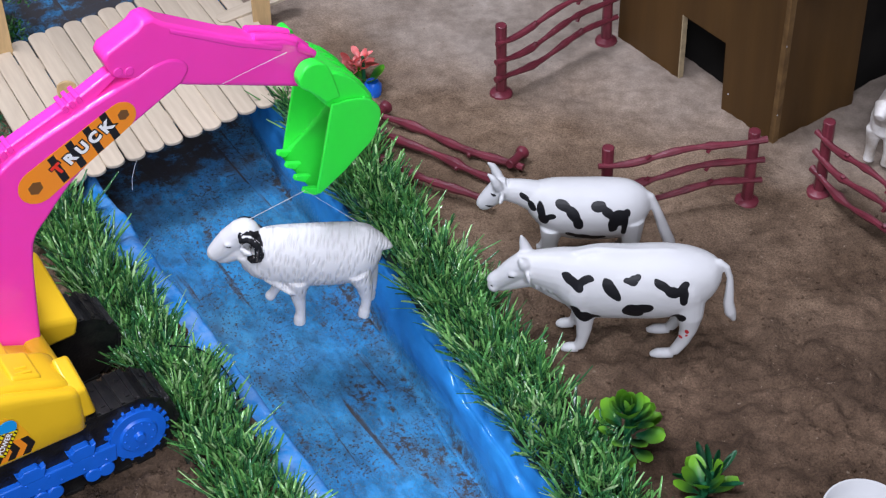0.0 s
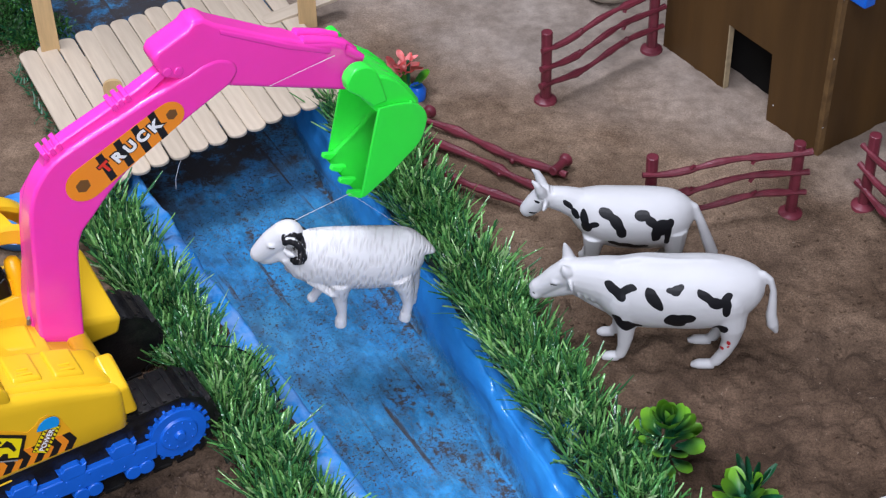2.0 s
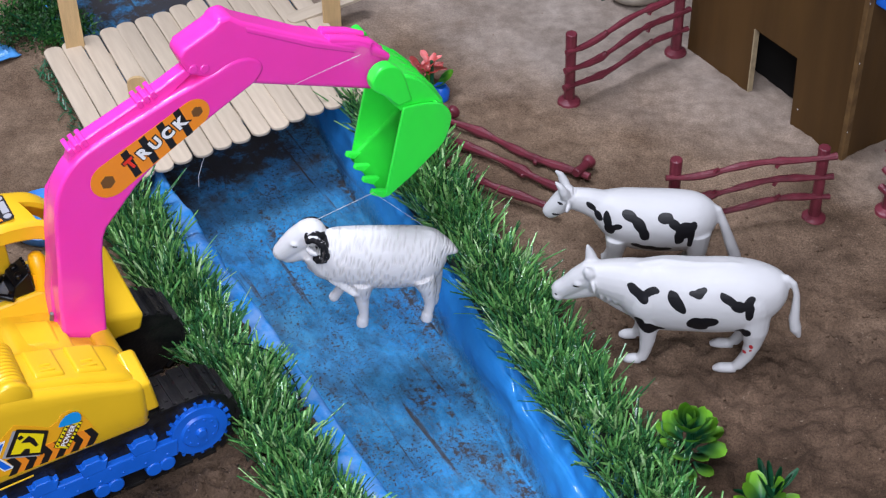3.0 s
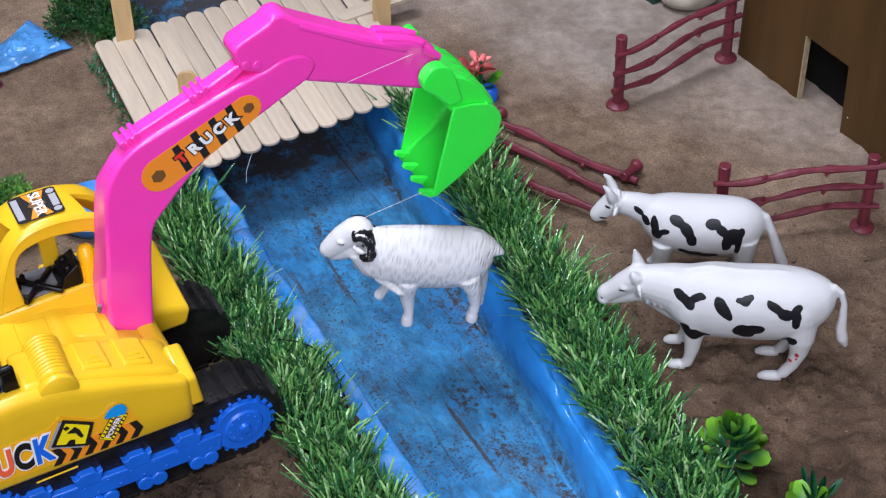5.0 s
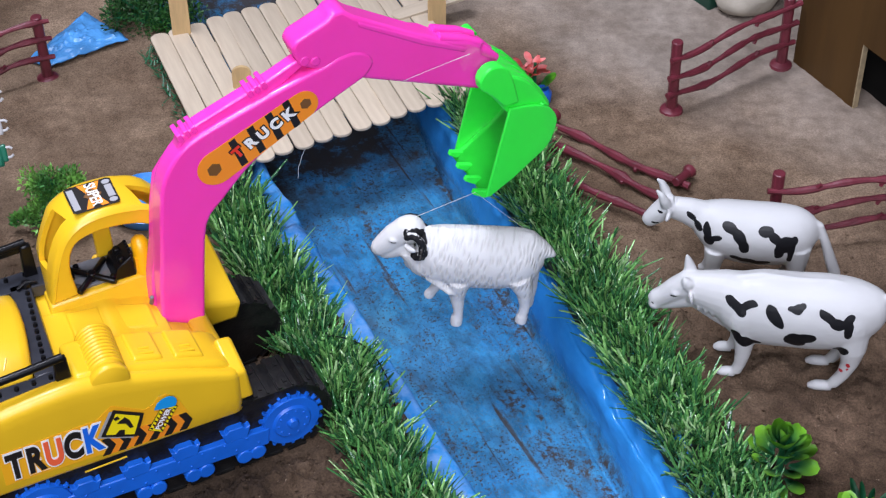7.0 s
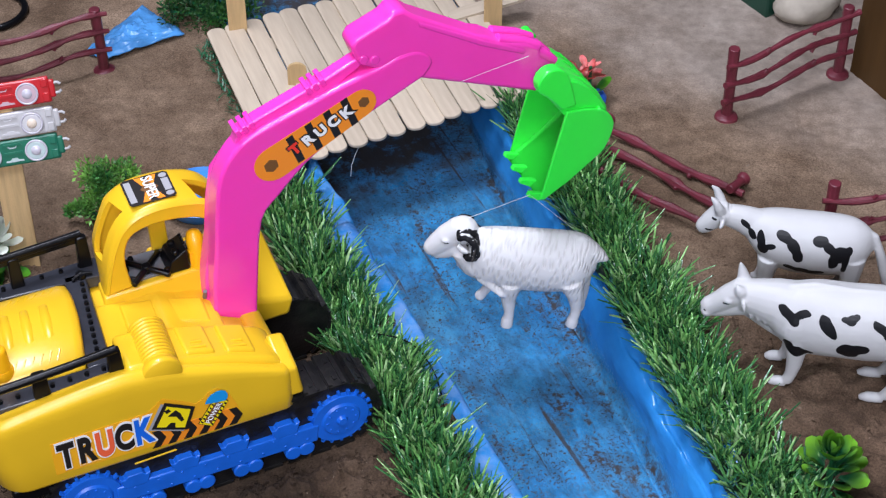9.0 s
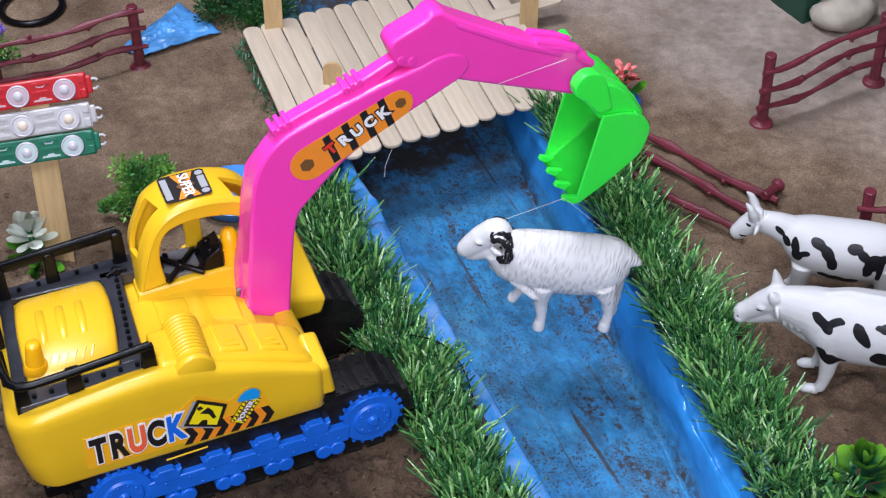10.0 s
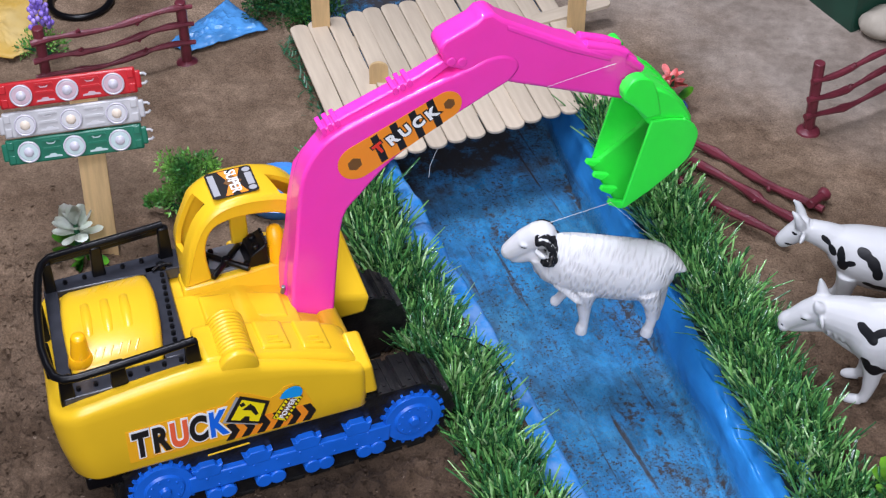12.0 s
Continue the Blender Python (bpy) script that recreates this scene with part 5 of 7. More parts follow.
def make_excavator():
    ex = thing("toy_excavator", EXCAVATOR, "yellow toy excavator with pink boom and green bucket on soil", "toy excavator")
    # undercarriage
    bm = bmesh.new()
    box(bm, (-140, 18, 14), (-24, 67, 34))
    box(bm, (-149, 2.5, 33), (-22, 82.5, 41))
    part("chassis", bm, BLACK, ex, "black plastic chassis", bevel=1.5)
    bm = bmesh.new()
    box(bm, (-26, 23.5, 10), (-17, 61.5, 42))
    box(bm, (-18, 40, 27), (-14.5, 47, 33))
    part("front_panel", bm, BLACK, ex, "black front panel", bevel=1.5)
    make_track(ex, 1, 23, -1)
    make_track(ex, 62, 84, 1)
    part("hull", make_hull(), YELLOW, ex, smooth=60)
    # cab side nose with its slanting top
    bm = bmesh.new()
    a = [(-60, 57, 40), (-2, 57, 41), (1, 57, 50), (-40, 57, 62), (-60, 57, 62)]
    b = [(-60, 86, 38), (-6, 86, 40), (-4, 86, 75), (-36, 86, 82), (-60, 86, 82)]
    va, vb = [bm.verts.new(V(*p)) for p in a], [bm.verts.new(V(*p)) for p in b]
    bm.faces.new(va)
    bm.faces.new(vb[::-1])
    for i in range(5):
        bm.faces.new((va[i], vb[i], vb[(i + 1) % 5], va[(i + 1) % 5]))
    part("nose", bm, YELLOW, ex, bevel=2, segs=3)
    # near fender that follows the shoulder, with two raised pads
    bm = bmesh.new()
    crest = [(x, hull_top(x) + 0.9) for x in (-92, -83, -76, -71, -65, -59, -52, -46, -39, -33, -28)]
    prism(bm, [(-24.5, 66), (-22, 62), (-22, 55), (-92, 55)] + crest, 5.2, 30)
    part("fender", bm, YELLOW, ex, bevel=3.0, segs=5, smooth=50)
    for x0, x1 in ((-65.5, -51.5), (-47.5, -33.5)):
        xm = (x0 + x1) / 2
        za, zb = hull_top(x0) + 0.9, hull_top(x1) + 0.9
        bm = bmesh.new()
        hexa(bm, [(x0, 9.5, za - 2), (x1, 9.5, zb - 2), (x1, 28.5, zb - 2), (x0, 28.5, za - 2)], [(x0 + 1, 10.5, za + 1.2), (x1 - 0.5, 10.5, zb + 2.0), (x1 - 0.5, 28.0, zb + 2.0), (x0 + 1, 28.0, za + 1.2)])
        pad = part("fender_pad", bm, YELLOW, ex, bevel=1.3, segs=4, smooth=50)
        for y in (13.2, 16.6):
            bm = bmesh.new()
            half = 3.4 if y < 15 else 2.4
            tube(bm, [(xm - half, y, (za + zb) / 2 + 1.7 + half * 0.22), (xm + half, y, (za + zb) / 2 + 1.7 - half * 0.22)], 0.8, 10)
            part("ridge", bm, YELLOW, pad)
    bm = bmesh.new()
    hexa(bm, [(-26, 1.8, 45.5), (-15.5, 1.8, 45.5), (-15.5, 21, 45.5), (-26, 21, 45.5)], [(-26, 1.8, 63.5), (-18, 1.8, 62.5), (-18, 21, 68.5), (-26, 21, 69.5)])
    part("front_flange", bm, YELLOW, ex, bevel=1.8, segs=4)
    # middle deck, sunk between fender and cab
    bm = bmesh.new()
    prism(bm, [(-104, 66), (-40, 60), (-40, 70.5), (-46, 73.5), (-66, 76.6), (-104, 80)], 29.5, 60)
    part("deck", bm, YELLOW, ex, bevel=1.5, segs=3)
    bm = bmesh.new()
    hexa(bm, [(-83, 38, 76), (-66.5, 37, 74.5), (-65.5, 56.5, 74.5), (-82, 57, 76)], [(-82, 39, 79.3), (-67.5, 38, 77.7), (-66.5, 55.5, 77.7), (-81, 56, 79.3)])
    part("deck_panel", bm, YELLOW, ex, bevel=1.2, segs=3)
    bm = bmesh.new()
    hexa(bm, [(-64.5, 37, 74), (-45, 34, 71), (-44, 52, 71), (-63.5, 56.5, 74)], [(-63.8, 38, 77.0), (-46, 35, 74.2), (-45, 51, 74.2), (-62.8, 55.5, 77.0)])
    part("deck_panel", bm, YELLOW, ex, bevel=1.2, segs=3)
    bm = bmesh.new()
    rod(bm, (-43.5, 50.5, 74), (-43.5, 48.5, 79), 1.1, 0.9, 10)
    part("screw", bm, GREY, ex, "small grey screw")
    # ribbed drum
    drum = part("drum", simple(rod, (-77.5, 3.6, 83), (-76.0, 32, 83), 7.7, 7.7, 32), YELLOW, ex, smooth=50, bevel=1.0)
    ring = part("drum_ring", simple(tube, [(0, -0.95, 0), (0, -0.45, 0), (0, 0.45, 0), (0, 0.95, 0)], [7.7, 8.5, 8.5, 7.7], 32), YELLOW, drum, smooth=70)
    ring.matrix_basis = mm_pose(-77.3, 8.4, 83)
    for k in range(1, 11):
        again(ring, "drum_ring", drum, mm_pose(-77.3 + 0.12 * k, 8.4 + k * 2.2, 83))
    part("drum_flange", simple(tube, [(-77.6, 1.6, 83), (-77.6, 2.4, 83), (-77.5, 5.0, 83), (-77.4, 5.8, 83)], [7.9, 8.7, 8.7, 7.9], 32), YELLOW, drum, smooth=70)
    # engine hood
    bm = bmesh.new()
    arch = [(18, 76), (18, 83), (19.5, 86), (23, 88.2), (29, 90), (37, 91.2), (47, 91.6), (57, 90.8), (65, 89), (71, 86.6), (75, 83.5), (76, 81), (76, 76)]
    rows = []
    for f in (0.0, 0.03, 0.10, 0.5, 0.90, 0.97, 1.0):
        drop = 0 if 0.05 < f < 0.95 else (1.0 if 0.02 < f < 0.98 else 3.0)
        row = []
        for y, z in arch:
            lean = -6.2 * (76 - y) / 58
            bulge = 2.2 * math.sin(math.pi * (y - 18) / 58)
            x = -138.5 + lean - 0.6 * bulge + (38.5 + 1.6 * bulge) * f
            row.append(bm.verts.new(V(x, y, z - (drop if z > 80 else 0))))
        rows.append(row)
    for p, q in zip(rows, rows[1:]):
        for i in range(len(arch) - 1):
            bm.faces.new((p[i], q[i], q[i + 1], p[i + 1]))
    bm.faces.new(rows[0])
    bm.faces.new(rows[-1][::-1])
    hood = part("engine_hood", bm, YELLOW, ex, smooth=62)
    for k in range(3):
        bm = bmesh.new()
        x = -131.5 + k * 8.6
        tube(bm, [(x - 1.9, 35.5, 88.6), (x - 1.7, 37, 89.3), (x - 0.6, 46.5, 90.0), (x + 0.4, 56, 89.1), (x + 0.6, 57.5, 88.4)], [2.0, 2.5, 2.6, 2.5, 2.0], 14, 1.15)
        part("hood_rib", bm, YELLOW, hood)
    for y, z, x0 in ((26, 88.9, -135), (66.5, 88.2, -128)):
        for k in range(6):
            bm = bmesh.new()
            x = x0 + k * 3.7
            tube(bm, [(x, y - 2.4, z - (0.9 if y < 40 else -0.7)), (x + 2.6, y + 2.4, z + (0.9 if y < 40 else -0.7))], 0.55, 6)
            part("louvre", bm, YELLOW, hood)
    bm = bmesh.new()
    tube(bm, [(-139.5, 26.5, 86), (-139.5, 26.5, 89.5), (-139.5, 26.5, 91)], [5.6, 5.2, 4.4], 24)
    tube(bm, [(-139.5, 26.5, 90), (-139.0, 26.8, 100), (-139.0, 26.8, 101.2), (-139.0, 26.8, 101.8)], [4.2, 3.3, 2.9, 2.0], 24)
    part("exhaust", bm, YELLOW_ORANGE, ex, "orange-yellow exhaust stub", smooth=50)
    make_rack(ex)
    make_cab(ex)
    make_boom(ex)
    make_bucket(ex)
    make_stickers(ex)


def make_rack(ex):
    """Black tray and railing round the engine hood."""
    bm = bmesh.new()
    hexa(bm, [(-105.5, 17, 79), (-94.5, 17, 79), (-89.5, 77, 79), (-100, 77, 79)], [(-105.5, 17, 85), (-95.5, 17, 85), (-90.5, 77, 85), (-100, 77, 85)])
    rack = part("rack", bm, DARK_GREY, ex, "black plastic luggage rack", bevel=0.6, segs=2)
    for low in ([(-151, 8.6), (-93.5, 8.6), (-93.5, 17.5), (-149, 17.5)], [(-142, 75.6), (-84, 72), (-83, 85), (-139, 84)], [(-152, 12), (-145.5, 17), (-139, 77), (-145, 79)], [(-98, 8.8), (-92, 8.8), (-89.5, 25), (-97, 27)]):
        bm = bmesh.new()
        hexa(bm, [(x, y, 78.5) for x, y in low], [(x, y, 85) for x, y in low])
        part("bar", bm, DARK_GREY, rack, bevel=0.6, segs=2)
    rail = [(-94, 9.6, 98.5), (-112, 8.6, 97.8), (-128, 8, 97.2), (-144, 8.2, 96.2), (-149.5, 9.2, 96), (-152.6, 12.5, 96), (-154, 19, 96.8), (-154.4, 28, 98), (-153.2, 38, 98.8), (-151.4, 50, 99.8), (-149, 61, 100.3), (-146.6, 71, 100.8), (-144, 77, 101), (-140, 80.6, 101), (-119, 81.6, 101.5), (-100, 82.6, 101.8), (-88, 83.4, 102)]
    bm = bmesh.new()
    tube(bm, rail, 1.9, 12)
    part("rail", bm, BLACK, rack)
    bm = bmesh.new()
    hexa(bm, [(-140, 79.6, 97.2), (-87, 82.2, 97.8), (-87, 84.4, 97.8), (-140, 81.8, 97.2)], [(-140, 79.6, 101.4), (-87, 82.2, 102), (-87, 84.4, 102), (-140, 81.8, 101.4)])
    part("rail", bm, BLACK, rack, bevel=0.7, segs=2)
    for x, y, z0, z1, w in ((-95.2, 10, 79, 98.5, 3.2), (-127, 10.5, 79, 97.2, 3.4), (-149, 11, 79, 96, 3.0), (-152.6, 30, 80, 98.2, 1.7), (-150, 53, 80, 99.8, 1.7), (-142, 78, 80, 101, 2.4), (-119.5, 81, 80, 101.2, 2.8), (-88.4, 82, 80, 101.8, 2.8)):
        bm = bmesh.new()
        hexa(bm, [(x - w * 1.15, y - 2.3, z0), (x + w * 1.15, y - 2.3, z0), (x + w * 1.15, y + 2.3, z0), (x - w * 1.15, y + 2.3, z0)], [(x - w * 0.85, y - 1.7, z1), (x + w * 0.85, y - 1.7, z1), (x + w * 0.85, y + 1.7, z1), (x - w * 0.85, y + 1.7, z1)])
        part("upright", bm, BLACK, rack, bevel=0.7, segs=2)
    rivet = None
    spots = [(-99.6 + 0.131 * (22 + k * 4.25 - 22), 22 + k * 4.25, 85.2) for k in range(13)] + [(-135 + k * 8.8, 79.6 + 0.045 * k * 8.8, 85.2) for k in range(6)] + [(-144 + k * 7.4, 12.4 + 0.2 * k, 85.2) for k in range(7)]
    for x, y, z in spots:
        m = mm_pose(x, y, z)
        if rivet is None:
            rivet = part("rivet", simple(rod, (0, 0, -1), (0, 0, 1.4), 1.15, 0.95, 8), BLACK, rack)
            rivet.matrix_basis = m
        else:
            again(rivet, "rivet", rack, m)
    bm = bmesh.new()
    rod(bm, (-92.5, 74.5, 84), (-92.5, 74.5, 87), 2.6, 2.2, 14)
    tube(bm, [(-97, 72.5, 86), (-92.5, 74.5, 86.6), (-87.5, 74.0, 86)], 0.9, 8)
    part("tray_boss", bm, BLACK, rack)


def curved(pts, steps=5):
    """A smooth line through pts."""
    out = []
    for i in range(len(pts) - 1):
        p0, p1, p2, p3 = pts[max(i - 1, 0)], pts[i], pts[i + 1], pts[min(i + 2, len(pts) - 1)]
        for k in range(steps):
            t = k / steps
            out.append(tuple(0.5 * (2 * p1[j] + (p2[j] - p0[j]) * t + (2 * p0[j] - 5 * p1[j] + 4 * p2[j] - p3[j]) * t * t + (3 * p1[j] - p0[j] - 3 * p2[j] + p3[j]) * t ** 3) for j in (0, 1)))
    return out + [pts[-1]]


CAB_NEAR = curved([(-85.5, 82), (-82.5, 95), (-79, 106.5), (-74, 116), (-66, 122), (-55.4, 123.6), (-45, 122.6), (-35, 119.5), (-26, 111), (-20, 98), (-17, 82)], 4)
CAB_FAR = curved([(-82, 80), (-83.5, 91), (-83, 101), (-78, 114), (-74, 121), (-64.4, 126), (-51.3, 126.5), (-43.6, 125.2), (-33.2, 120.6), (-25, 108), (-18, 82)], 4)


def cab_shell(i, v):
    """A point of the cab's outer skin, i along the arch, v from the near side to the far one."""
    a, b = CAB_NEAR[i], CAB_FAR[i]
    edge = 1.6 * (1 - min(1, v / 0.10)) ** 2 + 1.6 * (1 - min(1, (1 - v) / 0.10)) ** 2
    up = 1.3 * math.sin(math.pi * v) - edge
    mid = Vector((-52, 0, 92))
    p = Vector((a[0] + (b[0] - a[0]) * v, 60 + 23 * v, a[1] + (b[1] - a[1]) * v))
    out = Vector((p.x - mid.x, 0, p.z - mid.z)).normalized()
    return p + out * up


def make_cab(ex):
    # the skin goes over the top in one arch, with a rear window and a skylight cut out
    across = [0, 0.04, 0.09, 0.14, 0.22, 0.3, 0.4, 0.5, 0.58, 0.66, 0.74, 0.82, 0.91, 0.96, 1.0]
    bm = bmesh.new()
    grid = [[bm.verts.new(V(*cab_shell(i, v))) for v in across] for i in range(len(CAB_NEAR))]
    for i in range(len(grid) - 1):
        for j in range(len(across) - 1):
            v = (across[j] + across[j + 1]) / 2
            if 5 <= i <= 14 and 0.30 < v < 0.74:
                continue
            if 27 <= i <= 35 and 0.09 < v < 0.58:
                continue
            bm.faces.new((grid[i][j], grid[i + 1][j], grid[i + 1][j + 1], grid[i][j + 1]))
    bmesh.ops.recalc_face_normals(bm, faces=bm.faces[:])
    bmesh.ops.solidify(bm, geom=bm.faces[:], thickness=0.0024)
    cab = part("cab", bm, YELLOW, ex, smooth=50)
    inner = curved([(-24, 83), (-27, 97), (-32, 105), (-37.5, 110.2), (-43.2, 112.7), (-53.4, 114.5), (-63.8, 114.0), (-70.2, 111), (-73.4, 104.5), (-74.2, 95.6), (-72.5, 83)])
    part("side_arch", simple(prism, [(x, z - 0.8) for x, z in CAB_NEAR] + inner, 60.4, 63.6), YELLOW, cab, bevel=1.1, segs=3, smooth=50)
    far_inner = curved([(-24, 83), (-27, 97), (-33, 107), (-40, 112), (-52, 114.5), (-64, 113), (-71, 107), (-75, 97), (-75.5, 83)])
    part("side_arch", simple(prism, [(x, z - 0.8) for x, z in CAB_FAR] + far_inner, 80.2, 83.0), YELLOW, cab, bevel=0.8, segs=2, smooth=50)
    part("pillar", simple(prism, [(-57.5, 80), (-49.5, 80), (-50.5, 114.5), (-58.5, 114.5)], 79.6, 82.6), YELLOW, cab, bevel=0.8)
    # base under the cab, its sill and the floor
    bm = bmesh.new()
    hexa(bm, [(-88, 56.5, 66), (-24, 54.5, 66), (-20, 85, 66), (-86, 85, 66)], [(-86.5, 60.2, 81.8), (-30, 60.2, 83.6), (-22, 84.5, 80.5), (-85, 84.5, 80.5)])
    part("sill", bm, YELLOW, cab, bevel=1.4, segs=3)
    part("cab_floor", simple(box, (-76.5, 63.5, 78), (-28, 80.5, 83.6)), GREY, cab, "grey cab floor", bevel=0.4)
    bm = bmesh.new()
    for s in (-1, 1):
        tube(bm, [(-64.3 - 8.4, 67.2 - s * 8.6, 85.6), (-64.3 + 8.4, 67.2 + s * 8.6, 85.6)], 1.5, 10)
        tube(bm, [(-64.3 - 9.5, 64.6 + s * 1.0, 84.6), (-70.5, 61.8 + s * 1.0, 84.6)], 1.2, 8)
    rod(bm, (-64.3, 67.2, 83), (-64.3, 67.2, 87.6), 2.3, 2.0, 16)
    for x, y in ((-72.6, 71.5), (-56, 62.8), (-69, 76.5)):
        rod(bm, (x, y, 83), (x, y, 86.2), 1.5, 1.4, 10)
    part("seat_frame", bm, BLACK, cab, "black crossed seat frame", bevel=0.3, segs=1)
    bm = bmesh.new()
    hexa(bm, [(-56, 61.5, 83), (-45.5, 61.5, 83), (-45.5, 75, 83), (-56, 75, 83)], [(-54, 62, 89), (-46.5, 62, 94), (-46, 74.5, 94), (-54, 74.5, 90)])
    for y in (65, 71.5):
        rod(bm, (-50.4, y, 89.5), (-50.9, y, 93.4), 1.9, 1.7, 14)
    for k in range(6):
        box(bm, (-46.9, 62.6 + k * 2.0, 92.5), (-45.4, 63.6 + k * 2.0, 95.0))
    part("console", bm, BLACK, cab, bevel=0.5, segs=2)
    bm = bmesh.new()
    tube(bm, [(-41, 63, 82), (-40.8, 65.5, 91), (-40.8, 67.5, 96), (-41, 68.4, 98.4), (-41, 68.8, 99.2)], [4.0, 4.2, 3.9, 2.8, 1.2], 18)
    part("lever", bm, YELLOW_ORANGE, cab, "orange lever")
    part("lever_plate", simple(box, (-45, 62.2, 82), (-43.2, 66, 91)), YELLOW_ORANGE, cab, "orange lever")


def make_boom(ex):
    bm = bmesh.new()
    under = curved([(-22.4, 58), (-19.4, 88), (-15.6, 115.5), (-7, 126.5), (6.4, 139.8), (19.5, 148.4), (35.2, 156.3), (53.5, 164.9), (62.7, 169.1)], 3)
    knob = curved([(62.7, 169.1), (66.4, 174.5), (64.4, 180), (58, 183.2), (50, 182.6)], 4)[1:]
    over = curved([(44, 180.2), (25, 175.6), (8, 170.4), (-8, 165.4), (-20, 160.6), (-28, 153), (-33.4, 142), (-36, 126), (-38.4, 104), (-41, 84), (-42, 60)], 3)
    prism(bm, under + knob + over, 42, 53)
    boom = part("boom", bm, PINK, ex, "glossy pink plastic boom", bevel=1.5, segs=3)
    bm = bmesh.new()
    low = [(-24.2, 58), (-21.5, 82), (-18.5, 104), (-15.5, 113), (-10, 121), (-26, 147), (-32.2, 139), (-35.4, 124), (-38, 104), (-41.6, 86), (-44, 62)]
    prism(bm, low, 50, 61)
    part("boom_web", bm, PINK, boom, bevel=1.8, segs=3)
    # rail along the top and its clips
    bm = bmesh.new()
    prism(bm, [(-24, 157), (-21.5, 164), (-13, 168), (20, 179.6), (33, 185.2), (36, 182), (20, 172), (-13, 161)], 45, 52)
    part("boom_rail", bm, PINK, boom, bevel=0.9)
    for x, z in ((-19, 165.2), (13.5, 177.4)):
        bm = bmesh.new()
        for k in range(3):
            box(bm, (-3.4 + k * 3.4 - 1.1, 44, -2.4), (-3.4 + k * 3.4 + 1.1, 53, 1.5), mm_pose(x, 0, z, 0, -20, 0))
        part("boom_clip", bm, PINK, boom, bevel=0.4, segs=2)
    bm = bmesh.new()
    for x, z in ((35, 185.5), (40, 184.0)):
        rod(bm, (x, 42.2, z), (x, 53, z), 2.2, 2.2, 12)
    part("hinge_lug", bm, PINK, boom, bevel=0.4, segs=2)
    # arm
    bm = bmesh.new()
    prism(bm, [(33, 183), (29.5, 193), (32, 196.5), (46, 202), (49, 205), (54, 205), (59, 200.5), (76, 190), (88, 182.5), (93, 180.5), (100, 175.5), (112, 172), (119.5, 167), (120, 162), (128.5, 154), (130, 150.6), (121.5, 150), (119, 143), (63, 167)], 42.8, 55.2)
    arm = part("arm", bm, PINK, ex, "glossy pink plastic arm", bevel=1.8, segs=3)
    bm = bmesh.new()
    prism(bm, [(60, 198), (92, 179), (112, 168.5), (111, 166), (90, 176.5), (60, 195)], 42.4, 55.6)
    part("arm_flange", bm, PINK, arm, bevel=0.9)
    bm = bmesh.new()
    for y in (46, 53):
        tube(bm, [(99, y, 176), (111, y, 171), (119, y, 166.5)], [2.4, 2.8, 2.6], 12)
        tube(bm, [(114, y, 166), (121, y, 162.5), (128, y, 156)], [2.6, 2.9, 2.0], 12)
    part("arm_cylinder", bm, PINK, arm)
    make_boom_sticker(boom)


def make_boom_sticker(boom):
    bm = bmesh.new()
    out = []
    for k in range(13):
        a = math.pi / 2 + math.pi * k / 12
        out.append((-22 + 9.0 * math.cos(a), 9.0 * math.sin(a)))
    for k in range(13):
        a = -math.pi / 2 + math.pi * k / 12
        out.append((23 + 7.2 * math.cos(a), 7.2 * math.sin(a)))
    flat_plate(bm, out)
    st = part("sticker", bm, LABEL_ORANGE, boom, "orange sticker with black stripes and white lettering", smooth=0)
    st.matrix_basis = face_y(11.6, 41.9, 154.4, 25.0)
    for x in (-11, -1.5, 8, 17):
        bm = bmesh.new()
        flat_plate(bm, [(x - 2.5, -7.6), (x + 0.9, -7.6), (x + 2.5, 7.6), (x - 0.9, 7.6)], 0.12)
        p = part("stripe", bm, LABEL_BLACK, st, smooth=0)
        p.matrix_basis = pose(0, 0, 0.0002)
    for x, r in ((-23.5, 3.4), (24.5, 2.7)):
        bm = bmesh.new()
        flat_plate(bm, [(x + r * math.cos(k * math.pi / 3 + 0.3), r * math.sin(k * math.pi / 3 + 0.3)) for k in range(6)], 0.25)
        p = part("bolt_print", bm, LABEL_BROWN, st, smooth=0)
        p.matrix_basis = pose(0, 0, 0.0002)
    for k, ch in enumerate("TRUCK"):
        x = -11.0 + k * 6.7
        mt = LABEL_RED if k == 0 else LABEL_WHITE
        for c, off, z in ((LABEL_BLACK, 0.9, 0.45), (mt, 0.35, 0.75)):
            lettering("letter", ch, 7.3, c, st, mm_pose(x, 0.3 + 0.15 * k, z, 0, 0, 7), 0.12, off)


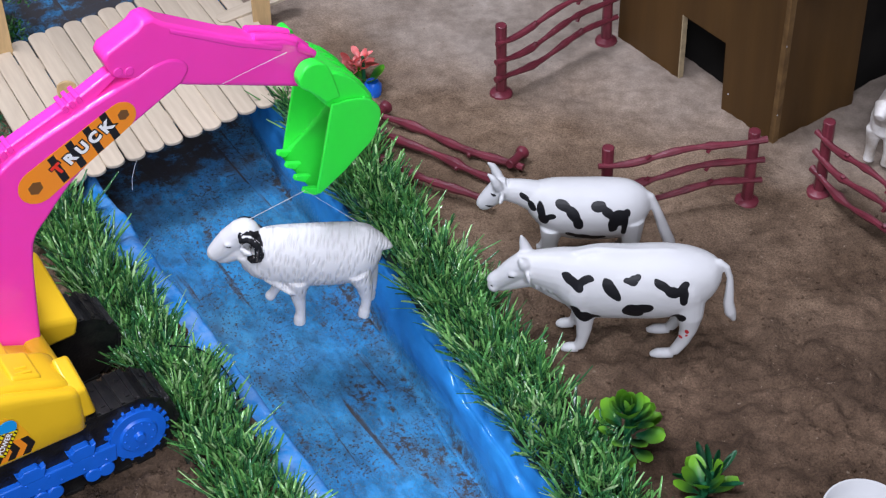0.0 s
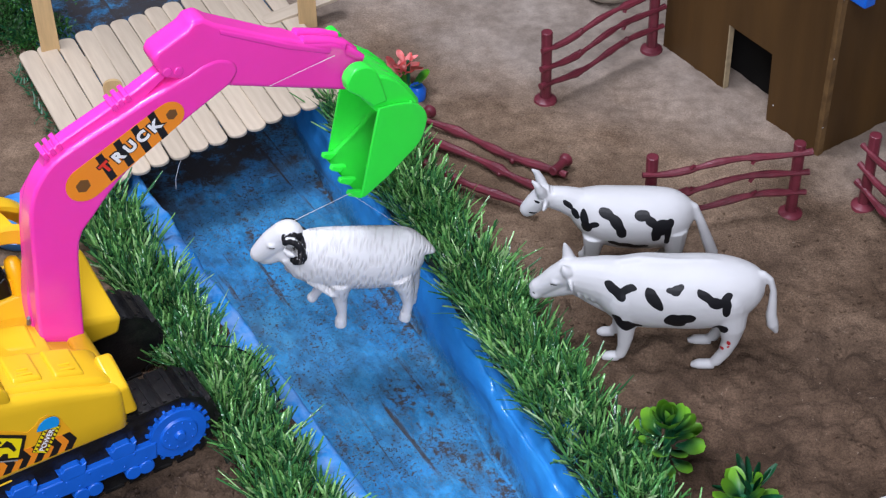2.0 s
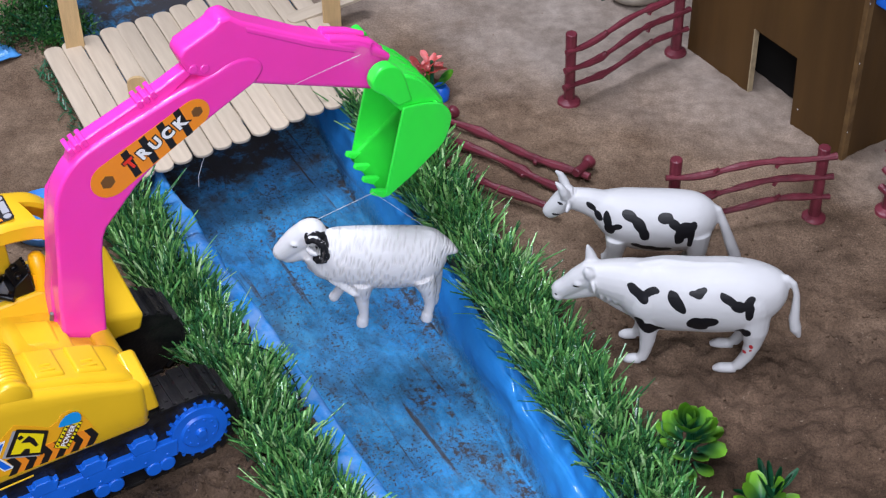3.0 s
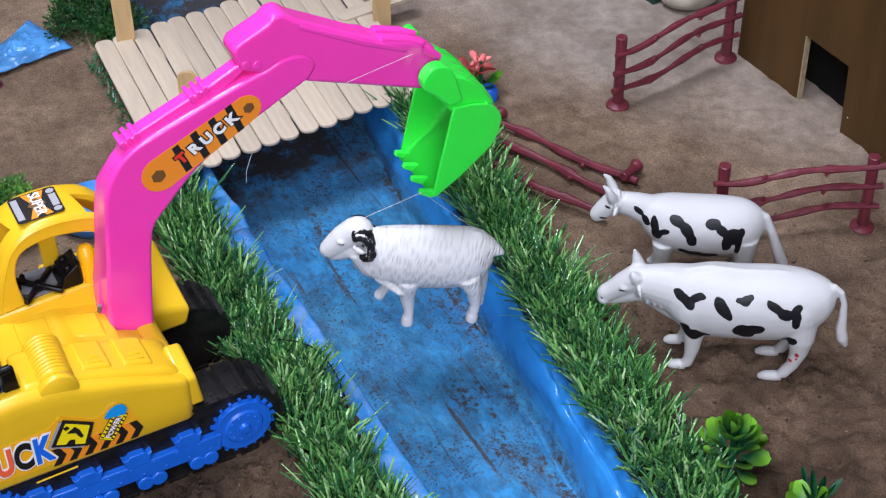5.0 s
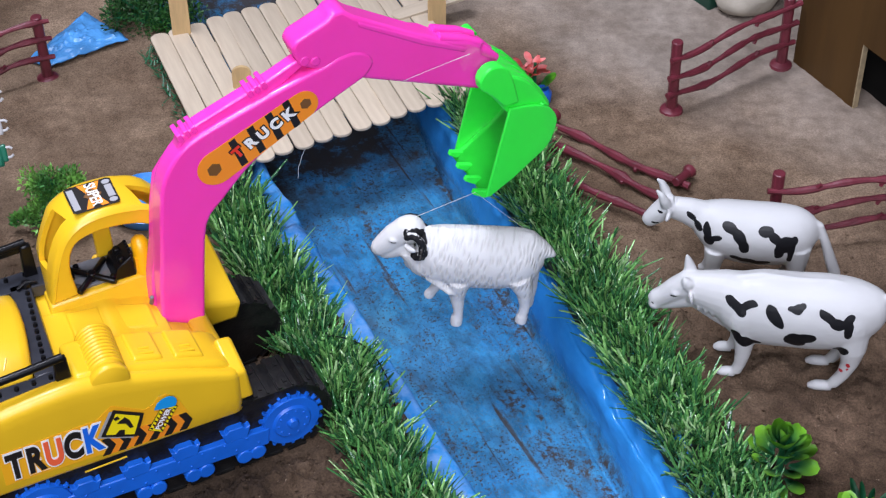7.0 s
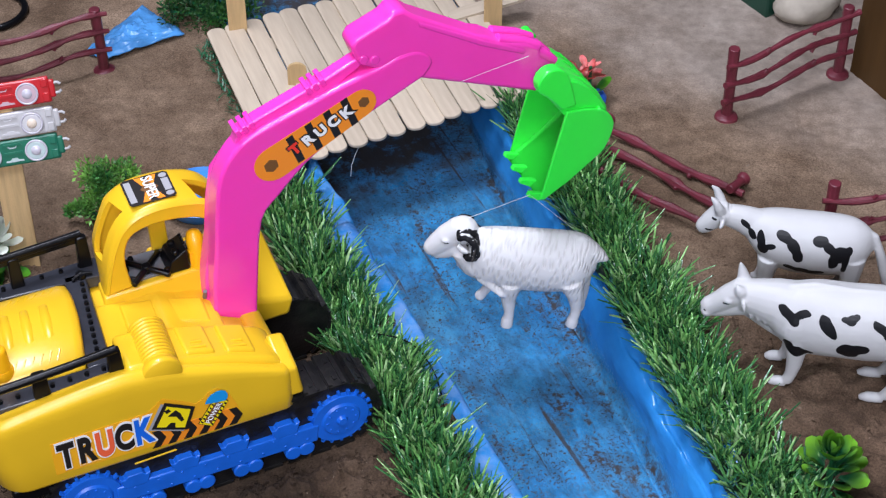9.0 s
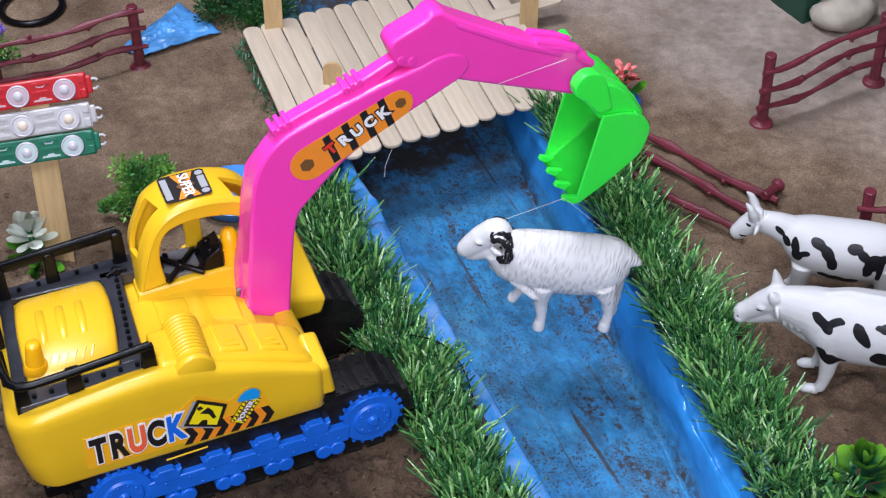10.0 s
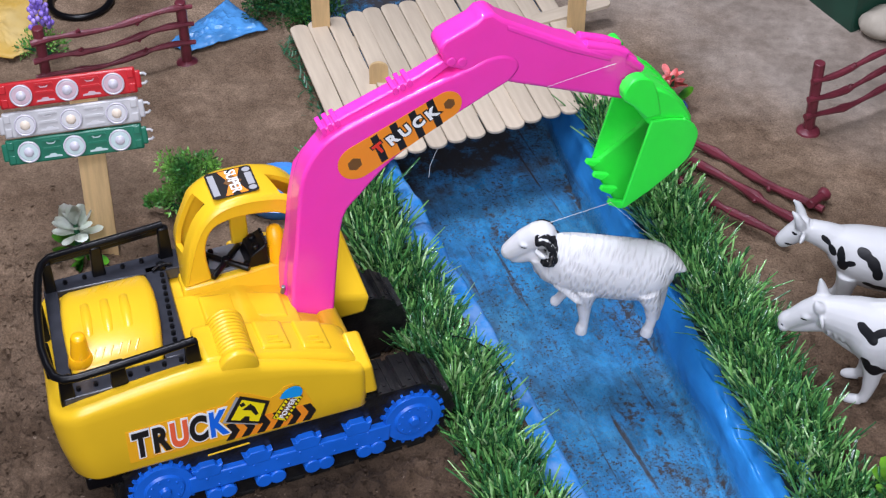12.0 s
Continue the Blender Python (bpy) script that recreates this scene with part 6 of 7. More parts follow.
def make_bucket(ex):
    y0, y1 = 31.5, 69
    side = curved([(128, 136.5), (139, 135), (147.5, 131.5), (152.4, 125.5), (153, 119), (149, 109), (141, 102.5)]) + [(131, 95.4), (118.4, 88.5), (116.5, 89.5)]
    bm = bmesh.new()
    for y in (y0, y1 - 1.6):
        shift = 0.05 * (y - y0)
        prism(bm, [(x + shift, z) for x, z in side], y, y + 1.6)
    # curved back and floor
    back = curved([(117, 155), (127, 153.5), (137, 148), (145.5, 138.5), (151, 128), (152.7, 119.5), (149, 109.5), (136, 98.6), (116.6, 88)], 4)
    inner = curved([(117.6, 90), (135, 101), (146.6, 111), (150.2, 119.5), (148.6, 127), (143.5, 136.6), (135.6, 145.6), (126.4, 151), (117, 152.6)], 4)
    prism(bm, back + inner, y0 + 3.5, y1 - 3.5)
    low = curved([(145.5, 133.5), (151.2, 127), (152.7, 119.5), (149, 109.5), (136, 98.6), (116.6, 88)], 4)
    low_in = curved([(117.6, 90), (135, 101), (146.6, 111), (150.2, 119.5), (148.8, 126), (144, 131.5)], 4)
    prism(bm, low + low_in, y0 + 0.4, y1 - 0.4)
    # cheeks that close the upper shell
    cheek = curved([(117, 154.6), (127, 153), (137, 147.5), (145.5, 138), (150, 130)], 4) + [(146, 129), (128, 133), (119, 146)]
    for y in (y0 + 2.4, y1 - 4.0):
        prism(bm, cheek, y, y + 1.6)
    bucket = part("bucket", bm, GREEN, ex, "bright green plastic bucket", bevel=0.7, segs=3, smooth=50)
    for k in range(4):
        bm = bmesh.new()
        y = 39.5 + k * 7.2
        tube(bm, [(130, y, 151.8), (138.5, y, 146.6), (146.6, y, 137), (151.8, y, 127.4), (152.9, y, 119)], [0.6, 1.1, 1.2, 1.2, 0.8], 8)
        part("rib", bm, GREEN, bucket)
    # ears that clasp the arm
    for y in (32.5, 61.5):
        bm = bmesh.new()
        prism(bm, curved([(114, 150.5), (113.4, 155.6), (117, 160.4), (122.4, 161), (127.6, 157.5), (130.6, 150), (133.4, 138)], 4) + [(126, 137.5), (119, 146)], y, y + 6)
        part("ear", bm, GREEN, bucket, bevel=1.6, segs=3)
    part("pin", simple(rod, (121, 33, 154), (121, 67, 154), 2.2, 2.2, 16), GREEN, bucket)
    bm = bmesh.new()
    rod(bm, (123, 60, 160), (123, 67, 161), 3.2, 2.6, 16)
    part("pin_cap", bm, GREEN, bucket, bevel=0.5, segs=2)
    for k in range(4):
        y = 33.6 + k * 10.4
        s = 0.11 * (y - 33)
        bm = bmesh.new()
        prism(bm, [(122 + s, 90), (117 + s, 92.4), (111.0 + s, 94.6), (110.0 + s, 92.6), (116 + s, 88.4)], y - 1.25, y + 1.25)
        part("tooth", bm, GREEN, bucket, bevel=0.25, segs=2)


def make_stickers(ex):
    # long side sticker on the hull
    bm = bmesh.new()
    flat_plate(bm, [(-129.6, 46.5), (-129.6, 65.5), (-106, 66), (-87, 66), (-80, 71.6), (-72, 66.5), (-66, 62.4), (-62, 64), (-59.5, 67), (-55.5, 67.5), (-51, 63), (-47.6, 54), (-46.4, 46), (-48, 42.4), (-70, 42.6), (-86, 43.4), (-88, 45.2)])
    st = part("sticker", bm, LABEL_AMBER, ex, "amber side sticker with a road-works sign", smooth=0)
    st.matrix_basis = face_y(0, -0.05, 0)
    for k, (ch, mt) in enumerate(zip("TRUCK", (LABEL_BLACK, LABEL_BLACK, LABEL_CORAL, LABEL_BLACK, LABEL_BLUE))):
        x, z = -123.9 + k * 8.4, 55.7
        for c, off, d in ((LABEL_WHITE, 2.0, 0.35), (mt, 0.95, 0.7)):
            lettering("letter", ch, 20.5, c, st, mm_pose(x, z, d) @ Matrix.Diagonal((0.55, 0.97, 1, 1)), 0.1, off)
    for dx, mt, s, d in ((1.6, LABEL_GREY, 1.0, 0.5), (0, LABEL_BLACK, 1.0, 0.9), (0, LABEL_YELLOW, 0.78, 1.2)):
        bm = bmesh.new()
        c = (-76.2 - dx, 59.3 - dx * 0.3)
        flat_plate(bm, [(c[0] + s * u, c[1] + s * v) for u, v in ((-10.4, -3.0), (5.0, -9.9), (9.6, 2.4), (-3.2, 10.2))], 0.2)
        p = part("sign_plate", bm, mt, st, smooth=0)
        p.matrix_basis = pose(0, 0, d / 1000)
    # plain digging mark on the sign
    bm = bmesh.new()
    flat_plate(bm, [(-80.4, 55.4), (-76.6, 53.6), (-76.2, 56.4), (-78.2, 57.2)], 0.2)
    flat_plate(bm, [(-79, 61.6), (-75.2, 63.8), (-73.4, 61.2), (-72.2, 56.6), (-73.6, 56.2), (-75.4, 60)], 0.2)
    flat_plate(bm, [(-80.2, 65.2), (-78.2, 65.8), (-77.4, 64), (-79.4, 63.4)], 0.2)
    p = part("mark", bm, LABEL_BLACK, st, smooth=0)
    p.matrix_basis = pose(0, 0, 0.0015)
    for k in range(6):
        bm = bmesh.new()
        x, z = -87.4 + k * 7.0, 44.0 - 0.2 * k
        arrow = [(x, z), (x + 3.5, z - 0.2), (x + 6.6, z + 4.6), (x + 4.2, z + 9.8), (x + 0.7, z + 9.8), (x + 3.1, z + 4.7)]
        flat_plate(bm, arrow, 0.2)
        p = part("chevron", bm, LABEL_BLACK, st, smooth=0)
        p.matrix_basis = pose(0, 0, 0.0004)
        if k < 5:
            bm = bmesh.new()
            flat_plate(bm, [(u + 3.5, v) for u, v in arrow], 0.2)
            p = part("chevron", bm, LABEL_ORANGE, st, smooth=0)
            p.matrix_basis = pose(0, 0, 0.00025)
    bm = bmesh.new()
    flat_plate(bm, [(-56.9 + 5.2 * math.cos(a - 0.4), 61.8 + 5.0 * max(-0.2, math.sin(a)) + 0.4 * math.cos(a) * -5 * 0.4) for a in [2 * math.pi * k / 20 for k in range(20)]], 0.2)
    p = part("helmet_mark", bm, LABEL_SKY, st, smooth=0)
    p.matrix_basis = pose(0, 0, 0.0012)
    for mt, a, b, d in ((LABEL_BLACK, 7.6, 3.7, 0.6), (LABEL_YELLOW, 7.3, 3.4, 0.75), (LABEL_BROWN, 5.8, 1.9, 1.0)):
        bm = bmesh.new()
        flat_plate(bm, [(-a, -b), (a, -b), (a, b), (-a, b)], 0.2)
        p = part("name_plate", bm, mt, st, smooth=0)
        p.matrix_basis = mm_pose(-58.8, 54.6, d, 0, 0, 56)
    for k in range(14):
        edge = 1 if k % 2 else -1
        bm = bmesh.new()
        flat_plate(bm, [(-0.55, -0.65), (0.15, -0.65), (0.55, 0.65), (-0.15, 0.65)], 0.15)
        p = part("hazard_stripe", bm, LABEL_BLACK, st, smooth=0)
        p.matrix_basis = mm_pose(-58.8, 54.6, 1.05, 0, 0, 56) @ mm_pose(-6.2 + 2.05 * (k // 2), edge * 2.65, 0)
    lettering("letter", "POWER", 3.4, LABEL_WHITE, st, mm_pose(-58.8, 54.6, 1.5, 0, 0, 56), 0.1, 0.05)
    # roof sticker
    bm = bmesh.new()
    flat_plate(bm, [(-10, -12), (10, -12), (11.5, -10.5), (11.5, 10.5), (10, 12), (-10, 12), (-11.5, 10.5), (-11.5, -10.5)])
    rs = part("sticker", bm, LABEL_BLACK, ex, "black and orange roof sticker", smooth=0)
    rs.matrix_basis = mm_pose(-57.2, 71.2, 126.2, 7, 0, 0) @ Matrix.Diagonal((0.92, 0.68, 1, 1))
    for pts, mt, d in (([(-5, -11), (-1.5, -11), (6, 11), (2.5, 11)], LABEL_ORANGE, 0.25), ([(2.5, -11), (6, -11), (-1.5, 11), (-5, 11)], LABEL_ORANGE, 0.3),
                       ([(-10.6, -9.5), (-7.4, -9.5), (-7.4, 9.5), (-10.6, 9.5)], LABEL_GREY, 0.25), ([(7.2, -5.5), (10.6, -5.5), (10.6, 5.5), (7.2, 5.5)], LABEL_GREY, 0.25),
                       ([(0.5, -6.5), (5, 0), (0.5, 6.5), (-4, 0)], LABEL_BROWN, 0.45)):
        bm = bmesh.new()
        flat_plate(bm, pts, 0.15)
        p = part("print", bm, mt, rs, smooth=0)
        p.matrix_basis = pose(0, 0, d / 1000)
    for y in (-8.4, 8.4):
        bm = bmesh.new()
        rod(bm, (8.8, y, 0), (8.8, y, 0.35), 2.0, 2.0, 20)
        p = part("print", bm, LABEL_GREY, rs, smooth=0)
        p.matrix_basis = pose(0, 0, 0.0001)
    lettering("letter", "SUPER", 7.4, LABEL_WHITE, rs, mm_pose(0.6, 0, 0.75, 0, 0, -90), 0.1, 0.12)
    # yellow trim line under the hull
    bm = bmesh.new()
    tube(bm, [(-96, 0.6, 37.0), (-77, 0.6, 37.5)], 0.42, 8)
    part("trim_line", bm, YELLOW, ex)


make_excavator()



# ---- sign of three light modules on a stick ----
def make_led_sign():
    s = thing("led_sign", pose(-0.3068, 0.6537, 0.0880, 0, 0, 16) @ pose(0, 0, 0, -20, 0, 0), "sign of red, white and green light modules on a stick", "sign")
    for z, mt, lab in ((12.0, LED_RED, "red light module with three round lenses"), (-3.2, LED_WHITE, "white light module with three round lenses"), (-17.2, LED_GREEN, "green light module with three round lenses")):
        cx = -31.0 + (12 - z) * 0.02
        bm = bmesh.new()
        box(bm, (-34, -3.2, -6.6), (34, 0, 6.6))
        box(bm, (-36.4, -2.6, -4.6), (36.4, -0.4, 4.6))
        md = part("light_module", bm, mt, s, lab, bevel=0.9)
        md.matrix_basis = mm_pose(cx, 0, z, 0, -4.5, 0)
        for x in (-22.8, 0, 22.8):
            bm = bmesh.new()
            tube(bm, [(x, -3.0, 0), (x, -4.2, 0), (x, -5.2, 0)], [5.4, 5.4, 4.6], 28)
            ln = part("lens", bm, RED_LENS if mt is LED_RED else GREEN_LENS if mt is LED_GREEN else MILK_LENS, md, "clear round lens", bevel=0.5)
            bm = bmesh.new()
            tube(bm, [(x + 5.1 * math.cos(a), -4.9, 5.1 * math.sin(a)) for a in [2 * math.pi * k / 32 for k in range(32)]], 0.55, 6, closed=True)
            part("rim", bm, LENS, ln)
            bm = bmesh.new()
            ball(bm, (x, -5.0, 0), (2.6, 1.2, 2.6), 16)
            part("die", bm, AMBER if mt is LED_WHITE else LENS, ln)
            if x < 20:
                xm = x + 11.4
                pale = MILK_LENS if mt is LED_WHITE else RED_LENS if mt is LED_RED else GREEN_LENS
                for name, y0, mm, shape in (("contact", -3.55, pale, [(xm - 1.5, 2.4), (xm + 1.5, 2.4), (xm + 2.4, 3.5), (xm + 1.9, 3.5), (xm + 1.2, 2.9), (xm - 1.2, 2.9), (xm - 1.9, 3.5), (xm - 2.4, 3.5)]),
                                            ("contact", -3.55, pale, [(xm - 4.6, -4.6), (xm + 4.6, -4.6), (xm + 4.2, -3.8), (xm + 2.0, -3.6), (xm + 1.3, -2.7), (xm - 1.3, -2.7), (xm - 2.0, -3.6), (xm - 4.2, -3.8)]),
                                            ("ledge", -3.9, mt, [(xm - 4.8, 3.8), (xm + 4.8, 3.8), (xm + 4.2, 4.8), (xm - 4.2, 4.8)]),
                                            ("ledge", -3.9, mt, [(xm - 5.0, -0.6), (xm + 5.0, -0.6), (xm + 4.4, 0.6), (xm - 4.4, 0.6)])):
                    bm = bmesh.new()
                    prism(bm, shape, y0, -3.0)
                    part(name, bm, mm, md, "small pale metal contact" if name == "contact" else "", smooth=0)
        for side in (-1, 1):
            bm = bmesh.new()
            box(bm, (side * 31.6 - 1.6, -3.9, -5.6), (side * 31.6 + 1.6, -3.0, -1.4))
            box(bm, (side * 31.6 - 1.6, -3.9, 1.6), (side * 31.6 + 1.6, -3.0, 5.6))
            part("end_cap", bm, mt, md, bevel=0.3, segs=2)
        for dz in (-2.6, 2.6):
            bm = bmesh.new()
            tube(bm, [(36, -1.5, dz), (38, -1.5, dz), (39.2, -1.5, dz * 0.6)], 0.7, 8)
            part("lead", bm, LED_WHITE, md)
    bm = bmesh.new()
    prism(bm, [(-7.0, -92), (7.0, -92), (7.0, 12), (-7.0, 12)], 0.4, 2.4)
    post = part("post", bm, WOOD_TAN, s, "tan wooden stick", smooth=0)
    post.matrix_basis = mm_pose(-24, 0, 0) @ pose(0, 0, 0, 12, 0, 0)
    bm = bmesh.new()
    prism(bm, [(-4, -95), (4, -95), (0, -30)], 4.5, 6.5)
    p = part("back_stay", bm, mat("dark_red_brown", (0.08, 0.012, 0.01), 0.6), s, "dark red back stay", smooth=0)
    p.matrix_basis = mm_pose(-30, 4, 0) @ pose(0, 0, 0, 14, 0, 0)


make_led_sign()


# ---- plants ----
def spoon_leaf(length, width, cup, thick=0.5):
    bm = bmesh.new()
    n, w = 8, 5
    rows = []
    for i in range(n + 1):
        t = i / n
        if t < 0.62:
            ww = width * (0.22 + 0.78 * smooth_step(0, 0.62, t))
        else:
            ww = width * max(0.12, 1 - ((t - 0.62) / 0.38) ** 2) ** 0.5
        row = []
        for j in range(w):
            s = j / (w - 1) * 2 - 1
            row.append(bm.verts.new(V(length * t, ww * s, cup * (s * s) * math.sin(math.pi * t) + 0.18 * length * t * t)))
        rows.append(row)
    for i in range(n):
        for j in range(w - 1):
            bm.faces.new((rows[i][j], rows[i][j + 1], rows[i + 1][j + 1], rows[i + 1][j]))
    bmesh.ops.solidify(bm, geom=bm.faces[:], thickness=thick / 1000)
    return bm


def rosette(name, m, label, category, leaf_mat, rings, stem, stem_mat=None, group=""):
    """rings: (count, height, reach, length, width, climb in degrees)"""
    r = thing(name, m, label, category, group)
    rng = random.Random(len(label))
    bm = bmesh.new()
    tube(bm, [(0, 0, -3), (0.5, 0, stem * 0.6), (0, 0.4, stem)], [2.0, 1.7, 1.2], 8)
    part("stem", bm, stem_mat or LEAF_DARK, r)
    for k, (count, z, reach, length, width, climb) in enumerate(rings):
        leaf = None
        for j in range(count):
            a = 360 * (j + 0.5 * (k % 2)) / count + rng.uniform(-10, 10)
            m2 = mm_pose(0, 0, z + rng.uniform(-0.6, 0.6), 0, 0, a) @ mm_pose(reach, 0, 0, rng.uniform(-12, 12), -climb + rng.uniform(-9, 9), 0)
            if leaf is None:
                leaf = part("leaf", spoon_leaf(length, width, 1.3), leaf_mat, r)
                leaf.matrix_basis = m2
            else:
                again(leaf, "leaf", r, m2 @ Matrix.Diagonal((rng.uniform(0.85, 1.1),) * 3).to_4x4())
    return r


rosette("succulent_plant", pose(0.0825, 0.5330, 0), "bright green plastic succulent rosette planted beside the turf", "plant", LEAF_LIME,
        [(7, 7, 5, 13.5, 4.1, 2), (8, 13, 4.6, 13.5, 4.1, 18), (8, 19, 3.6, 13, 4.0, 36), (7, 23, 2.2, 12.5, 3.8, 54), (5, 25, 1, 11, 3.4, 74)], 26, group="green succulents")
rosette("succulent_plant", pose(0.1150, 0.5050, -0.004), "green plastic succulent with dark pointed leaves on soil", "plant", LEAF_LIME,
        [(6, 5, 1.5, 16, 4.0, 16), (5, 9, 1, 15, 4.0, 42)], 12, group="green succulents")
rosette("succulent_plant", pose(0.1190, 0.5075, 0.000), "dark green spiky plastic plant tuft on soil", "plant", LEAF_DARK,
        [(6, 8, 0.6, 17, 1.7, 58), (5, 5, 1, 18, 1.8, 22)], 12)
rosette("pale_succulent", pose(-0.3395, 0.6330, 0.007), "pale whitish-green succulent flower at the sign's foot", "plant", PALE_LEAF,
        [(8, 10, 1, 14, 3.6, 8), (7, 13, 1, 13, 3.6, 32), (5, 16, 0.6, 10, 3.2, 58)], 16)
rosette("pale_succulent", pose(-0.3375, 0.6340, 0.0), "dull green leaves below a pale succulent flower", "plant", LEAF,
        [(8, 6, 2, 15, 3.0, 10), (6, 3, 3, 16, 3.0, 4)], 6)


def needle_bush(name, m, label, clumps, material, size, seed, tall_sway=0.3):
    """A bush of branching twigs, each with many small leaves."""
    b = thing(name, m, label, "plant")
    rng = random.Random(seed)
    verts, faces = [], []
    for cx, cy, cz, r in clumps:
        base = Vector((cx * 0.15, cy * 0.15, 0))
        tip = Vector((cx, cy, cz))
        bm = bmesh.new()
        tube(bm, [tuple(base), tuple((base + tip) * 0.5 + Vector((rng.uniform(-2, 2), rng.uniform(-2, 2), 2))), tuple(tip)], [1.2, 0.9, 0.5], 5)
        part("branch", bm, LEAF_DARK, b)
        for _ in range(size):
            d = Vector((rng.gauss(0, 1), rng.gauss(0, 1), rng.gauss(0, 1)))
            d = d.normalized() * r * rng.random() ** 0.5
            p = (tip + d) * 0.001
            out = (d.normalized() + Vector((rng.gauss(0, 0.5), rng.gauss(0, 0.5), 0.6 + rng.gauss(0, 0.4)))).normalized()
            ln = rng.uniform(1.6, 3.6) * 0.001
            w = out.cross(Vector((rng.gauss(0, 1), rng.gauss(0, 1), rng.gauss(0, 1)))).normalized() * rng.uniform(0.45, 0.85) * 0.001
            k = len(verts)
            verts += [p, p + out * ln * 0.5 - w, p + out * ln, p + out * ln * 0.5 + w]
            faces.append((k, k + 1, k + 2, k + 3))
    me = bpy.data.meshes.new("foliage")
    me.from_pydata([tuple(v) for v in verts], [], faces)
    me.materials.append(material)
    f = new("foliage", me)
    f.parent = b
    return b


def scatter(seed, count, spread, r0, r1):
    rng = random.Random(seed)
    return [(rng.uniform(-spread[0], spread[0]), rng.uniform(-spread[1], spread[1]), rng.uniform(spread[2] * 0.2, spread[2]), rng.uniform(r0, r1)) for _ in range(count)]


needle_bush("shrub", pose(-0.2905, 0.6800, 0), "small bright green feathery shrub behind the excavator", scatter(4, 17, (11, 9, 36), 6, 9) + [(-16, -6, 12, 4), (-22, -7, 10, 3)], BUSH, 210, 31)
needle_bush("hedge_bush", pose(-0.2820, 0.8790, 0), "dense dark green bush beside the bridge", scatter(8, 26, (24, 20, 24), 7, 11), BUSH_DARK, 190, 32)
needle_bush("hedge_bush", pose(-0.2830, 0.9400, 0), "dense dark green bush behind the bridge", scatter(9, 18, (30, 26, 26), 8, 12), BUSH_DARK, 150, 33)


def purple_flower():
    f = needle_bush("purple_flower", pose(-0.4230, 0.8080, 0), "purple spike flower with thin green leaves by a fence", [(-8, 0, 10, 6), (6, -3, 12, 6), (0, 3, 16, 6), (9, 2, 7, 6), (-12, -3, 5, 6)], BUSH, 90, 35)
    rng = random.Random(2)
    bm = bmesh.new()
    for k in range(70):
        a, h = rng.uniform(0, 6.28), rng.random()
        r = 7.5 * (1 - 0.55 * h)
        ball(bm, (r * math.cos(a) * rng.random() ** 0.5, r * math.sin(a) * rng.random() ** 0.5, 20 + 26 * h), (1.6, 1.6, 2.0), 6)
    part("petals", bm, PURPLE, f, "purple petals")


purple_flower()


def red_flower():
    f = thing("red_flower", pose(-0.0440, 0.8240, 0), "red plastic flower with green and blue base", "flower")
    bm = bmesh.new()
    tube(bm, [(0, 0, 0), (0, 0, 22)], [1.2, 1.0], 8)
    part("stem", bm, LEAF_DARK, f)
    leaf = None
    rng = random.Random(8)
    for k in range(24):
        m2 = mm_pose(-4 + rng.uniform(-3, 3), 2 + rng.uniform(-3, 3), 14 + rng.uniform(-4, 4), 0, 0, k * 47) @ pose(0, 0, 0, rng.uniform(-20, 20), -rng.uniform(0, 42), 0)
        if leaf is None:
            leaf = part("petal", spoon_leaf(10.5, 2.3, 0.9), RED_PETAL, f)
            leaf.matrix_basis = m2
        else:
            again(leaf, "petal", f, m2)
    for a in (-60, 20, 150):
        p = part("leaf", spoon_leaf(14, 4, 1.0), LEAF, f)
        p.matrix_basis = mm_pose(2, -2, 5, 0, 0, a) @ pose(0, 0, 0, 0, -30, 0)
    bm = bmesh.new()
    tube(bm, [(5, -5, -1), (5, -5, 5), (5, -5, 8)], [5, 5.6, 3.6], 18)
    part("base", bm, BLUE, f, "blue base")


red_flower()


# ---- odds and ends ----
def crumpled_sheet(name, m, outline, label, material, seed, bulge):
    bm = bmesh.new()
    c = Vector((sum(p[0] for p in outline) / len(outline), sum(p[1] for p in outline) / len(outline), 0))
    n = 18
    loops = []
    for k in range(n + 1):
        t = k / n
        ring = []
        m_ = 14
        for i, p in enumerate(outline):
            q = outline[(i + 1) % len(outline)]
            for j in range(m_):
                e = Vector((p[0] + (q[0] - p[0]) * j / m_, p[1] + (q[1] - p[1]) * j / m_, 0))
                w = c + (e - c) * t
                z = bulge * (1 - t ** 2) + 1.6 + 1.6 * noise.noise(Vector((w.x * 0.12, w.y * 0.12, seed))) + 1.5 * noise.noise(Vector((w.x * 0.4, w.y * 0.4, seed)))
                ring.append(bm.verts.new(V(w.x, w.y, max(z, -0.2))))
        loops.append(ring)
    for a, b in zip(loops, loops[1:]):
        for i in range(len(a)):
            bm.faces.new((a[i], b[i], b[(i + 1) % len(b)], a[(i + 1) % len(a)]))
    bmesh.ops.remove_doubles(bm, verts=bm.verts[:], dist=1e-6)
    ob = part(name, bm, material)
    ob.matrix_basis = m
    t = ob.modifiers.new("thickness", "SOLIDIFY")
    t.thickness, t.offset = 0.0008, -1
    return tagged(ob, label, "sheet")


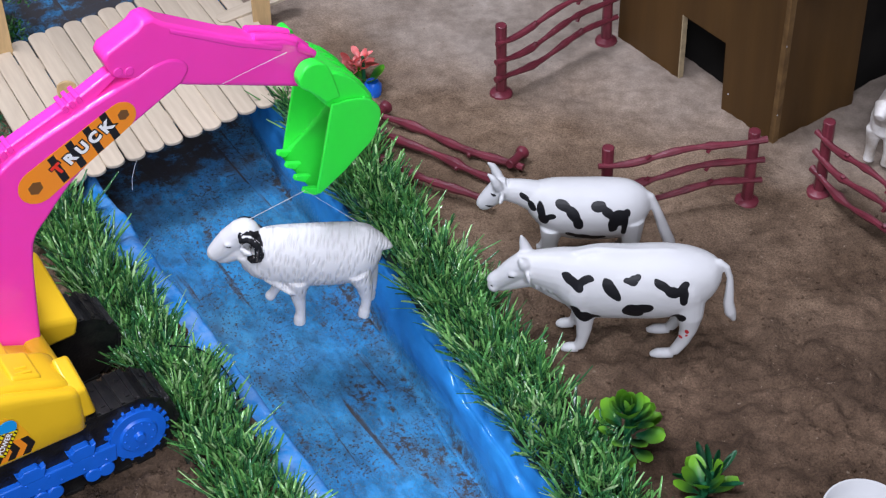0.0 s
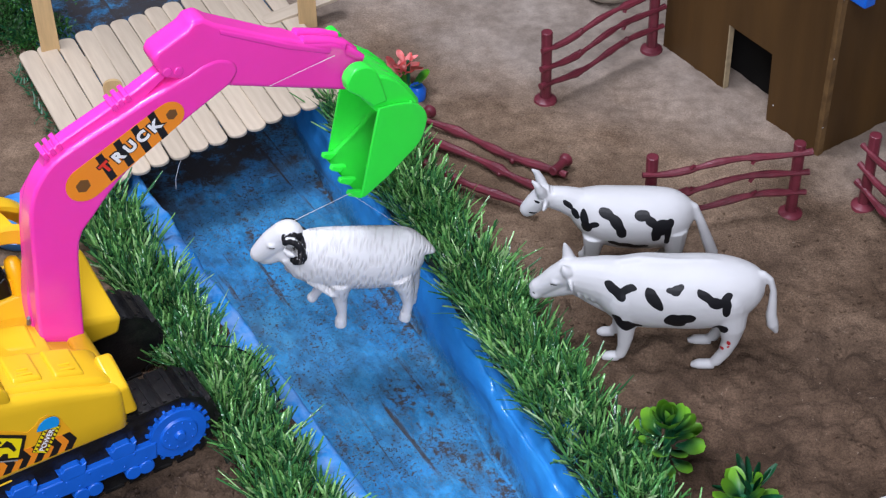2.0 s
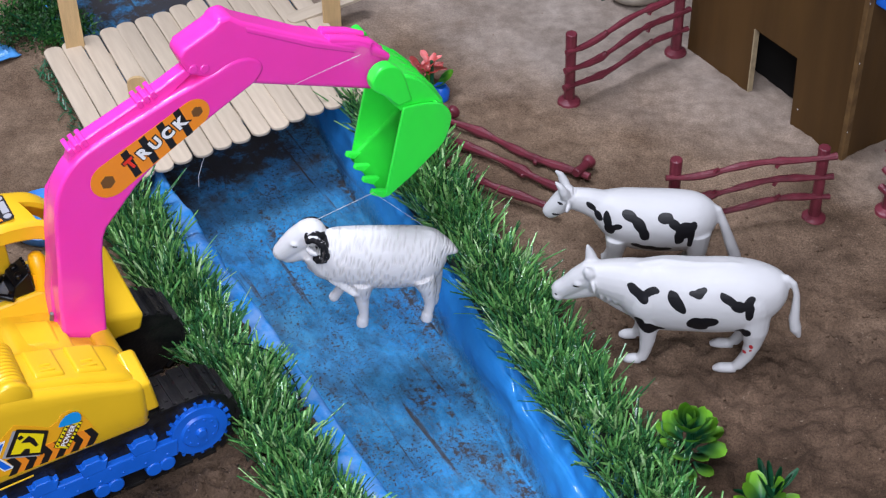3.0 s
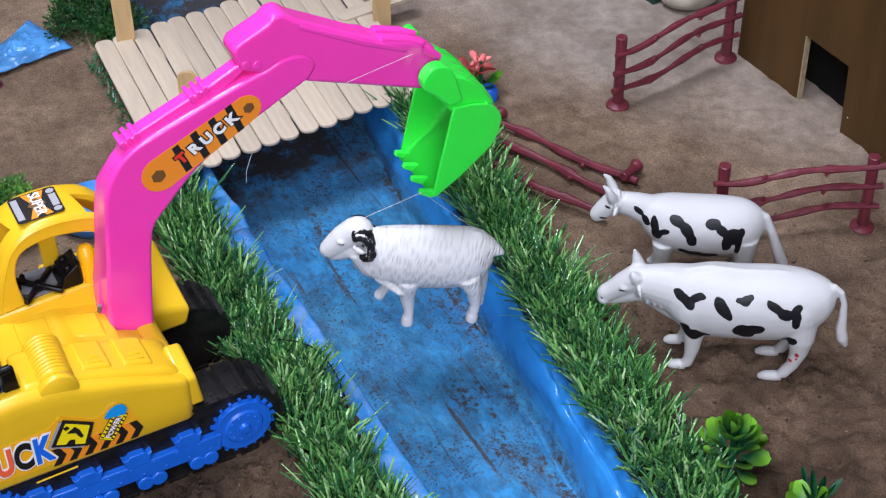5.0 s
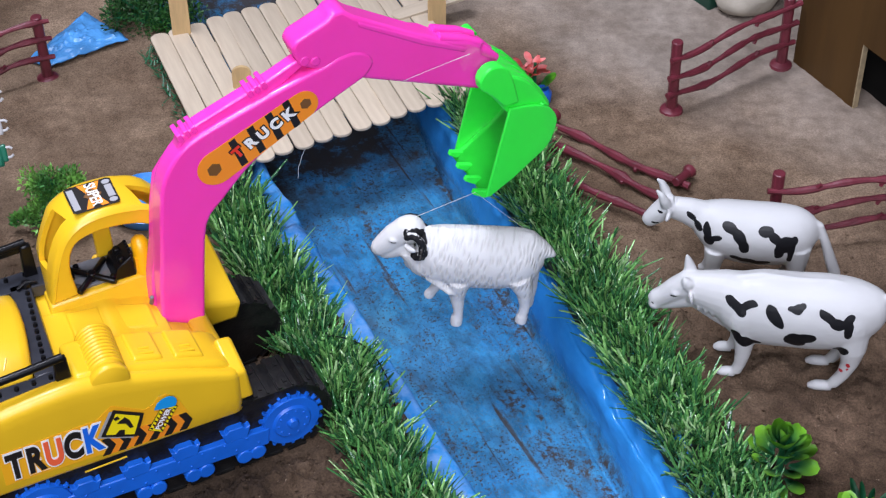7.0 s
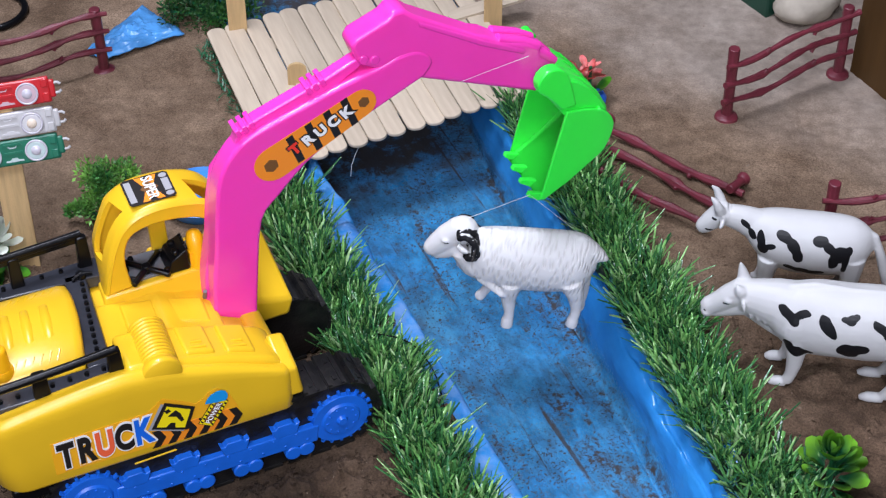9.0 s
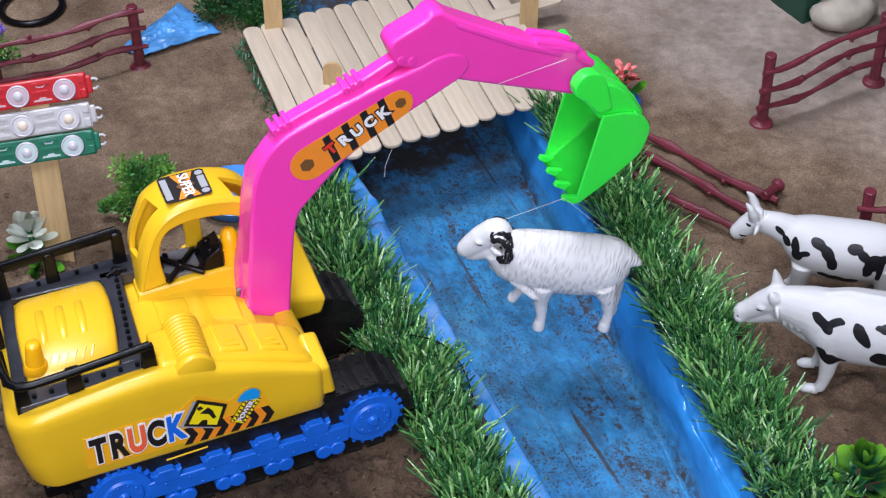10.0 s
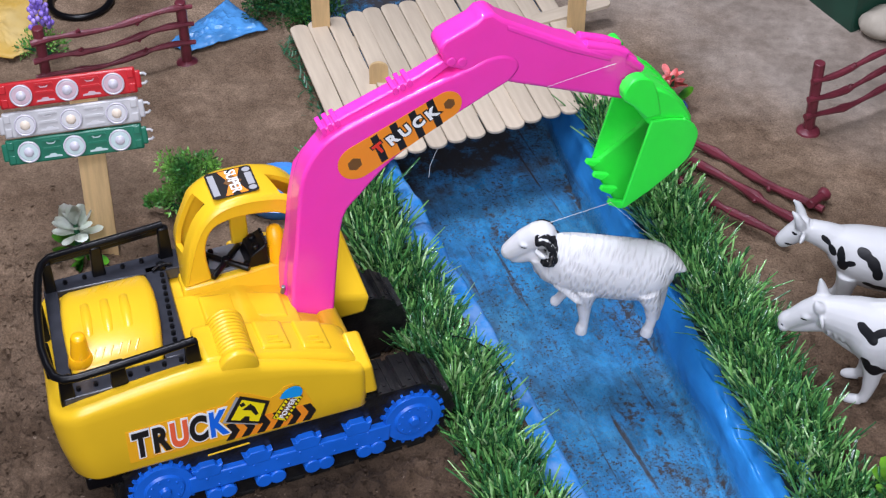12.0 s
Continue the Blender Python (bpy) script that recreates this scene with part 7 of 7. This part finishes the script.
SHEET_BLUE = mat("shiny_blue_sheet", (0.085, 0.31, 0.68), 0.27, noise_scale=60, amount=0.4, bump=1.0, bump_scale=160)
crumpled_sheet("blue_sheet", pose(0, 0, 0.001), [(-352, 828), (-336, 824), (-296, 857), (-330, 884)], "crumpled shiny blue plastic sheet on soil", SHEET_BLUE, 3, 4)
crumpled_sheet("yellow_sheet", pose(0, 0, 0.001), [(-520, 800), (-440, 797), (-431, 806), (-450, 880), (-520, 900)], "cream and yellow sheet lying on soil", YELLOW_SHEET, 6, 4)


def blue_dish():
    bm = bmesh.new()
    prof = [(14, 0), (19, 0.5), (21.5, 5), (22.2, 8), (21.4, 8.4), (20, 6.4), (12, 5.6), (3, 5.8)]
    seg = 36
    rings = [[bm.verts.new(V(r * math.cos(2 * math.pi * k / seg), r * math.sin(2 * math.pi * k / seg), z)) for k in range(seg)] for r, z in prof]
    for a, b in zip(rings, rings[1:]):
        for k in range(seg):
            bm.faces.new((a[k], a[(k + 1) % seg], b[(k + 1) % seg], b[k]))
    bm.faces.new(rings[0][::-1])
    bm.faces.new(rings[-1])
    ob = part("blue_dish", bm, mat("pale_blue_plastic", (0.05, 0.27, 0.72), 0.35, noise_scale=60, amount=0.25, bump=0.2, bump_scale=90))
    ob.matrix_basis = pose(-0.2480, 0.7000, 0)
    tagged(ob, "small round blue plastic dish lying on soil", "dish")


blue_dish()


def black_ring():
    bm = bmesh.new()
    tube(bm, [(-421 + 19 * math.cos(a), 866 + 20 * math.sin(a), 2.4) for a in [2 * math.pi * k / 40 for k in range(40)]], 2.2, 10, closed=True)
    ob = part("black_hoop", bm, BLACK)
    tagged(ob, "black rubber hoop lying on soil", "hoop")


black_ring()


def bowl():
    bm = bmesh.new()
    prof = [(0, 1), (9, 1), (10, 0), (13, 4), (16.5, 12), (18.2, 20), (18.6, 21), (17.8, 21), (17.2, 20), (15.4, 12.5), (12, 6), (0, 3)]
    seg = 40
    rings = [[bm.verts.new(V(r * math.cos(2 * math.pi * k / seg), r * math.sin(2 * math.pi * k / seg), z)) for k in range(seg)] for r, z in prof if r > 0]
    for a, b in zip(rings, rings[1:]):
        for k in range(seg):
            bm.faces.new((a[k], a[(k + 1) % seg], b[(k + 1) % seg], b[k]))
    bm.faces.new(rings[0][::-1])
    bm.faces.new(rings[-1])
    ob = part("small_bowl", bm, CERAMIC)
    ob.matrix_basis = pose(0.1800, 0.4765, 0)
    tagged(ob, "small white round bowl standing on soil", "bowl")


bowl()


def far_clutter():
    bm = bmesh.new()
    slab(bm, [(34, 957), (61, 922), (120, 980), (90, 1010)], -2, 60)
    tagged(part("green_box", bm, DARK_GREEN, bevel=1.5), "dark green box standing on dusty soil", "box")
    bm = bmesh.new()
    ball(bm, (0, 0, 8), (22, 14, 12), 20)
    for v in bm.verts:
        v.co *= 1 + 0.18 * noise.noise(v.co * 90)
    ob = part("pale_stone", bm, CREAM_STONE, smooth=60)
    ob.matrix_basis = pose(0.0860, 0.9270, 0.001, 0, 0, 25)
    tagged(ob, "pale cream stone beside a green box", "stone")


far_clutter()


def strand(name, pts, r, material, label):
    cu = bmesh.new()
    tube(cu, pts, r, 6)
    return tagged(part(name, cu, material), label, "thread")


strand("nylon_thread", [(-93, 628, 66.0), (-63, 612, 96.5)], 0.14, THREAD, "thin clear thread from bucket to toy ram")
strand("nylon_thread", [(-63, 612, 96.5), (-33, 626, 58)], 0.07, THREAD, "thin clear thread from bucket to the ram's back")
strand("nylon_thread", [(-168.5, 752, 9), (-171, 750, 3), (-173.5, 749, -5), (-174, 748, -12)], 0.18, THREAD, "loose clear thread hanging under the bridge")
strand("nylon_thread", [(-94.2, 605.4, 162.6), (-80, 614.2, 164.8), (-66.6, 622.5, 166.6)], 0.1, THREAD, "thin clear thread along the pink arm")
strand("black_wire", [(-136, 593, 16), (-130, 590, 19.5), (-123, 588, 20.5), (-116, 585, 20.5), (-110, 580.5, 19.5), (-105, 574.5, 17.5), (-101, 568, 15.5), (-98, 561, 12.5), (-95, 553, 9), (-93, 547, 6), (-92, 543, 4)], 0.38, BLACK, "thin black wire lying across the turf")
strand("black_wire", [(-98.5, 631.2, 64.0), (-97.0, 631.3, 64.6), (-95.4, 631.4, 64.9), (-93.0, 631.3, 64.5), (-91.0, 631.2, 63.2)], 0.45, BLACK, "thin black wire knotted round the ram's head")
